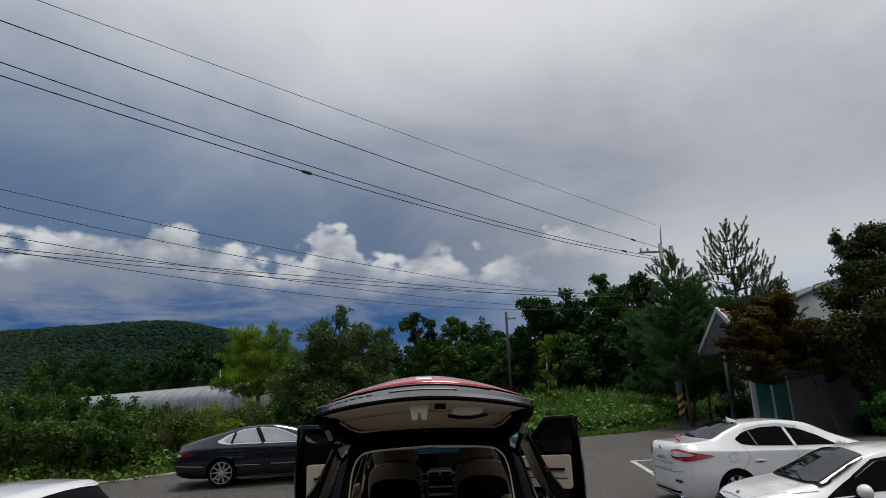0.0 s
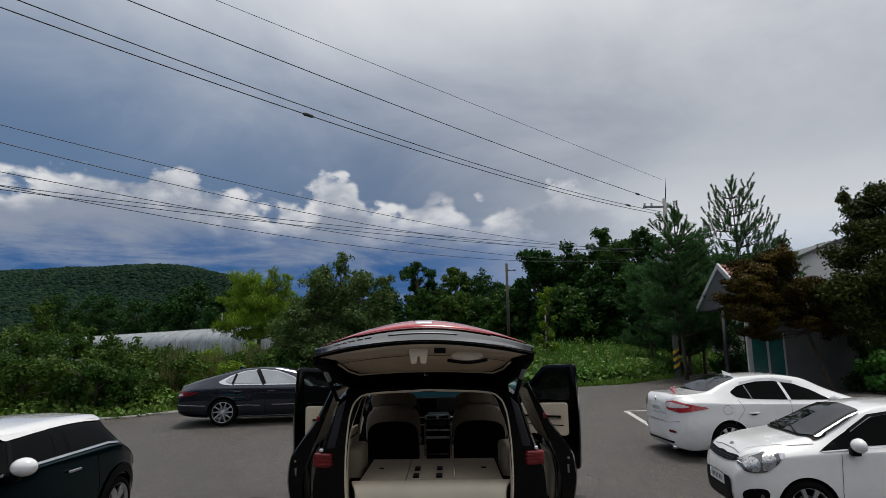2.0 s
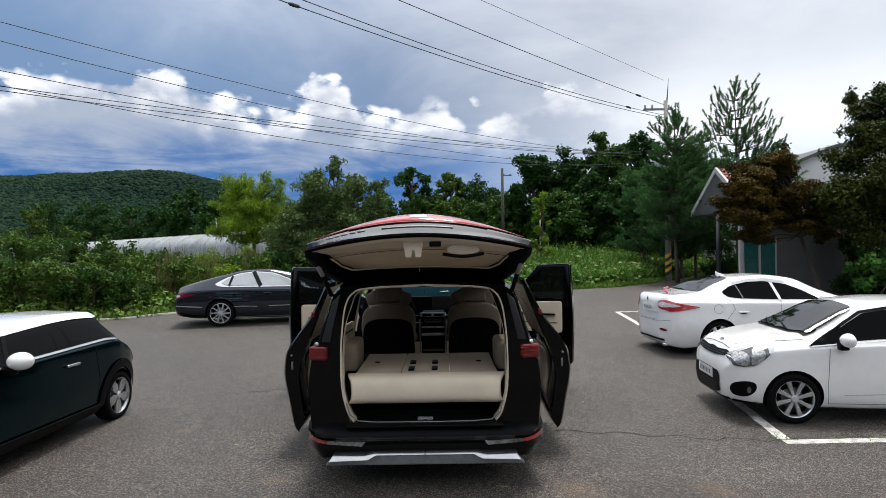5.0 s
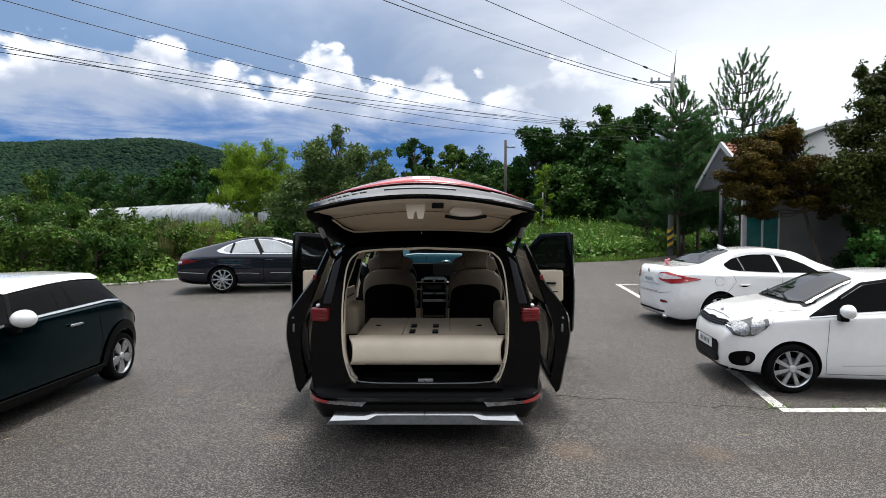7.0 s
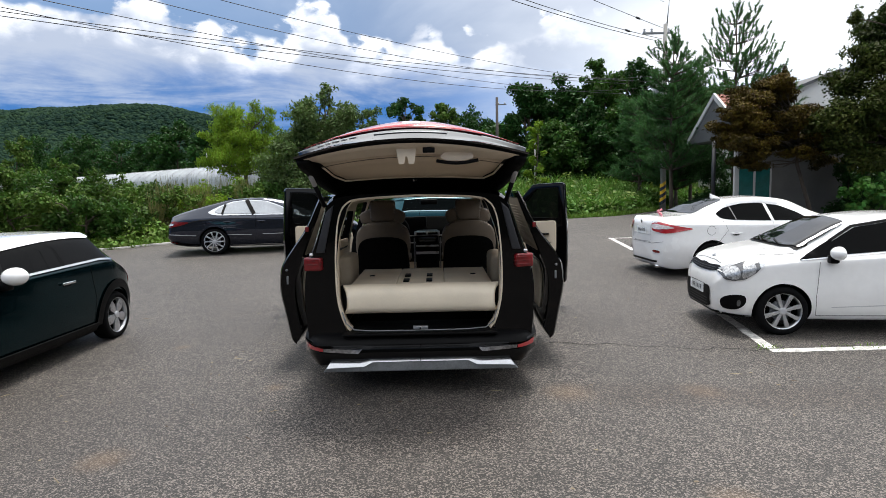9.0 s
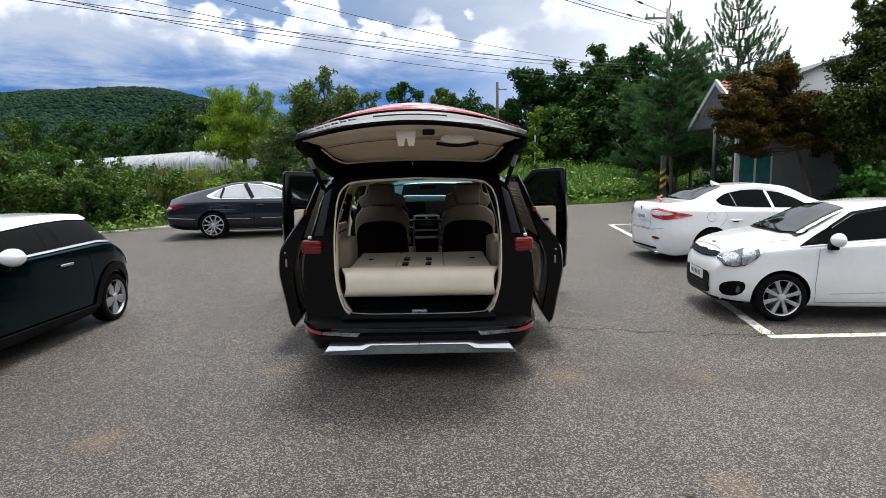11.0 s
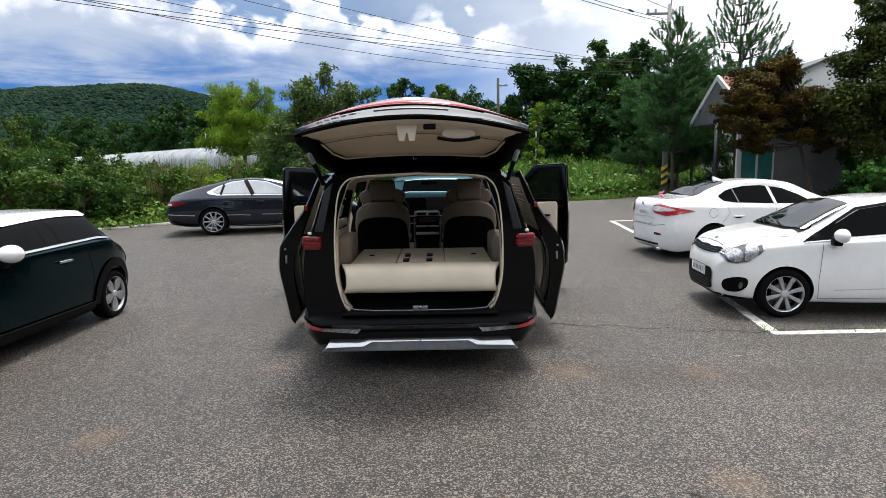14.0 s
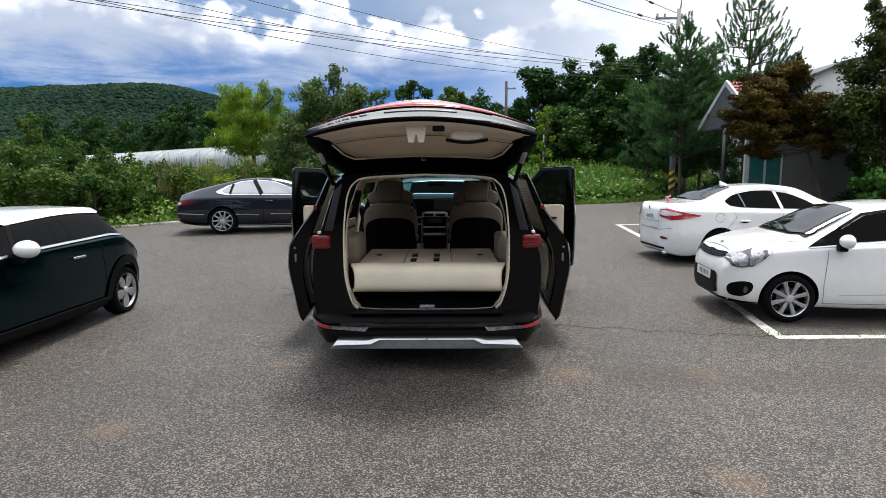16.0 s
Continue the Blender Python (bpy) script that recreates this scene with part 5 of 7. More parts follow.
part("rear_axle", tube([(-0.75, 1.13, 0.27), (0.75, 1.13, 0.27)], 0.05, 10), M_CARPET, VAN)
part("silencer", box((0.62, 0.34, 0.13), (0.35, 0.55, 0.21), 0.05, seg=3), M_CARPET, VAN)

# wheels
for ay in (1.13, 4.22):
    for sd in (1, -1):
        w = wheel(VAN, (sd * 0.87, ay, 0.35), 0.35, 0.235, 1, "ten", "dark alloy wheel with black tyre")
        w.rotation_euler = (0, 0, -sd * math.pi / 2)


# -- tailgate --
def tailgate():
    root = new("tailgate")
    root.parent = VAN
    root.matrix_basis = Matrix.Translation((-0.02, 0, 0)) @ Matrix.Diagonal((1.05, 1, 1, 1))
    tagged(root, "raised black tailgate with a red light bar and beige lining")
    nx = 33

    def lip(u):
        return -0.56 + 0.22 * abs(u) ** 2.6, 2.095 - 0.11 * abs(u) ** 1.9

    def skin(u, s):
        """Outer skin from the hinge (s=0) over the crest to the lower lip (s=1)."""
        ly, lz = lip(u)
        crest = 2.255 - 0.22 * abs(u) ** 1.75
        mid_z = lz + 0.090 * (1 - 0.45 * abs(u) ** 2)
        ys = np.interp(s, [0, 0.30, 0.55, 0.66, 0.82, 1], [0.60, 0.38, 0.0, -0.18, -0.36, ly])
        zs = np.interp(s, [0, 0.30, 0.55, 0.66, 0.82, 1], [1.745, 1.95, crest - 0.03, crest, max(mid_z, lz + 0.012), lz])
        ys = ys + (0.20 * abs(u) ** 2.6) * min(1, s * 1.2) * (1 if s < 1 else 0)
        w = np.interp(s, [0, 0.35, 0.7, 1], [0.70, 0.78, 0.86, 0.855])
        return Vector((u * w, float(ys), float(zs)))

    ss = np.linspace(0, 1, 26)
    us = np.linspace(-1, 1, nx)
    bm = bmesh.new()
    g = [[bm.verts.new(skin(u, s)) for u in us] for s in ss]
    under = []
    for dy, dz, wf in ((0.006, -0.007, 1.0), (0.012, -0.012, 0.99), (0.03, -0.018, 0.975)):
        row = []
        for u in us:
            ly, lz = lip(u)
            row.append(bm.verts.new((u * 0.855 * wf, ly + dy, lz + dz)))
        under.append(row)
    inner_rows = []
    for s in (0.25, 0.5, 0.75, 1.0):
        row = []
        for u in us:
            ly, lz = lip(u)
            y0, z0 = ly + 0.03, lz - 0.018
            y1, z1 = 0.56, 1.70
            w = 0.83 + (0.66 - 0.83) * s
            row.append(bm.verts.new((u * w, y0 + (y1 - y0) * s, z0 + (z1 - z0) * s + 0.03 * math.sin(s * math.pi))))
        inner_rows.append(row)
    rows = g + under + inner_rows
    for i, (a, b) in enumerate(zip(rows, rows[1:] + rows[:1])):
        for k in range(nx - 1):
            bm.faces.new((a[k], a[k + 1], b[k + 1], b[k])).material_index = int(i > len(g))
    for k in (0, nx - 1):
        bm.faces.new([r[k] for r in rows] if k else [r[k] for r in rows][::-1])
    bmesh.ops.recalc_face_normals(bm, faces=bm.faces[:])
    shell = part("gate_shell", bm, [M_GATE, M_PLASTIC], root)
    sharpen(shell, 40)

    def strip(name, u0, u1, s0, s1, lift, material, parent, label="", n=24, m=5):
        b = bmesh.new()
        rr = []
        for s in np.linspace(s0, s1, m):
            row = []
            for u in np.linspace(u0, u1, n):
                p = skin(u, s)
                nrm = (skin(u, s + 0.01) - skin(u, s - 0.01)).cross(skin(u + 0.01, s) - skin(u - 0.01, s)).normalized()
                if nrm.z < 0:
                    nrm = -nrm
                row.append(b.verts.new(p + nrm * lift))
            rr.append(row)
        for r0, r1 in zip(rr, rr[1:]):
            for k in range(n - 1):
                b.faces.new((r0[k], r0[k + 1], r1[k + 1], r1[k]))
        bmesh.ops.recalc_face_normals(b, faces=b.faces[:])
        geo = bmesh.ops.extrude_face_region(b, geom=b.faces[:])
        for v in [e for e in geo["geom"] if isinstance(e, bmesh.types.BMVert)]:
            v.co.z -= 0.004
        bmesh.ops.recalc_face_normals(b, faces=b.faces[:])
        return part(name, b, material, parent, label)

    bar = strip("light_bar", -0.93, 0.93, 0.60, 0.80, 0.010, M_REDBAR, root, "full-width red light bar")
    strip("bar_groove", -0.60, 0.60, 0.803, 0.822, 0.008, M_RED, bar)
    strip("emblem", -0.075, 0.075, 0.69, 0.745, 0.013, M_BADGE, root, "pale oblong maker's badge", 8, 3)
    strip("plate_recess", -0.30, 0.30, 0.885, 0.90, 0.006, M_STEEL, root, "thin groove in the lower skin", 12, 3)
    for k, (u0, u1) in enumerate(((-0.80, -0.74), (-0.72, -0.68), (-0.66, -0.60), (-0.58, -0.53), (-0.51, -0.45))):
        strip("lettering_bar", u0, u1, 0.880, 0.892, 0.006, M_STEEL, root, "plain chrome bar", 4, 3)
    strip("spoiler_edge", -0.98, 0.98, 0.01, 0.05, 0.02, M_BLACK, root, "", 16, 3)

    # lining: upper band and deep panel, following the inside
    def lining(u, s, drop):
        ly, lz = lip(u)
        y0, z0, y1, z1 = ly + 0.03, lz - 0.018, 0.56, 1.70
        w = 0.83 + (0.66 - 0.83) * s
        return Vector((u * w, y0 + (y1 - y0) * s - 0.35 * drop, z0 + (z1 - z0) * s + 0.03 * math.sin(s * math.pi) - drop))

    def panel(name, edge, s0, s1, drop, material, parent, label=""):
        """edge(s) gives the half width in u at s."""
        b = bmesh.new()
        n, m = 25, 9
        rr = [[b.verts.new(lining(k * edge(s), s, drop * (0.25 + 0.75 * min(1, 4 * min(1 - abs(k), 0.25)) * min(1, 6 * min(abs(s - s0), abs(s1 - s)) / (s1 - s0) + 0.25)))) for k in np.linspace(-1, 1, n)] for s in np.linspace(s0, s1, m)]
        for r0, r1 in zip(rr, rr[1:]):
            for k in range(n - 1):
                b.faces.new((r0[k], r0[k + 1], r1[k + 1], r1[k]))
        bmesh.ops.recalc_face_normals(b, faces=b.faces[:])
        return part(name, b, material, parent, label)

    def upper_edge(s):
        return float(np.interp(s, [0.0, 0.05, 0.22], [0.955, 0.94, 0.86]))

    def lower_edge(s):
        return float(np.interp(s, [0.18, 0.52, 0.64], [0.86, 0.85, 0.77]))

    lin = panel("lining", upper_edge, 0.015, 0.235, 0.022, M_BEIGE, root, "beige moulded lining")
    panel("lining_panel", lower_edge, 0.215, 0.66, 0.040, M_TAN, root, "deep beige lining panel")
    part("lining_seam", tube([lining(k * 0.86, 0.225, 0.036) for k in np.linspace(-1, 1, 25)], 0.0035, 6), M_LEATHER, lin, "darker seam across the lining")
    rim = [lining(-lower_edge(s), s, 0.030) for s in np.linspace(0.25, 0.63, 7)] + [lining(k * 0.80, 0.66, 0.022) for k in np.linspace(-0.93, 0.93, 15)] + [lining(lower_edge(s), s, 0.030) for s in np.linspace(0.63, 0.25, 7)]
    part("panel_rim", tube(rim, 0.008, 8), M_BEIGE, root, "raised rim of the lining panel")
    p = lining(-0.04, 0.13, 0.05)
    flap = prism([(-0.075, 0.05), (-0.055, -0.075), (-0.016, -0.075), (-0.006, -0.02), (0.006, -0.02), (0.016, -0.075), (0.055, -0.075), (0.075, 0.05)], -0.012, 0.012, "Y", bevel=0.004)
    bmesh.ops.transform(flap, matrix=Matrix.Translation(p + Vector((0, -0.02, 0.0))), verts=flap.verts)
    part("lock_cover", flap, M_BEIGE, root, "pale notched lock cover", False)
    p = lining(0.155, 0.06, 0.045)
    part("gate_switch", box((0.085, 0.014, 0.04), p, 0.008), M_PLASTIC, root, "black close button")
    cup = closed_spline([(-0.12, 0.0), (-0.06, 0.05), (0.06, 0.05), (0.12, 0.0), (0.06, -0.028), (-0.06, -0.028)], 28)
    b = prism(cup, -0.014, 0.010, "Y", bevel=0.003)
    p = lining(0.41, 0.155, 0.05)
    bmesh.ops.transform(b, matrix=Matrix.Translation(p), verts=b.verts)
    grip = part("pull_handle", b, M_BEIGE, root, "recessed pull handle", False)
    b = tube([p + Vector((-0.15 + 0.30 * i / 10, -0.02, -0.028 - 0.02 * math.sin(math.pi * i / 10))) for i in range(11)], 0.013, 8)
    part("grip_bar", b, M_PLASTIC, grip)
    p = lining(0.0, 0.68, 0.03)
    part("gate_hook", tube([p + Vector((-0.012, 0, 0.02)), p + Vector((-0.012, -0.01, -0.02)), p + Vector((0.012, -0.01, -0.02)), p + Vector((0.012, 0, 0.02))], 0.004, 6), M_CHROME, root)
    for sd in (1, -1):
        b = bmesh.new()
        cols = []
        for s in np.linspace(0.0, 1.0, 12):
            p = lining(sd * 1.0, s, 0.0)
            drop = 0.03 + 0.075 * math.sin(math.pi * min(1, s * 0.9 + 0.08))
            cols.append([b.verts.new(p + Vector((sd * dx_, 0.0, dz_))) for dx_, dz_ in ((0.015, 0.01), (0.0, -drop), (-0.05, -drop * 0.8), (-0.09, 0.01))])
        for c0, c1 in zip(cols, cols[1:]):
            for k in range(4):
                b.faces.new((c0[k], c0[(k + 1) % 4], c1[(k + 1) % 4], c1[k]))
        b.faces.new(cols[0])
        b.faces.new(cols[-1][::-1])
        bmesh.ops.recalc_face_normals(b, faces=b.faces[:])
        part("gate_flange", b, M_PLASTIC, root, "black side flange of the tailgate")
        st = part("gas_strut", tube([(sd * 0.73, 0.15, 1.60), (sd * 0.765, -0.03, 1.775)], [0.018, 0.018], 10), M_PLASTIC, root)
        part("strut_rod", tube([(sd * 0.765, -0.03, 1.775), (sd * 0.815, -0.25, 1.985)], 0.019, 10), M_SILVER, st, "bright strut rod")
        part("hinge_arm", box((0.05, 0.26, 0.03), (sd * 0.50, 0.44, 1.705), 0.008), M_PLASTIC, root)
    return root


tailgate()
part("header_seal", tube([(x, 0.125, 1.675 - 0.14 * max(0, abs(x) / 0.62 - 0.62) ** 1.5) for x in np.linspace(-0.60, 0.60, 21)], 0.013, 8), M_RUBBER, VAN)


# -- sliding doors, slid back along the flanks --
def slide_door(sd):
    root = new("sliding_door")
    root.parent = VAN
    tagged(root, "black sliding door slid back along the flank")
    outer = spline([(1.285, 0.21), (1.325, 0.27), (1.368, 0.50), (1.410, 0.72), (1.412, 0.86), (1.384, 1.0), (1.284, 1.157), (1.146, 1.345), (1.035, 1.57), (0.975, 1.69)], 30)
    inner_p = spline([(1.255, 0.235), (1.205, 0.33), (1.235, 0.50), (1.255, 0.70), (1.245, 0.86), (1.20, 1.0), (1.145, 1.15), (1.06, 1.36), (0.975, 1.58), (0.945, 1.67)], 30)
    bm = bmesh.new()
    rows = []
    for y in (0.93, 0.96, 1.4, 1.9, 1.98):
        inset = 0.02 if y in (0.93, 1.98) else 0.0
        o = [bm.verts.new((sd * (x - inset), y, z)) for x, z in outer]
        i = [bm.verts.new((sd * (x + inset * 0.3), y, z)) for x, z in inner_p]
        rows.append(o + i[::-1])
    n = len(rows[0])
    for a, b in zip(rows, rows[1:]):
        for k in range(n):
            bm.faces.new((a[k], a[(k + 1) % n], b[(k + 1) % n], b[k]))
    bm.faces.new(rows[0])
    bm.faces.new(rows[-1][::-1])
    bmesh.ops.recalc_face_normals(bm, faces=bm.faces[:])
    sh = part("door_shell", bm, M_BLACK, root)
    sharpen(sh, 40)
    bm = bmesh.new()
    tr = []
    for y in (1.25, 1.9):
        tr.append([bm.verts.new((sd * (x - d), y, z)) for d in (0.022, 0.004) for x, z in ([tuple(q) for q in inner_p[6:16]] if d > 0.015 else [tuple(q) for q in inner_p[6:16]][::-1])])
    m = len(tr[0])
    for k in range(m):
        bm.faces.new((tr[0][k], tr[0][(k + 1) % m], tr[1][(k + 1) % m], tr[1][k]))
    bm.faces.new(tr[0])
    bm.faces.new(tr[1][::-1])
    bmesh.ops.recalc_face_normals(bm, faces=bm.faces[:])
    part("door_trim", bm, M_BEIGE, root, "beige inner door trim")
    zi, xi = np.array(inner_p)[:, 1], np.array(inner_p)[:, 0]

    def inner_band(name, y0, y1, z0, z1, off, material, label=""):
        b = bmesh.new()
        cols = [[b.verts.new((sd * (float(np.interp(z, zi, xi)) - o), y, z)) for z in np.linspace(z0, z1, 7)] for y, o in ((y0, off * 0.2), (y0 + 0.02, off), (y1 - 0.02, off), (y1, off * 0.2))]
        for c0, c1 in zip(cols, cols[1:]):
            for k in range(6):
                b.faces.new((c0[k], c1[k], c1[k + 1], c0[k + 1]))
        bmesh.ops.recalc_face_normals(b, faces=b.faces[:])
        return part(name, b, material, root, label)

    inner_band("window_frame", 0.99, 1.95, 1.10, 1.62, 0.012, M_TAUPE, "beige frame round the door window")
    blind = inner_band("sun_blind", 1.06, 1.90, 1.16, 1.56, 0.020, M_TAUPE, "taupe pleated sun blind")
    for z in np.linspace(1.18, 1.54, 13):
        x = float(np.interp(z, zi, xi))
        part("pleat", tube([(sd * (x - 0.022), 1.07, z), (sd * (x - 0.022), 1.89, z)], 0.005, 5), M_TAUPE, blind)
    part("door_reflector", box((0.035, 0.012, 0.05), (sd * 1.115, 0.924, 1.36), 0.006), M_RED, root, "small red reflector on the door edge")
    part("door_catch", box((0.02, 0.014, 0.08), (sd * 1.325, 0.926, 0.86), 0.004), M_STEEL, root)
    part("door_bolt", lathe([(0.012, 0), (0.012, -0.010)], 10, "Y", at=(sd * 1.33, 0.925, 0.96)), M_STEEL, root)
    return root


for sd in (1, -1):
    slide_door(sd)


# -- front doors, swung out --
def front_door(sd):
    root = new("front_door")
    root.parent = VAN
    root.matrix_basis = pose(sd * 0.985, 4.02, 0, 0, 0, 0 if sd > 0 else 0)
    ang = math.atan2(-0.55, 1.0)
    root.rotation_euler = (0, 0, ang if sd > 0 else -ang)
    tagged(root, "black front door swung wide open")
    L = 1.14

    def X(u):
        return sd * u

    outer = rounded([(0.0, 0.36), (L, 0.36), (L + 0.02, 1.05), (L - 0.02, 1.785), (0.66, 1.765), (0.02, 1.06)], 0.05)
    hole = rounded([(0.36, 1.30), (L - 0.10, 1.28), (L - 0.11, 1.715), (0.70, 1.695)], 0.04)
    door = obj("door_shell", prism([(X(a), b) for a, b in outer], -0.04, 0.05, "Y", bevel=0.012), [M_BLACK, M_PLASTIC])
    boolean(door, [obj("cut", prism([(X(a), b) for a, b in hole], -0.3, 0.3, "Y"), [M_PLASTIC])])
    door.parent = root
    sharpen(door, 40)
    g = part("window", prism([(X(a), b) for a, b in hole], -0.003, 0.003, "Y"), M_SMOKE, root, "tinted door glass", False)
    g.visible_shadow = False
    part("door_card", prism([(X(a), b) for a, b in rounded([(0.10, 0.82), (L - 0.13, 0.80), (L - 0.13, 1.25), (0.20, 1.22)], 0.05)], -0.09, -0.04, "Y", bevel=0.012), M_BEIGE, root, "beige door card", False)
    part("door_pocket", prism([(X(a), b) for a, b in rounded([(0.12, 0.42), (L - 0.2, 0.42), (L - 0.2, 0.58), (0.12, 0.58)], 0.03)], -0.085, -0.04, "Y", bevel=0.01), M_PLASTIC, root, "", False)
    part("armrest", box((0.6, 0.07, 0.025), (X(0.62), -0.10, 1.06), 0.01), M_PLASTIC, root)
    part("card_line", box((0.7, 0.012, 0.012), (X(0.6), -0.092, 0.94), 0.004), M_PLASTIC, root)
    part("speaker_bezel", lathe([(0.085, -0.085), (0.085, -0.10), (0.06, -0.103)], 24, "Y", at=(X(0.25), 0, 0.52)), M_STEEL, root)
    return root


for sd in (1, -1):
    front_door(sd)


# -- cabin --
def seat(x, y, name="rear_seat"):
    root = new(name)
    root.parent = VAN
    root.location = (x, y, 0)
    tagged(root, "beige leather captain seat with a black back shell")
    half = 0.345
    sh = rounded([(-half * 0.82, 0.62), (half * 0.82, 0.62), (half, 1.05), (half * 0.92, 1.24), (half * 0.55, 1.33), (-half * 0.55, 1.33), (-half * 0.92, 1.24), (-half, 1.05)], 0.10)
    b = prism(sh, -0.03, 0.16, "Y", bevel=0.035)
    part("backrest", b, M_LEATHER, root)
    low = closed_spline([(-half * 0.78, 0.60), (half * 0.78, 0.60), (half * 0.90, 0.96), (half * 0.70, 1.11), (0, 1.145), (-half * 0.70, 1.11), (-half * 0.90, 0.96)], 40)
    part("back_shell", prism(low, -0.055, -0.02, "Y", bevel=0.010), M_CARPET, root, "black carpeted seat back", False)
    hr = rounded([(-0.15, 1.33), (0.15, 1.33), (0.165, 1.48), (0.155, 1.60), (-0.155, 1.60), (-0.165, 1.48)], 0.04)
    h = part("headrest", prism(hr, 0.02, 0.12, "Y", bevel=0.03), M_LEATHER, root)
    for sd in (1, -1):
        part("headrest_wing", prism([(sd * a, c) for a, c in rounded([(0.12, 1.30), (0.27, 1.31), (0.29, 1.44), (0.15, 1.50)], 0.045)], 0.03, 0.15, "Y", bevel=0.02), M_LEATHER, h)
        part("headrest_post", tube([(sd * 0.06, 0.07, 1.28), (sd * 0.06, 0.07, 1.36)], 0.008, 8), M_CHROME, h)
        part("armrest", box((0.075, 0.36, 0.07), (sd * 0.30, 0.30, 0.86), 0.025), M_LEATHER, root)
    part("cushion", box((0.54, 0.52, 0.18), (0, 0.36, 0.66), 0.05, seg=3), M_LEATHER, root)
    part("plinth", box((0.46, 0.42, 0.20), (0, 0.34, 0.50), 0.02), M_PLASTIC, root)
    return root


for x in (-0.52, 0.55):
    seat(x, 2.50)
con = part("centre_console", box((0.30, 0.50, 0.72), (0.03, 2.95, 0.82), 0.03), M_PLASTIC, VAN, "black centre console with silver trim")
part("console_top", box((0.33, 0.05, 0.055), (0.03, 2.69, 1.165), 0.012), M_ALLOY, con, "satin silver vent bezel")
for sx in (-0.045, 0.105):
    part("vent", box((0.12, 0.012, 0.028), (sx, 2.662, 1.165), 0.004), M_PLASTIC, con, "black air vent")
part("console_screen", box((0.25, 0.02, 0.085), (0.03, 2.69, 1.075), 0.006), M_SCREEN, con, "dark glossy control panel")
for z, w, h in ((1.005, 0.29, 0.022), (0.915, 0.29, 0.034)):
    part("console_trim", box((w, 0.025, h), (0.03, 2.69, z), 0.006), M_ALLOY, con, "silver console strip")
part("tray", box((0.25, 0.02, 0.055), (0.03, 2.692, 0.96), 0.006), M_CARPET, con, "dark open tray")
for sx in (-0.135, 0.195):
    part("console_rail", box((0.018, 0.03, 0.42), (sx, 2.69, 0.90), 0.007), M_STEEL, con)
part("drawer", box((0.26, 0.022, 0.15), (0.03, 2.69, 0.80), 0.010), M_PLASTIC, con, "black drawer front")
part("drawer_edge", box((0.27, 0.024, 0.022), (0.03, 2.69, 0.715), 0.006), M_LEATHER, con, "brown leather drawer edge")
dash = part("dashboard", prism([(3.50, 0.70), (3.45, 1.16), (3.56, 1.34), (3.70, 1.34), (4.02, 1.14), (4.02, 0.70)], -0.74, 0.74, "X", bevel=0.03), M_CARPET, VAN, "dark soft dashboard", False)
for z in (0.98, 1.08):
    part("dash_strip", box((0.9, 0.03, 0.014), (0.1, 3.455, z), 0.004), M_ALLOY, dash)
part("display", box((0.62, 0.02, 0.15), (-0.30, 3.47, 1.27), 0.01), M_PLASTIC, dash)
part("steering_wheel", tube([(-0.42 + 0.18 * math.cos(a), 3.40 + 0.05 * math.sin(a), 1.16 + 0.18 * math.sin(a)) for a in np.linspace(0, 2 * math.pi, 29)], 0.016, 8, cap=False), M_PLASTIC, VAN)
part("rear_view_mirror", box((0.24, 0.03, 0.07), (0.05, 3.42, 1.55), 0.015), M_PLASTIC, VAN)
for sd in (1, -1):
    for y0, z0 in ((0.34, 1.05), (0.36, 0.80)):
        part("trim_slot", box((0.012, 0.05, 0.11), (sd * 0.782, y0, z0), 0.005), M_PLASTIC, VAN)
    part("belt", tube([(sd * 0.80, 0.62, 1.50), (sd * 0.80, 0.60, 1.10), (sd * 0.78, 0.62, 0.82)], 0.014, 6), M_PLASTIC, VAN, "black seat belt")
    part("wheel_box", box((0.16, 0.55, 0.30), (sd * 0.76, 1.15, 0.93), 0.06, seg=3), M_TAUPE, VAN)
    # solid dark block added to stand for the gap beside the board
    part("side_well", box((0.10, 1.5, 0.30), (sd * 0.735, 1.15, 0.66), 0.01), M_CARPET, VAN, "added dark block standing for the gap beside the board")
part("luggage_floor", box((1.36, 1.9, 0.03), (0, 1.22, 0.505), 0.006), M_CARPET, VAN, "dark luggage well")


# cream edge round the rear opening
def opening_ring():
    outer_r = spline([(0.60, 0.53), (0.655, 0.62), (0.70, 0.82), (0.705, 1.12), (0.69, 1.34), (0.662, 1.51), (0.605, 1.612), (0.475, 1.660), (0.0, 1.682)], 40)
    bm = bmesh.new()
    rows = []
    for sgn in (1, -1):
        seq = outer_r if sgn > 0 else outer_r[::-1][1:]
        for x, z in seq:
            c = Vector((0, 0, 1.05))
            d = (c - Vector((x, 0, z)))
            d.y = 0
            d.normalize()
            p = Vector((sgn * x, 0, z))
            q = Vector((sgn * d.x, 0, d.z))
            rows.append([bm.verts.new(p + q * a + Vector((0, y, 0))) for a, y in ((-0.004, 0.094), (0.010, 0.10), (0.018, 0.13), (0.017, 0.22), (-0.01, 0.22))])
    for a, b in zip(rows, rows[1:]):
        for k in range(5):
            bm.faces.new((a[k], a[(k + 1) % 5], b[(k + 1) % 5], b[k]))
    bm.faces.new(rows[0])
    bm.faces.new(rows[-1][::-1])
    bmesh.ops.recalc_face_normals(bm, faces=bm.faces[:])
    return part("opening_trim", bm, M_BEIGE, VAN, "cream trim edging the rear opening")


opening_ring()


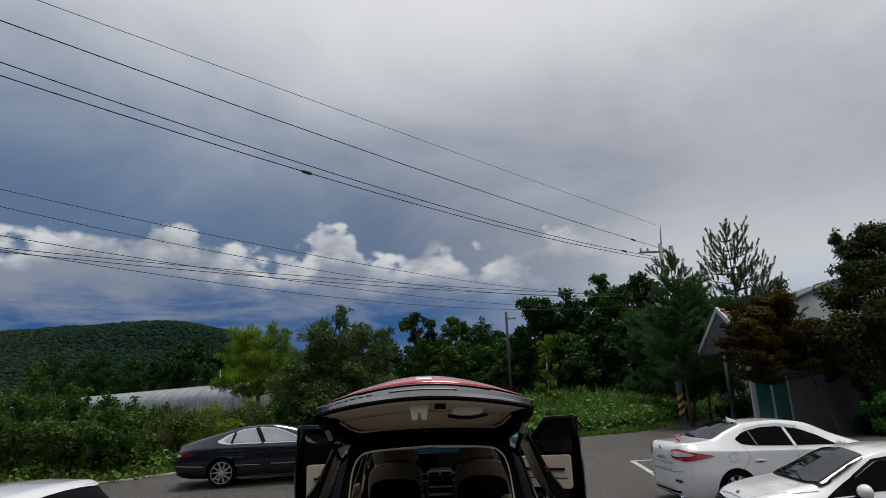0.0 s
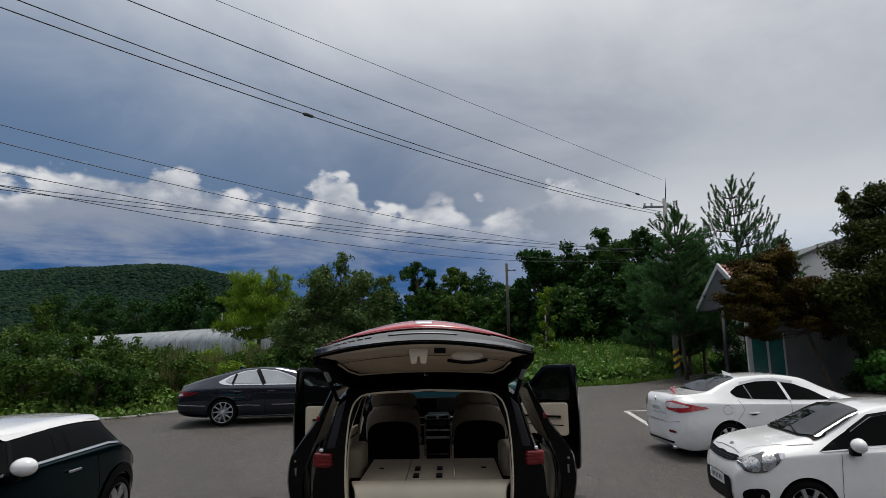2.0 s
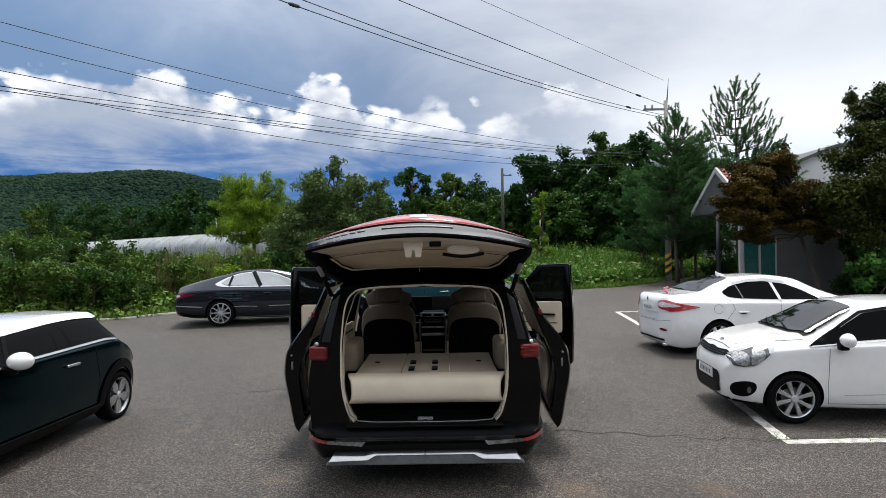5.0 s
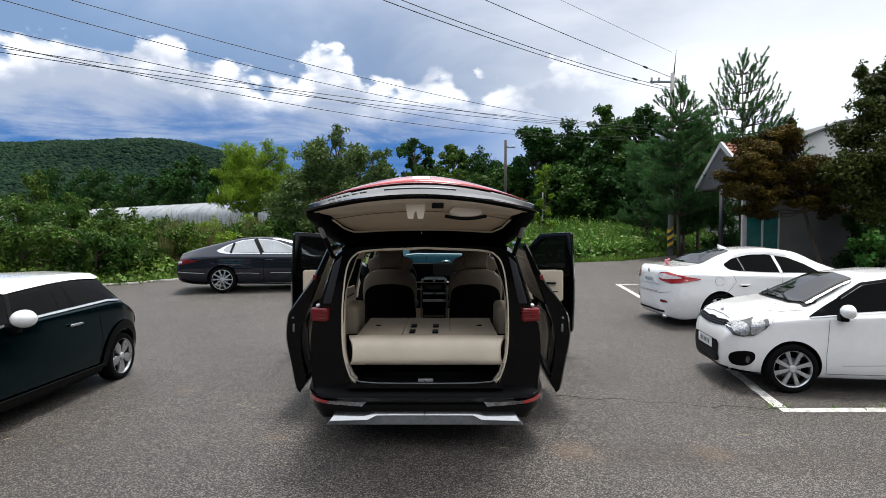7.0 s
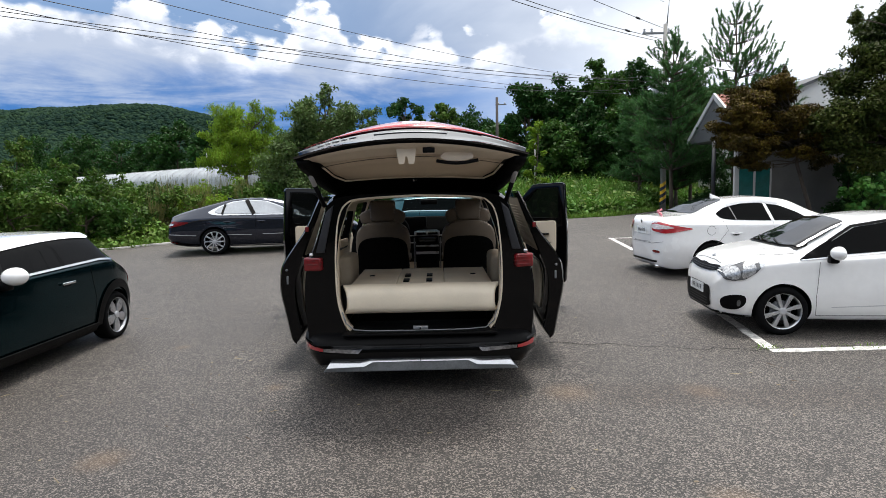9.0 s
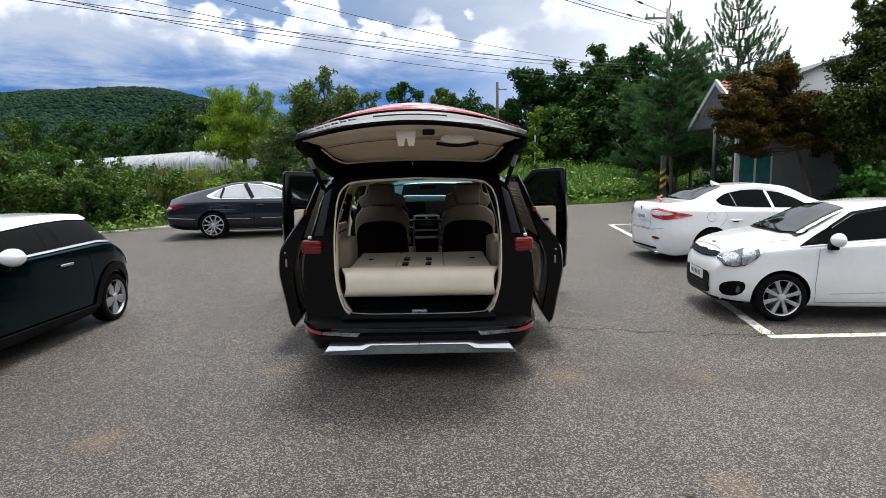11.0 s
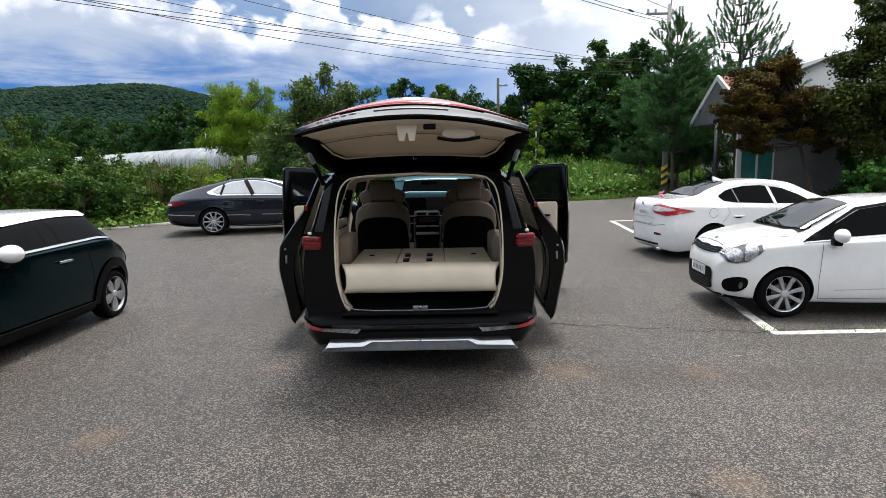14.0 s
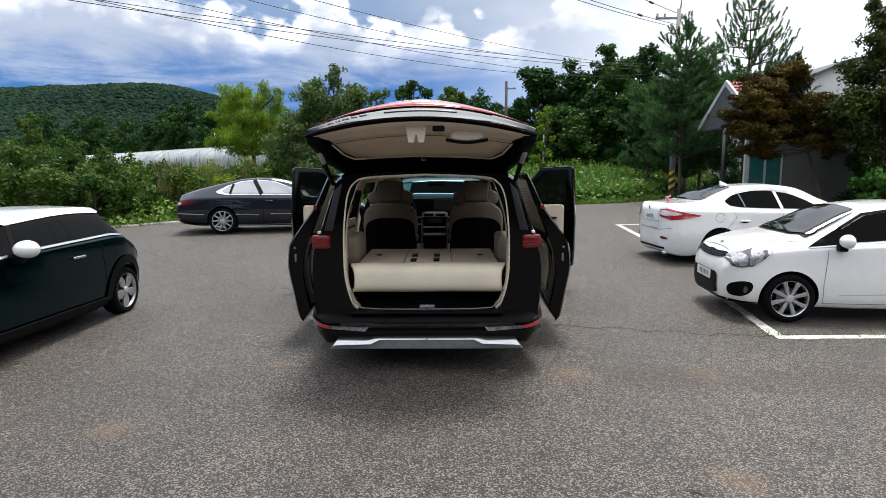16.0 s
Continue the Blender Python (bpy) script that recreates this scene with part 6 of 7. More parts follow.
# folded bench board with its padded roll
def load_board():
    root = empty("load_mat", Matrix.Translation((0.01, 0, 0.52)), "cream padded mat folded over a board in the boot", "mat")
    bm = bmesh.new()
    n = 22
    prof = []
    for k in range(n):
        a = math.radians(62 + 236 * k / (n - 1))
        ca, sa = math.cos(a), math.sin(a)
        prof.append((0.245 + 0.125 * math.copysign(abs(ca) ** 0.72, ca), 0.262 + 0.124 * math.copysign(abs(sa) ** 0.72, sa)))
    thick = [(0.245 + (y - 0.245) * 0.86, 0.262 + (z - 0.262) * 0.86) for y, z in prof]
    cols = []
    for x in np.linspace(-0.672, 0.692, 15):
        sag = 0.0012 * math.sin(x * 9)
        cols.append([bm.verts.new((x * (1 - 0.085 * max(0, (0.245 - y) / 0.125) ** 1.5), y, z + sag)) for y, z in prof + thick[::-1]])
    m = len(cols[0])
    for c0, c1 in zip(cols, cols[1:]):
        for k in range(m):
            bm.faces.new((c0[k], c0[(k + 1) % m], c1[(k + 1) % m], c1[k]))
    bm.faces.new(cols[0])
    bm.faces.new(cols[-1][::-1])
    bmesh.ops.recalc_face_normals(bm, faces=bm.faces[:])
    roll = part("roll", bm, M_MAT, root, "cream rolled front edge with dark hollow ends")
    sharpen(roll, 50)
    # solid dark drum puts the shade of the hollow ends into colour
    part("core", lathe([(0.106, -0.655), (0.106, 0.675)], 24, "X", at=(0, 0.25, 0.262)), M_CARPET, root, "dark drum standing for the shade inside the roll")
    seg = [(-0.62, -0.22), (-0.215, 0.215), (0.22, 0.64)]
    for a, b in seg:
        part("board", box((b - a, 1.06, 0.03), ((a + b) / 2, 0.84, 0.358), 0.010), M_MATSHADE, root)
    for x in (-0.13, 0.08):
        for y in (0.50, 0.82):
            part("strap", box((0.055, 0.16, 0.012), (x, y, 0.380), 0.004), M_PLASTIC, root, "black strap")
    for x in (-0.48, 0.50):
        part("clip", box((0.05, 0.03, 0.010), (x, 0.85, 0.378), 0.003), M_PLASTIC, root)
    for sx in (-0.60, 0.62):
        for y in (0.5, 1.25):
            part("foot", box((0.04, 0.04, 0.345), (sx, y, 0.1725), 0.004), M_PLASTIC, root)
    return root


load_board()

# ---- trees and growth ----
def rng(seed):
    return np.random.default_rng(seed)


def leaf_cloud(r, centres, radii, count, size, droop=0.0, blade=0.5, up=0.2):
    """Small bent leaves scattered through clumps, denser towards each clump's skin."""
    centres, radii = np.array(centres, float), np.array(radii, float)
    wts = (radii[:, 0] * radii[:, 1] * radii[:, 2]) ** 0.75
    idx = r.choice(len(centres), count, p=wts / wts.sum())
    d = r.normal(size=(count, 3))
    d /= np.linalg.norm(d, axis=1)[:, None]
    rad = r.random(count) ** 0.5
    pos = centres[idx] + d * rad[:, None] * radii[idx] * (0.85 + 0.3 * r.random((count, 1))) + r.normal(size=(count, 3)) * radii[idx] * 0.16
    nrm = d + r.normal(size=(count, 3)) * 0.7 + np.array([0, 0, up])
    nrm /= np.linalg.norm(nrm, axis=1)[:, None]
    t = np.cross(nrm, r.normal(size=(count, 3)))
    t /= np.linalg.norm(t, axis=1)[:, None] + 1e-9
    if droop:
        t = t * (1 - droop) + np.array([0, 0, -1.0]) * droop
    b = np.cross(nrm, t)
    s = size * (0.6 + 0.8 * r.random((count, 1)))
    v0 = pos - t * s
    v1 = pos + b * s * blade - nrm * s * 0.12
    v2 = pos + t * s
    v3 = pos - b * s * blade - nrm * s * 0.12
    verts = np.stack([v0, v1, v2, v3], 1).reshape(-1, 3)
    base = np.arange(count)[:, None] * 4
    faces = np.concatenate([base + [0, 1, 2], base + [0, 2, 3]], 0)
    return verts, faces


def np_mesh(name, verts, faces, material, smooth=False):
    me = bpy.data.meshes.new(name)
    verts, faces = np.asarray(verts, np.float32), np.asarray(faces, np.int32)
    me.vertices.add(len(verts))
    me.vertices.foreach_set("co", verts.ravel())
    k = faces.shape[1]
    me.loops.add(len(faces) * k)
    me.loops.foreach_set("vertex_index", faces.ravel())
    me.polygons.add(len(faces))
    me.polygons.foreach_set("loop_start", np.arange(0, len(faces) * k, k, dtype=np.int32))
    me.update(calc_edges=True)
    me.materials.append(material)
    if smooth:
        me.polygons.foreach_set("use_smooth", [True] * len(me.polygons))
    return new(name, me)


def limb(bm, a, b, r0, r1, r, bend=0.12, sides=6, n=5):
    a, b = Vector(a), Vector(b)
    off = Vector(r.normal(size=3)) * (b - a).length * bend
    tube([a.lerp(b, i / n) + off * math.sin(math.pi * i / n) for i in range(n + 1)], [r0 + (r1 - r0) * i / n for i in range(n + 1)], sides, bm)


def tree_thing(name, label, base, clumps, leaves, size, material, seed, trunk=0.12, lean=(0, 0), blade=0.5, droop=0.0, group="", split=0.45, category="tree", fork=0.35, sub=5):
    """A tapered trunk with limbs to each clump, and a crown of small leaves with an uneven outline. Clumps: x, y, z, rx, ry, rz from the base."""
    r = rng(seed)
    root = empty(name, Matrix.Translation(base), label, category, group)
    c = np.array(clumps, float)
    topz = float(c[:, 2].max())
    bm = bmesh.new()
    mid = Vector((lean[0], lean[1], topz * fork))
    limb(bm, (0, 0, -0.15), mid, trunk, trunk * 0.75, r, 0.03, 9, 6)
    lead = Vector((float(c[c[:, 2].argmax(), 0]), float(c[c[:, 2].argmax(), 1]), topz))
    limb(bm, mid, lead, trunk * 0.75, trunk * 0.12, r, 0.05, 8, 7)
    cent, rad = [], []
    for x, y, z, rx, ry, rz in c:
        f = min(0.9, max(0.0, (z - topz * fork) / max(0.1, topz * (1 - fork)) * 0.7))
        p = mid.lerp(lead, f)
        limb(bm, p, (x, y, z), trunk * 0.4, trunk * 0.08, r, 0.12)
        for _ in range(sub):
            d = r.normal(size=3)
            d /= np.linalg.norm(d)
            q = np.array([x, y, z]) + d * np.array([rx, ry, rz]) * (0.5 + 0.55 * r.random())
            k = split * (0.7 + 0.6 * r.random())
            cent.append(q)
            rad.append(np.array([rx, ry, rz]) * k)
            if r.random() < 0.5:
                limb(bm, (x, y, z), tuple(q), trunk * 0.10, trunk * 0.03, r, 0.1, 4, 3)
        cent.append([x, y, z])
        rad.append([rx * 0.6, ry * 0.6, rz * 0.6])
    part("trunk", bm, M_BARK, root)
    v, f = leaf_cloud(r, cent, rad, leaves, size, droop, blade)
    crown = np_mesh("crown", v, f, material)
    crown.parent = root
    return root


def G(x, y):
    return (x, y, ground_z(x, y) - 0.06)


def crown(r, w, d, z0, z1, n, rad, taper=0.5, round_=True):
    """Clumps through an egg-shaped crown."""
    out = []
    for i in range(n):
        h = (i + 0.5) / n
        z = z0 + (z1 - z0) * h
        env = max(0.30, math.sqrt(max(0.0, 1 - ((h - 0.42) / 0.62) ** 2)))
        a = i * 2.4 + r.random() * 0.8
        k = (0.15 + 0.75 * r.random()) * env
        q = rad * (0.8 + 0.5 * r.random()) * (1 - taper * h * 0.45)
        out.append((math.cos(a) * w * k, math.sin(a) * d * k, z, q, q, q * 0.8))
    return out


# willow-green tree and the tall tree beside it
tree_thing("willow_tree", "bright yellow-green feathery tree behind the hedge", G(-9.0, 24.0), crown(rng(1), 2.3, 1.8, 2.3, 5.1, 28, 0.72) + [(0.5, 0, 5.5, 0.45, 0.4, 0.35), (1.2, 0, 5.3, 0.4, 0.4, 0.3), (-1.7, 0, 4.1, 0.5, 0.5, 0.3), (-0.4, 0, 5.3, 0.4, 0.4, 0.4)], 38000, 0.085, L_WILLOW, 1, 0.12, blade=0.28, droop=0.35)
tree_thing("persimmon_tree", "tall leafy olive-green tree with an open top behind the van", G(-4.4, 20.0), crown(rng(2), 2.5, 2.0, 0.7, 4.6, 40, 0.68) + [(0.2, 0, 5.65, 0.28, 0.3, 0.30), (0.1, 0, 5.2, 0.42, 0.4, 0.4), (-0.6, 0, 5.0, 0.42, 0.4, 0.35), (-1.1, 0, 4.5, 0.5, 0.5, 0.4), (1.0, 0, 4.4, 0.4, 0.4, 0.35), (1.55, 0, 4.45, 0.3, 0.3, 0.3), (2.05, 0, 4.6, 0.26, 0.3, 0.28), (1.8, 0, 3.9, 0.5, 0.5, 0.4), (2.1, 0, 3.2, 0.5, 0.5, 0.5), (-1.5, 0, 3.4, 0.6, 0.6, 0.5)], 64000, 0.066, L_PERS, 2, 0.11, blade=0.45, sub=8, split=0.55)

# copse far behind the van
for k, (x, y, h, w, seed) in enumerate(((-2.6, 50, 9.7, 2.2, 11), (-0.6, 52, 7.6, 2.2, 12), (0.9, 50, 9.2, 1.7, 13), (3.4, 50, 8.3, 2.8, 14), (-6.3, 52, 7.4, 2.8, 15), (-10.0, 54, 6.4, 2.6, 19), (6.2, 52, 7.6, 2.6, 16), (-1.9, 47, 6.6, 2.0, 17), (1.0, 47, 6.2, 2.2, 18), (-5.0, 47, 6.0, 2.2, 20), (3.0, 46, 6.0, 2.0, 34), (5.6, 45, 5.8, 2.0, 35))):
    r = rng(seed)
    tree_thing("broadleaf_tree", "dark green broadleaf tree in the copse beyond the field", G(x, y), crown(r, w, w, 0.9, h - 0.9, 24, w * 0.46), 12500, 0.13, (L_DARK, L_OAK, L_HEDGE)[k % 3], seed, 0.2, group="copse trees", blade=0.6)

# wood edge to the right of the pole
for k, (x, y, h, w, seed) in enumerate(((5.2, 39, 5.4, 1.8, 21), (7.0, 38, 8.2, 2.3, 22), (9.6, 39, 8.3, 2.6, 23), (12.0, 37, 9.3, 2.6, 24), (14.6, 38, 9.4, 2.6, 25), (10.6, 35, 6.6, 2.4, 26), (8.0, 35, 5.2, 2.2, 27), (13.4, 34, 6.2, 2.4, 28), (17.8, 38, 8.4, 2.8, 29), (21.5, 39, 8.0, 3.0, 30), (26, 40, 8.5, 3.2, 31))):
    r = rng(seed)
    tree_thing("broadleaf_tree", "dense dark green tree at the edge of the wood", G(x, y), crown(r, w, w, 0.6, h - 0.3, 26, w * 0.46), 30000, 0.12, L_DARK if k % 3 else L_OAK, seed, 0.2, group="wood edge trees", blade=0.6)
# extra dark tree added to keep the gap by the house dark
tree_thing("broadleaf_tree", "added dark leafy tree covering the pale wall by the house", G(18.3, 18.2), crown(rng(36), 2.6, 1.5, 0.3, 4.4, 22, 1.0), 16000, 0.10, L_DARK, 36, 0.12, group="wood edge trees", blade=0.6)
tree_thing("young_tree", "slender young light-green tree by a stake", G(5.45, 27.0), crown(rng(33), 0.55, 0.5, 1.5, 4.7, 11, 0.32), 3600, 0.075, L_WILLOW, 33, 0.045, blade=0.35)


# pines: a soft dense lower crown, open tops of upswept needled shoots
def pine(base, height, spread_, z_low, seed, open_from=0.5, shoots=1.0):
    r = rng(seed)
    root = empty("pine_tree", Matrix.Translation(base), "green pine with upswept needled shoots beside the house", "tree", "pine trees")
    bm = bmesh.new()
    limb(bm, (0, 0, -0.15), (0, 0, height - 0.3), 0.10, 0.015, r, 0.01, 9, 8)
    tips = []
    z = z_low
    while z < height - 0.6:
        h = (z - z_low) / (height - z_low)
        airy = h > open_from
        reach = spread_ * ((1 - h) ** 0.5 * 0.92 + 0.10)
        for k in range(int((6 if airy else 7) + 3 * r.random())):
            a = r.random() * 2 * math.pi
            L = reach * (0.55 + 0.5 * r.random())
            rise = L * ((0.12 + 0.35 * r.random()) if airy else (0.20 + 0.25 * r.random())) + 0.12
            tip = Vector((math.cos(a) * L, math.sin(a) * L, z + rise))
            mid = Vector((math.cos(a) * L * 0.55, math.sin(a) * L * 0.55, z + rise * 0.35))
            tube([(0, 0, z), mid, tip], [0.03, 0.018, 0.008], 5, bm)
            m = max(3, int(L * (3.4 if airy else 6.5) * shoots))
            for j in range(m):
                f = (0.25 if airy else 0.15) + (0.75 if airy else 0.85) * (j + r.random()) / m
                p = mid.lerp(tip, (f - 0.5) * 2) if f > 0.5 else Vector((0, 0, z)).lerp(mid, f * 2)
                w = 0.38 if airy else 0.9
                way = Vector((math.cos(a) * w + r.normal() * w * 0.6, math.sin(a) * w + r.normal() * w * 0.6, 0.95 if airy else 0.45 + 0.5 * r.random())).normalized()
                q = p + way * (0.42 + 0.30 * r.random() if airy else 0.30 + 0.30 * r.random())
                tube([p, q], [0.012, 0.006], 4, bm)
                tips.append((p, q, airy))
        z += (0.46 if airy else 0.40) * (0.8 + 0.4 * r.random())
    for k in range(4):
        p = Vector((0, 0, height - 0.75 + 0.1 * k))
        tips.append((p, p + Vector((r.normal() * 0.22, r.normal() * 0.22, 0.62)), True))
    part("trunk", bm, M_BARK, root)
    V = []
    for p, q, airy in tips:
        n = 120 if airy else 64
        d = np.array(q - p)
        dn = d / np.linalg.norm(d)
        pos = np.array(p) + d * (r.random((n, 1)) * 0.85 + 0.15)
        out = r.normal(size=(n, 3))
        out -= (out @ dn)[:, None] * dn
        out /= np.linalg.norm(out, axis=1)[:, None]
        way = out * 0.7 + dn * 0.8
        ln = (0.09 + 0.06 * r.random((n, 1))) if airy else (0.14 + 0.10 * r.random((n, 1)))
        side = np.cross(way, r.normal(size=(n, 3)))
        side /= np.linalg.norm(side, axis=1)[:, None]
        V.append(np.stack([pos - side * 0.011, pos + side * 0.011, pos + way * ln], 1))
    V = np.concatenate(V).reshape(-1, 3)
    cr = np_mesh("needles", V, np.arange(len(V)).reshape(-1, 3), L_PINE)
    cr.parent = root
    return root


pine(G(11.25, 23.1), 8.35, 2.1, 2.0, 41, 0.70, 1.15)
pine(G(16.0, 27.0), 10.6, 3.1, 2.0, 42, 0.35, 0.95)
pine(G(13.6, 26.6), 6.4, 2.2, 1.4, 43, 0.95, 1.15)
pine(G(11.3, 28.0), 6.0, 1.7, 1.4, 44, 0.95, 1.15)
pine(G(12.6, 26.0), 4.8, 1.8, 1.0, 45, 0.95, 1.15)

# bronze maple in front of the house, broadleaf beside it
r = rng(510)
tiers = []
for z, x0, x1, n in ((2.35, -3.0, 0.5, 6), (2.6, -3.4, 1.0, 8), (2.9, -3.5, 0.9, 9), (3.2, -3.5, 0.6, 9), (3.5, -3.4, 0.0, 8), (3.8, -3.2, -0.6, 6), (4.05, -3.1, -2.1, 4), (4.1, -1.9, -0.9, 4), (4.4, -1.6, -1.0, 3)):
    for k in range(n):
        x = x0 + (x1 - x0) * (k + 0.2 + 0.6 * r.random()) / n
        tiers.append((x, r.uniform(-0.9, 0.9), z + r.normal() * 0.22, 0.30 + 0.22 * r.random(), 0.45, 0.16 + 0.12 * r.random()))
tree_thing("maple_tree", "bronze-red maple with layered foliage in front of the house", G(12.65, 14.5), tiers + [(-1.25, 0, 4.6, 0.26, 0.26, 0.18), (-1.22, 0, 4.85, 0.18, 0.18, 0.16), (-1.22, 0, 5.1, 0.10, 0.1, 0.16)], 105000, 0.048, L_MAPLE, 51, 0.07, lean=(-0.75, 0), blade=0.42, fork=0.42, split=0.55, sub=6)
r = rng(520)
cl = []
for z, x0, x1, n in ((2.1, -1.2, 3.0, 4), (2.6, -2.2, 3.2, 8), (3.2, -2.4, 3.2, 9), (3.8, -2.3, 3.2, 8), (4.4, -1.6, 3.2, 8), (5.0, -1.5, 3.2, 7), (5.6, -1.4, 3.2, 7), (6.1, -1.2, 3.2, 6), (6.5, -0.2, 3.0, 4)):
    for k in range(n):
        x = x0 + (x1 - x0) * (k + r.random()) / n
        cl.append((x, r.uniform(-0.9, 0.9), z + r.normal() * 0.22, 0.40 + 0.25 * r.random(), 0.55, 0.26 + 0.16 * r.random()))
tree_thing("cherry_tree", "dark bushy tree with yellowing leaf tips by the house", G(14.1, 13.0), cl + [(-1.5, 0, 6.3, 0.16, 0.2, 0.25)], 170000, 0.056, L_RIGHT, 52, 0.13, blade=0.5, split=0.8, sub=5)
tree_thing("vine_bush", "bright green broad-leaved vine beside the house", G(12.5, 11.8), [(-0.5, 0, 1.35, 0.35, 0.4, 0.3), (0.2, 0, 1.1, 0.5, 0.5, 0.4), (-0.4, 0, 0.8, 0.3, 0.4, 0.3), (0.8, 0, 1.5, 0.5, 0.5, 0.4)], 800, 0.085, L_VINE, 53, 0.03, blade=0.8, category="bush")


# hedge of bushes on the bank beside the lot
def bush(x, y, w, h, seed, material, n=6500, size=0.065, label="dense green bush in the hedge along the lot", blade=0.5):
    r = rng(seed)
    cl = [(r.uniform(-w, w) * 0.7, r.uniform(-w, w) * 0.5, h * (0.12 + 0.66 * r.random()), w * (0.35 + 0.2 * r.random()), w * 0.4, h * 0.24) for _ in range(9)]
    return tree_thing("bush", label, G(x, y), cl, n, size, material, seed, 0.05, group="hedge bushes", category="bush", blade=blade, fork=0.15, sub=4)


HEDGE = [(-10.4, 13.0, 1.2, 1.7), (-12.2, 12.8, 1.4, 1.9), (-14.6, 12.6, 1.6, 2.0), (-17.0, 12.8, 1.7, 2.3), (-19.6, 13.0, 1.8, 2.5), (-22.5, 13.4, 1.9, 2.6), (-26.0, 14.0, 2.2, 2.3), (-30.5, 14.0, 2.4, 2.3), (-12.6, 15.6, 1.7, 1.9), (-15.8, 15.6, 1.8, 2.2), (-19.2, 16.2, 1.9, 2.4), (-23.0, 17.0, 2.2, 2.6), (-27.5, 18.0, 2.4, 2.6), (-9.2, 15.6, 1.3, 1.9), (-6.8, 16.8, 1.3, 1.9), (-5.6, 18.8, 1.5, 2.1), (-3.2, 20.2, 1.6, 2.2), (-1.0, 21.6, 1.6, 2.1), (1.2, 22.6, 1.5, 1.9), (-8.0, 18.6, 1.4, 2.1), (-11.0, 19.0, 1.4, 2.0)]
for k, (x, y, w, h) in enumerate(HEDGE):
    bush(x, y, w, h, 100 + k, L_HEDGE if k % 3 else L_OAK)
bush(-7.7, 15.3, 0.9, 1.75, 140, L_WILLOW, 3200, 0.07, "light-green feathery bush behind the grey saloon", 0.3)
bush(-9.4, 21.5, 1.5, 2.5, 142, L_WILLOW, 5200, 0.075, "light-green leafy bush in front of the greenhouse", 0.35)
bush(-12.2, 22.5, 1.5, 2.2, 143, L_HEDGE, 5200, 0.07)
for k, (x, y, w, h) in enumerate(((-18.2, 20.5, 1.8, 3.0), (-21.5, 20.8, 1.9, 3.1), (-25.0, 21.5, 2.0, 2.9), (-28.5, 22.5, 2.2, 3.1), (-6.3, 23.0, 1.6, 2.7), (-7.4, 21.4, 1.3, 2.3), (-12.6, 18.6, 1.4, 2.1), (-20.0, 18.6, 1.7, 2.5))):
    bush(x, y, w, h, 170 + k, L_PERS if k % 2 else L_HEDGE, 6500, 0.07)
bush(-13.8, 20.0, 1.5, 2.55, 145, L_HEDGE, 6000, 0.07)
bush(-11.0, 20.6, 1.3, 2.1, 146, L_PERS, 5200, 0.07)
bush(-15.6, 20.8, 1.7, 2.85, 144, L_OAK, 5200, 0.07)
bush(-13.2, 11.5, 1.0, 1.1, 141, L_WILLOW, 2600, 0.07, "pale green bush low in the hedge", 0.35)
tree_thing("small_tree", "spindly young tree rising from the hedge", G(-18.4, 22.0), crown(rng(61), 0.6, 0.6, 1.8, 4.0, 9, 0.38), 3000, 0.075, L_HEDGE, 61, 0.05, group="young hedge trees")
tree_thing("small_tree", "spindly young tree rising from the hedge", G(-16.6, 22.0), crown(rng(62), 0.7, 0.7, 1.6, 3.1, 8, 0.38), 2600, 0.075, L_HEDGE, 62, 0.05, group="young hedge trees")
tree_thing("small_tree", "bare-branched shrub leaning over the lot's edge", G(-10.9, 12.5), [(-0.5, 0, 1.4, 0.3, 0.3, 0.2), (0.6, 0, 1.55, 0.4, 0.3, 0.2), (1.0, 0, 1.35, 0.3, 0.3, 0.2), (0.0, 0, 1.0, 0.3, 0.3, 0.2)], 700, 0.055, L_HEDGE, 63, 0.06, group="young hedge trees")
for k, (x, y, h, w) in enumerate(((-38, 77, 8.6, 3.6), (-32, 70, 9.6, 3.9), (-25, 64, 8.0, 3.3), (-48, 86, 9.0, 4.2), (-58, 96, 10.5, 4.8), (-17, 62, 7.0, 3.0), (-66, 104, 11.5, 5.2), (-78, 112, 12.5, 5.6))):
    tree_thing("broadleaf_tree", "dark rounded tree behind the greenhouse", G(x, y), crown(rng(160 + k), w, w, 1.0, h - 0.5, 12, w * 0.45), 11000, 0.20, L_DARK, 160 + k, 0.2, group="trees behind the greenhouse", blade=0.6)


# dark bushes added to fill the deep shade and cover pale gaps
bush(15.7, 16.4, 1.2, 2.3, 147, L_DARK, 6000, 0.06, "added dark green bush filling the shade beside the house")
bush(15.6, 17.3, 0.7, 2.7, 152, L_DARK, 5000, 0.06, "added dark green bush covering a pale gap at the house corner")
bush(17.2, 15.6, 1.3, 2.6, 148, L_DARK, 6000, 0.06, "added dark green bush filling the shade beside the house")
bush(13.0, 22.6, 1.3, 3.4, 151, L_DARK, 9000, 0.06, "added tall dark bush darkening the gap behind the porch")
bush(15.9, 14.6, 1.3, 3.2, 149, L_DARK, 9000, 0.06, "added tall dark bush filling the shade of the house")
bush(18.4, 17.0, 1.6, 3.6, 150, L_DARK, 9000, 0.06, "added tall dark bush filling the shade of the house")

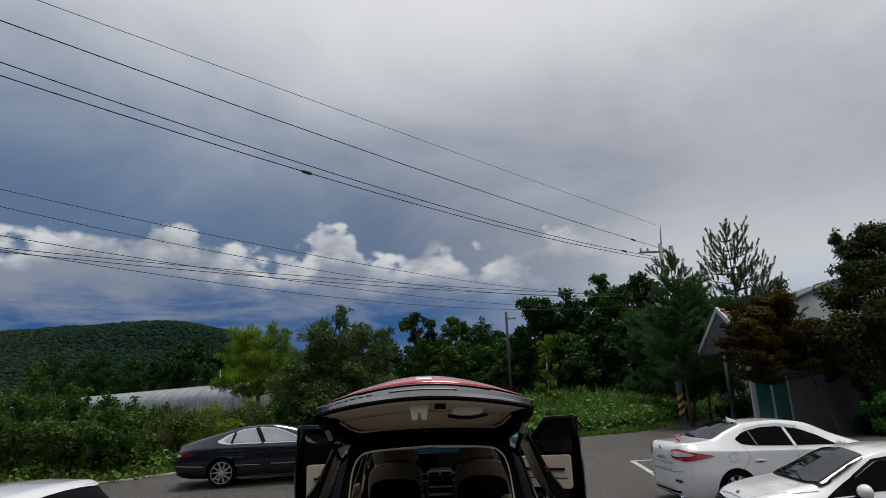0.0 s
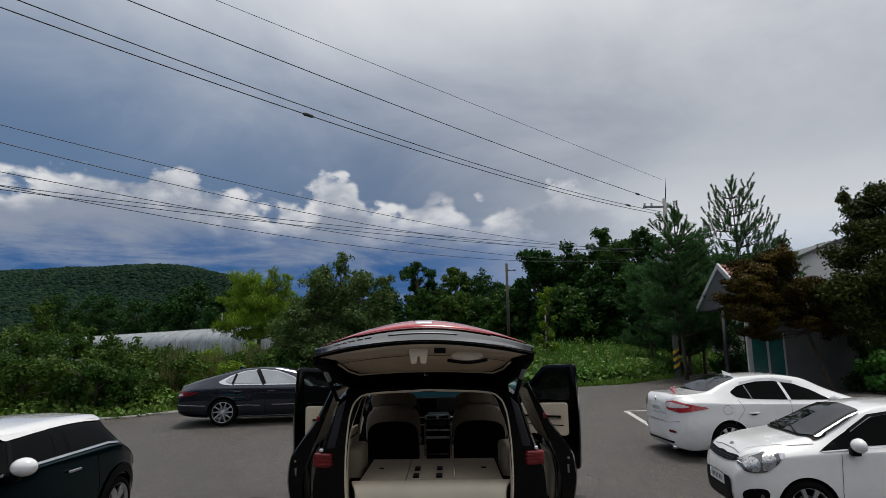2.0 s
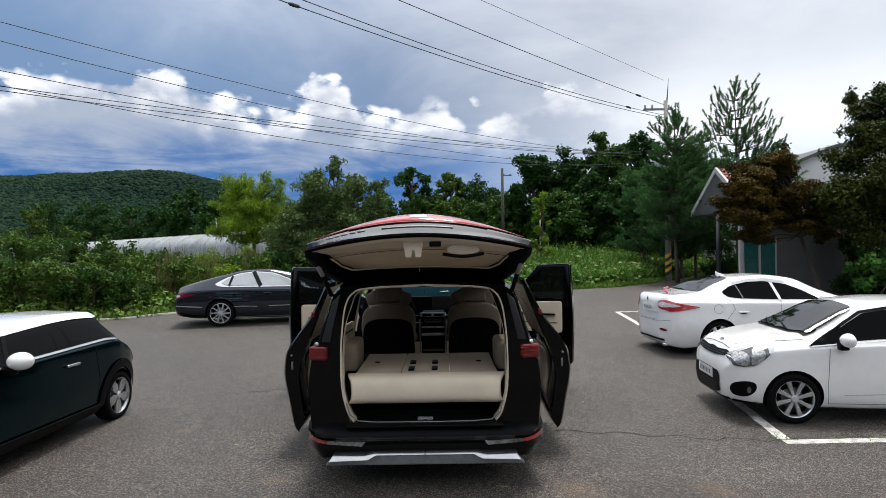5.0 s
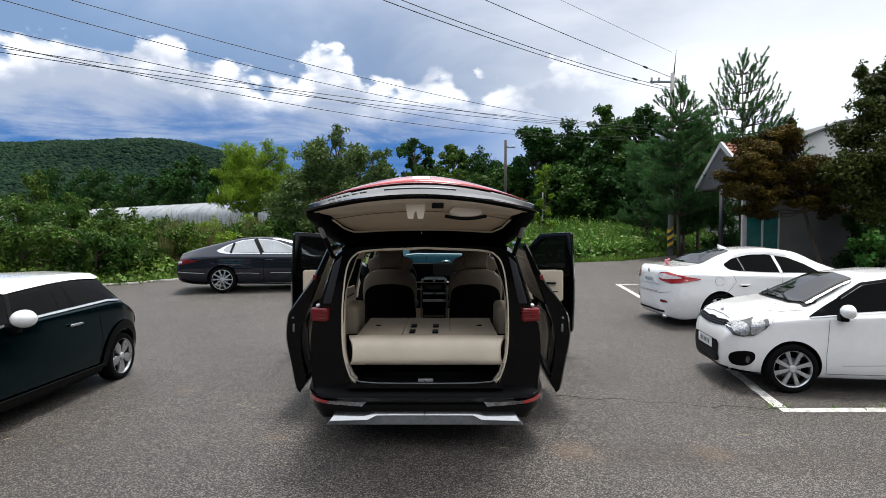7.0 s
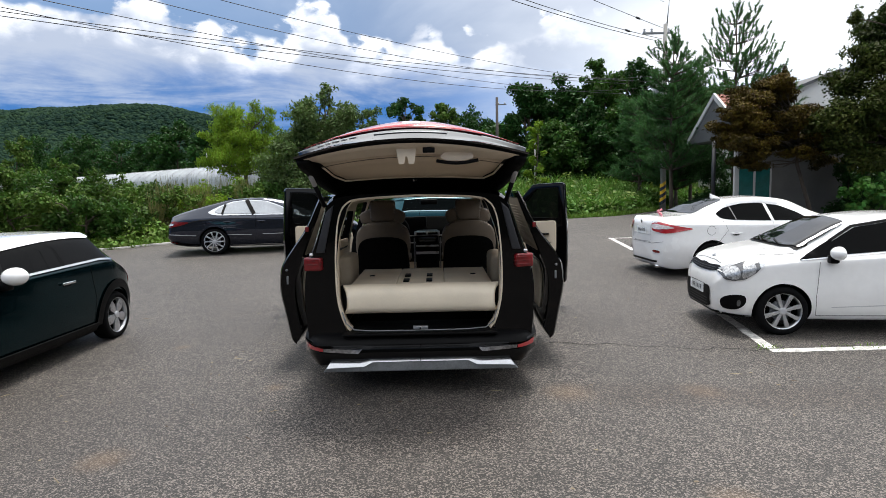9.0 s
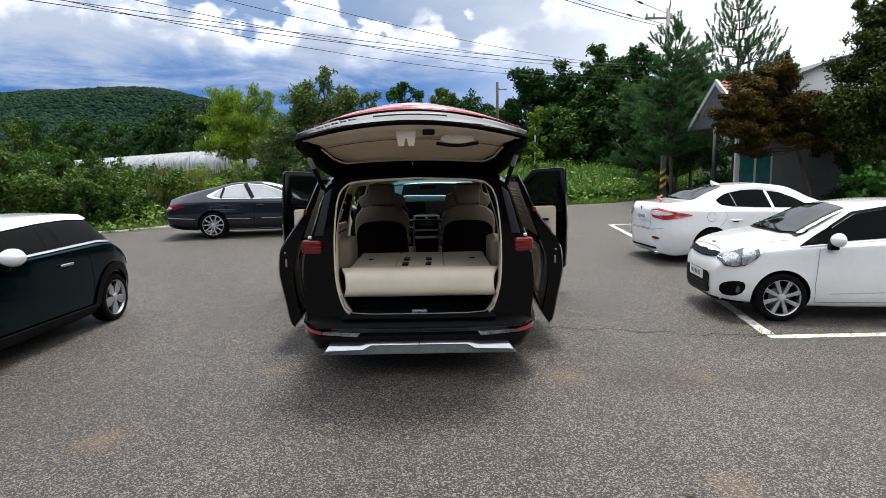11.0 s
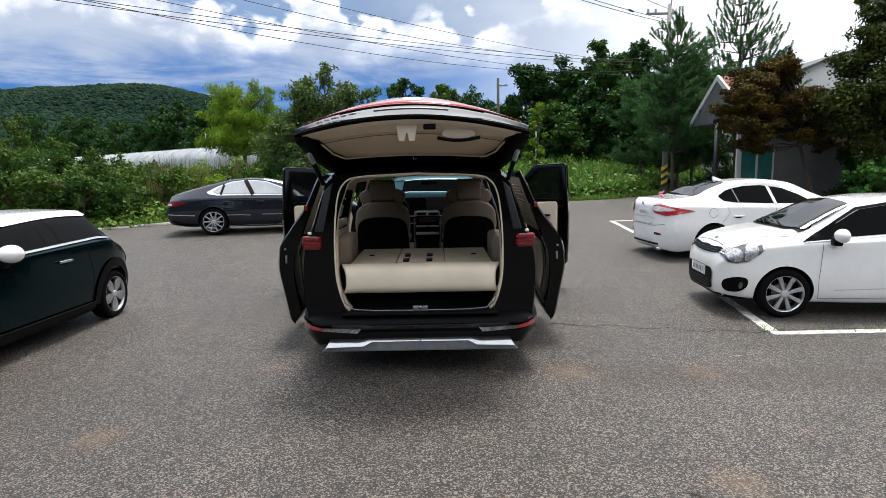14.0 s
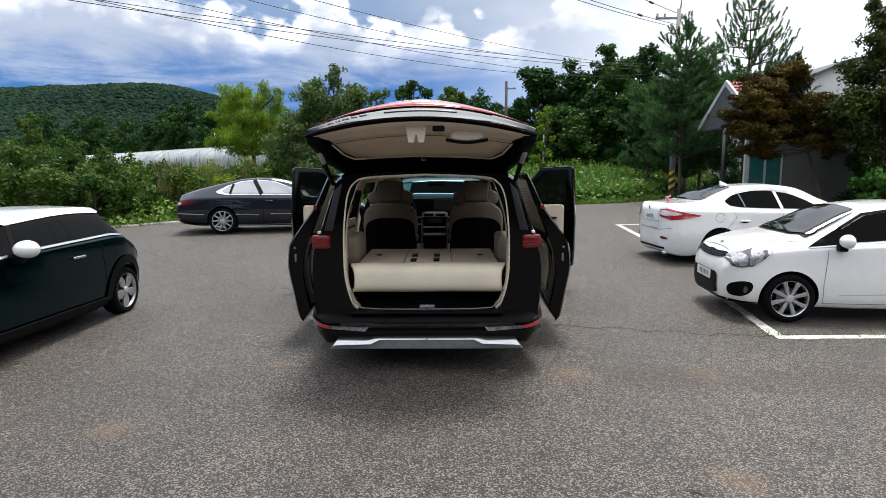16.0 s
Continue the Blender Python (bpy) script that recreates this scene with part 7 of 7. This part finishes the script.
# grasses, reeds and crops
def blades(name, label, pts, heights, width, material, seed, per=5, category="grass", curl=0.35):
    r = rng(seed)
    n = len(pts)
    base = np.repeat(np.asarray(pts, float), per, 0) + r.normal(size=(n * per, 3)) * np.array([0.06, 0.06, 0])
    h = np.repeat(np.asarray(heights, float), per)[:, None] * (0.55 + 0.6 * r.random((n * per, 1)))
    a = r.random(n * per) * 2 * math.pi
    way = np.stack([np.cos(a), np.sin(a), 0 * a], 1)
    side = np.stack([-np.sin(a), np.cos(a), 0 * a], 1)
    w = width * (0.6 + 0.8 * r.random((n * per, 1)))
    p1 = base + way * h * curl * 0.3 + np.array([0, 0, 1.0]) * h * 0.6
    p2 = base + way * h * curl + np.array([0, 0, 1.0]) * h
    V = np.stack([base - side * w * 0.5, base + side * w * 0.5, p1 + side * w * 0.6, p1 - side * w * 0.6, p2], 1).reshape(-1, 3)
    b = np.arange(n * per)[:, None] * 5
    F = np.concatenate([b + [0, 1, 2], b + [0, 2, 3], b + [3, 2, 4]], 0)
    return tagged(np_mesh(name, V, F, material), label, category, kind="stuff")


def scatter(seed, n, x0, x1, d0, d1, hf, zoff=-0.08):
    """Points behind the lot's edge, by distance past it."""
    r = rng(seed)
    xs = r.uniform(x0, x1, n)
    ds = d0 + (d1 - d0) * r.random(n) ** 1.3
    pts = [(x, edge_y(x) + d, ground_z(x, edge_y(x) + d) + zoff) for x, d in zip(xs, ds)]
    return pts, [hf(x, d) * (0.7 + 0.6 * q) for x, d, q in zip(xs, ds, r.random(n))]


p, h = scatter(201, 9000, -34, 4, -0.05, 1.6, lambda x, d: 0.16 + 0.10 * d)
blades("verge_grass", "green weeds and grass along the lot's edge", p, h, 0.035, L_GRASS, 201)
p, h = scatter(202, 5000, 3, 22, -0.1, 1.6, lambda x, d: 0.22 + 0.12 * d)
blades("verge_grass", "green weeds along the field edge", p, h, 0.04, L_GRASS, 202)
p, h = scatter(203, 9000, 3.5, 24, 0.9, 9.5, lambda x, d: 0.55 + 0.11 * d)
blades("crop_rows", "leafy green crop in the field", p, h, 0.055, L_CROP, 203, 7, "crop", 0.55)
p, h = scatter(204, 2600, 3.0, 20, 6.5, 13.0, lambda x, d: 1.25)
blades("tall_grass", "tall pale green grass behind the crop", p, h, 0.035, L_GRASS, 204, 6, "grass", 0.2)
p, h = scatter(205, 450, -9.6, -6.6, 3.2, 5.5, lambda x, d: 1.7)
blades("reeds", "tall brownish reeds between hedge and greenhouse", p, h, 0.022, L_STALK, 205, 5, "reeds", 0.10)
p, h = scatter(206, 1300, -34, -8.5, 3.0, 9.0, lambda x, d: 1.15)
blades("reeds", "tall green weeds above the hedge", p, h, 0.03, L_HEDGE, 206, 5, "weeds", 0.15)


r = rng(207)
pts = [(x, y, ground_z(x, y) - 0.005) for x, y in [(3.70 + r.normal() * 0.05, 1.36 + r.normal() * 0.03) for _ in range(14)] + [(4.2 + 1.6 * r.random(), 1.34 + r.normal() * 0.015) for _ in range(26)]]
blades("line_weeds", "tiny weeds sprouting along the crack by the bay line", pts, [0.03] * len(pts), 0.008, L_GRASS, 207, 5, "weeds", 0.8)


def leafy(name, label, seed, n, x0, x1, d0, d1, hf, size, material, category):
    """Broad leaves low over the ground."""
    pts, hs = scatter(seed, n, x0, x1, d0, d1, hf)
    v, f = leaf_cloud(rng(seed + 1), [(x, y, z + q * 0.55) for (x, y, z), q in zip(pts, hs)], [(0.28, 0.28, q * 0.5) for q in hs], n * 22, size, 0, 0.75, 0.8)
    return tagged(np_mesh(name, v, f, material), label, category, kind="stuff")


leafy("low_weeds", "low broad-leaved weeds on the bank by the lot", 211, 420, -30, 3, 0.1, 1.8, lambda x, d: 0.35 + 0.2 * d, 0.07, L_GRASS, "weeds")
leafy("bean_leaves", "yellow-green bean plants in the field", 215, 260, 3.5, 22, 1.0, 8.0, lambda x, d: 0.8 + 0.12 * d, 0.09, L_BEAN, "crop")
leafy("crop_leaves", "broad leaves of a vegetable crop", 213, 1300, 3.5, 22, 0.5, 7.0, lambda x, d: 0.5 + 0.10 * d, 0.125, L_CROP, "crop")


# wooded hill and far ridge
def hill(name, label, xs, ys, zf, n, seed, size):
    r = rng(seed)
    gx, gy = np.linspace(*xs, 70), np.linspace(*ys, 30)
    verts = [(x, y, zf(x, y)) for y in gy for x in gx]
    faces = [(j * 70 + i, j * 70 + i + 1, (j + 1) * 70 + i + 1, (j + 1) * 70 + i) for j in range(29) for i in range(69)]
    slope = raw(name, verts, faces, M_CANOPY, True)
    tagged(slope, label, "hill", kind="structure")
    px, py = r.uniform(xs[0], xs[0] + (xs[1] - xs[0]) * 0.84, n), r.uniform(*ys, n)
    cen = [(x, y, zf(x, y) + size * 0.10) for x, y in zip(px, py)]
    ico = bmesh.new()
    bmesh.ops.create_icosphere(ico, subdivisions=1, radius=1)
    iv = np.array([v.co[:] for v in ico.verts])
    fi = np.array([[q.index for q in f.verts] for f in ico.faces])
    ico.free()
    k = size * (0.50 + 0.75 * r.random(n) ** 2)[:, None, None]
    lump = 1 + 0.30 * r.normal(size=(n, len(iv), 1)).clip(-1.2, 1.2)
    v = (np.array(cen)[:, None] + iv[None] * k * lump * np.array([1.0, 1.0, 0.75])).reshape(-1, 3)
    f = (fi[None] + (np.arange(n) * len(iv))[:, None, None]).reshape(-1, 3)
    tagged(np_mesh("far_woods", v, f, M_CANOPY), "dense tree canopy covering the far hill", "woods", kind="stuff")


def ridge_left(x, y):
    top = float(np.interp(x, [-330, -190, -165, -151, -136, -118, -106, -97, -86, -70, -40, 0], [34, 36.0, 37.5, 39.8, 38.2, 37.4, 37.6, 35.6, 32.5, 24, 9, 1]))
    t = min(1, max(0, (y - 90) / 160))
    return 1.0 + (top - 2.0) * (t * t * (3 - 2 * t)) + 2.0 * noise.noise(Vector((x * 0.03, y * 0.03, 0)))


def ridge_right(x, y):
    top = float(np.interp(x, [30, 60, 88, 99, 130, 220], [8, 17, 22.0, 25.5, 33, 40]))
    t = min(1, max(0, (y - 70) / 80))
    return 1.0 + top * (t * t * (3 - 2 * t)) + 1.0 * noise.noise(Vector((x * 0.04, y * 0.04, 3)))


hill("hill_west", "long wooded hill under the clouds", (-330, 0), (90, 262), ridge_left, 80000, 301, 0.88)
hill("hill_east", "wooded ridge behind the house", (30, 220), (70, 160), ridge_right, 4000, 302, 1.4)

# ---- polytunnel, house, poles and lines ----
def greenhouse():
    root = empty("greenhouse", Matrix.Translation((-10.6, 38.6, ground_z(-11.8, 38) + 0.18)) @ Matrix.Rotation(math.atan2(52.0, -60.0), 4, "Z"), "long white film greenhouse behind the hedge", "greenhouse")
    L, w, h = 78.0, 3.2, 3.05
    arc = [(w * math.copysign(abs(math.cos(a)) ** 0.75, math.cos(a)), 1.5 + (h - 1.5) * math.sin(a) ** 0.8) for a in np.linspace(0, math.pi, 17)]
    out = [(w, 0.0)] + arc + [(-w, 0.0)]
    bm = bmesh.new()
    cols = []
    for i in range(61):
        s = L * i / 60
        sag = 0.03 * (i % 2)
        cols.append([bm.verts.new((s, y * (1 - sag * 0.3), z - sag * (z > 1))) for y, z in out])
    for a, b in zip(cols, cols[1:]):
        for k in range(len(out) - 1):
            bm.faces.new((a[k], a[k + 1], b[k + 1], b[k]))
    bm.faces.new(cols[0])
    bm.faces.new(cols[-1][::-1])
    bmesh.ops.recalc_face_normals(bm, faces=bm.faces[:])
    part("film_cover", bm, M_FILM, root)
    for i in range(0, 52):
        part("hoop", tube([(i * 1.5, y * 1.008, z * 1.008) for y, z in out], 0.012, 6), M_FILM, root)
    return root


greenhouse()


def house():
    root = empty("house", Matrix.Translation((0, 0, 0.30)), "low house with grey walls, porch posts and a red gabled roof", "house")
    for nm, b, m_, lb in (
        ("wall", box((4.1, 0.2, 3.0), (13.85, 18.2, 1.5), 0.01), M_WALL, "pale grey rendered wall"),
        # dark wood colour stands in for the open porch's shade
        ("wall", box((0.2, 3.4, 3.0), (13.75, 20.0, 1.5), 0.01), M_DARKWOODSHADE, "side wall darkened to stand for the porch's shade"),
        ("wall", box((0.2, 3.3, 3.0), (15.80, 19.95, 1.5), 0.01), M_WALL, ""),
        ("wall", box((2.05, 0.2, 3.0), (14.87, 21.7, 1.5), 0.01), M_WALL, ""),
    ):
        part(nm, b, m_, root, lb, False)
    # gabled roof, ridge along x
    def slope(y0, z0, y1, z1):
        return prism([(y0, z0), (y1, z1), (y1, z1 + 0.12), (y0, z0 + 0.12)], 11.5, 13.7, "X")

    roof = part("roof", slope(17.0, 3.25, 19.35, 4.85), M_ROOFRED, root, "weathered red roof", False)
    part("roof", slope(21.7, 3.25, 19.35, 4.85), M_ROOFRED, root, "", False)
    for k in range(11):
        f = k / 11
        y, z = 17.0 + 2.35 * f, 3.25 + 1.6 * f + 0.13
        part("roof_batten", box((2.2, 0.05, 0.03), (12.6, y, z), 0.006), M_ROOFRED, roof)
    part("gable", prism([(17.05, 3.16), (21.65, 3.16), (19.35, 4.80)], 11.40, 11.455, "X"), M_FASCIA, root, "grey boarded gable", False)
    for (y0, z0), (y1, z1) in (((16.95, 3.15), (19.35, 4.80)), ((21.75, 3.15), (19.35, 4.80))):
        part("barge_board", prism([(y0, z0), (y1, z1), (y1, z1 + 0.22), (y0, z0 + 0.22)], 11.36, 11.46, "X"), M_FRAME, root, "pale barge board", False)
    part("soffit", box((1.25, 4.3, 0.06), (12.12, 19.35, 3.14), 0.01), M_FASCIA, root, "", False)
    # flat roof added and pushed forward to shade the wall below
    part("flat_roof", box((2.6, 5.4, 0.14), (15.0, 19.2, 3.07), 0.02), M_FASCIA, root, "added grey flat roof overhanging to shade the wall", False)
    part("gable", prism([(17.05, 3.16), (21.65, 3.16), (19.35, 4.80)], 13.60, 13.68, "X"), M_FASCIA, root, "", False)
    part("porch_post", lathe([(0.075, -0.1), (0.075, 3.2)], 16, "Z", at=(11.05, 18.5, 0)), M_PILLAR, root, "dark grey steel porch post")
    part("porch_slab", box((1.6, 3.9, 0.16), (11.0, 19.4, 0.0), 0.02), M_CONC, root, "", False)
    win = part("window", box((1.35, 0.05, 1.9), (12.42, 18.06, 1.15), 0.006), M_FRAME, root, "sliding glass door with white rails", False)
    for cx in (12.10, 12.74):
        part("pane", box((0.54, 0.02, 1.72), (cx, 18.025, 1.15), 0.004), M_GREENGLASS, win, "green reflecting pane", False)
    part("step", box((1.6, 0.5, 0.14), (12.42, 17.8, 0.02), 0.02), M_CONC, root, "", False)
    part("corner_post", box((0.12, 0.12, 3.0), (11.70, 18.06, 1.5), 0.01), M_FRAME, root, "", False)
    for y in (17.2,):
        part("gutter", tube([(11.5, y - 0.22, 3.26), (13.7, y - 0.22, 3.24)], 0.05, 10), M_FRAME, root)
    return root


def hall():
    """The taller pale building behind."""
    root = empty("outbuilding", Matrix.Translation((-1.4, 0, 0.95)), "tall pale building with a grey roof behind the house", "building")
    b = prism([(18.2, -0.2), (32, -0.2), (32, 7.8), (22.0, 6.2), (18.2, 4.7)], 26.0, 33.0, "Y")
    part("wall", b, M_WALLW, root, "white panelled wall", False)
    for (x0, z0), (x1, z1) in (((18.0, 4.64), (22.0, 6.22)), ((22.0, 6.22), (32.2, 7.85))):
        part("roof_edge", prism([(x0, z0), (x1, z1), (x1, z1 + 0.16), (x0, z0 + 0.16)], 25.7, 33.2, "Y"), M_FASCIA, root, "grey roof edge", False)
    for i in range(12):
        x = 18.8 + i * 1.1
        part("wall_rib", box((0.05, 0.03, 4.6), (x, 25.985, 2.2), 0.006), M_WALLW, root)
    return root


house()
hall()


def post_box(x, y, h):
    root = empty("post_box", Matrix.Translation((x, y, ground_z(x, y) - 0.05)), "small rust-red box on a post in the field", "box")
    part("post", lathe([(0.03, 0), (0.03, h)], 10, "Z"), M_STEEL, root)
    part("case", box((0.42, 0.24, 0.20), (0, 0, h + 0.08), 0.02), M_ORANGE, root)
    part("lid", box((0.46, 0.28, 0.03), (0, 0, h + 0.19), 0.008), M_CONC, root, "pale lid")


post_box(11.8, 29.0, 1.70)


def power_pole():
    x, y = 11.27, 24.3
    z0 = ground_z(x, y)
    root = empty("utility_pole", Matrix.Translation((x, y, z0)) @ Matrix.Scale(1.06, 4), "concrete utility pole with transformer and a striped foot", "utility pole", "utility poles")
    part("shaft", lathe([(0.135, -0.2), (0.085, 8.4)], 18, "Z"), M_POLE, root)
    part("spike", tube([(0.06, 0, 8.3), (0.16, 0, 9.45)], [0.035, 0.012], 8), M_STEEL, root)
    for k in range(6):
        bm = bmesh.new()
        z = 0.35 + k * 0.16
        rings = []
        for j in range(25):
            a = 2 * math.pi * j / 24
            q = 0.137 - z * 0.006 + 0.004
            dz_ = 0.10 * math.cos(a)
            rings.append((bm.verts.new((q * math.cos(a), q * math.sin(a), z + dz_)), bm.verts.new((q * math.cos(a), q * math.sin(a), z + dz_ + 0.16))))
        for (a0, a1), (b0, b1) in zip(rings, rings[1:]):
            bm.faces.new((a0, b0, b1, a1))
        part("band", bm, M_YELLOW if k % 2 else M_INK, root, "yellow warning band" if k % 2 else "black warning band")
    arm = part("cross_arm", box((1.35, 0.09, 0.09), (-0.35, 0, 8.0), 0.008), M_STEEL, root)
    for ax in (-0.95, -0.62, 0.15):
        part("insulator", lathe([(0.03, 8.04), (0.06, 8.08), (0.035, 8.12), (0.06, 8.16), (0.03, 8.22)], 12, "Z", at=(ax, 0, 0)), M_PORC, arm)
    part("lower_arm", tube([(-0.05, 0, 7.3), (-0.45, 0, 7.38), (-0.62, 0, 7.25)], 0.03, 8), M_STEEL, root)
    can = part("transformer", lathe([(0.02, 5.0), (0.22, 5.02), (0.24, 5.1), (0.24, 5.7), (0.20, 5.78), (0.02, 5.8)], 22, "Z", at=(-0.32, -0.05, 0)), M_PORC, root, "pale grey transformer can")
    part("bracket", box((0.3, 0.06, 0.06), (-0.12, 0, 5.5), 0.006), M_STEEL, can)
    return z0


def plain_pole(x, y, h, r0, material, label):
    root = empty("utility_pole", Matrix.Translation((x, y, ground_z(x, y))), label, "utility pole", "utility poles")
    part("shaft", lathe([(r0, -0.2), (r0 * 0.72, h)], 16, "Z"), material, root)
    if h > 4:
        part("cross_arm", box((0.7, 0.07, 0.07), (0.25, 0, h - 0.45), 0.006), M_STEEL, root)
        for ax in (0.1, 0.5):
            part("insulator", lathe([(0.03, h - 0.42), (0.05, h - 0.37), (0.03, h - 0.3)], 10, "Z", at=(ax, 0, 0)), M_PORC, root)
    return root


power_pole()
plain_pole(4.05, 33.0, 6.75, 0.11, M_DARKWOODSHADE, "weathered dark pole with a short cross arm beyond the field")
plain_pole(5.6, 28.0, 3.75, 0.05, M_POLE, "thin pale stake pole in the field")
plain_pole(-15.4, 36.0, 3.9, 0.045, M_FRAME, "thin white post behind the greenhouse")


def wire(a, b, sag, r, label="thin black overhead cable"):
    bm = tube([(a[0] + (b[0] - a[0]) * s, a[1] + (b[1] - a[1]) * s, a[2] + (b[2] - a[2]) * s - 4 * sag * s * (1 - s)) for s in np.linspace(0, 1, 41)], r, 6)
    return tagged(obj("power_line", bm, M_WIRE), label, "cable", "overhead cables")


E1, E2 = (-24.0, -13.0), (-32.0, -4.0)
for z0, z1, sag, r, sleeve in ((10.36, 9.44, 0.05, 0.007, 0), (9.15, 10.19, 0.58, 0.012, 0.055), (8.64, 11.05, 1.63, 0.012, 0.075), (8.50, 10.45, 1.50, 0.012, 0.41), (6.64, 9.04, 1.99, 0.007, 0), (6.97, 10.06, 3.00, 0.007, 0), (6.07, 7.62, 1.79, 0.007, 0), (6.51, 8.67, 2.80, 0.007, 0)):
    w = wire((11.2, 24.3, z0), (*E1, z1), sag, r)
    if sleeve:
        s, k = sleeve, (1.0 if sleeve > 0.2 else 1.5)
        at = Vector((11.2 + (E1[0] - 11.2) * s, 24.3 + (E1[1] - 24.3) * s, z0 + (z1 - z0) * s - 4 * sag * s * (1 - s)))
        way = Vector((E1[0] - 11.2, E1[1] - 24.3, 0)).normalized()
        part("splice_sleeve", tube([at - way * 0.16 * k, at - way * 0.10 * k, at + way * 0.10 * k, at + way * 0.16 * k], [0.018, 0.045, 0.045, 0.018], 8), M_WIRE, w)
for z0, z1, sag in ((7.71, 7.66, 0.87), (7.55, 7.79, 0.99)):
    wire((11.2, 30.0, z0), (*E2, z1), sag, 0.012)
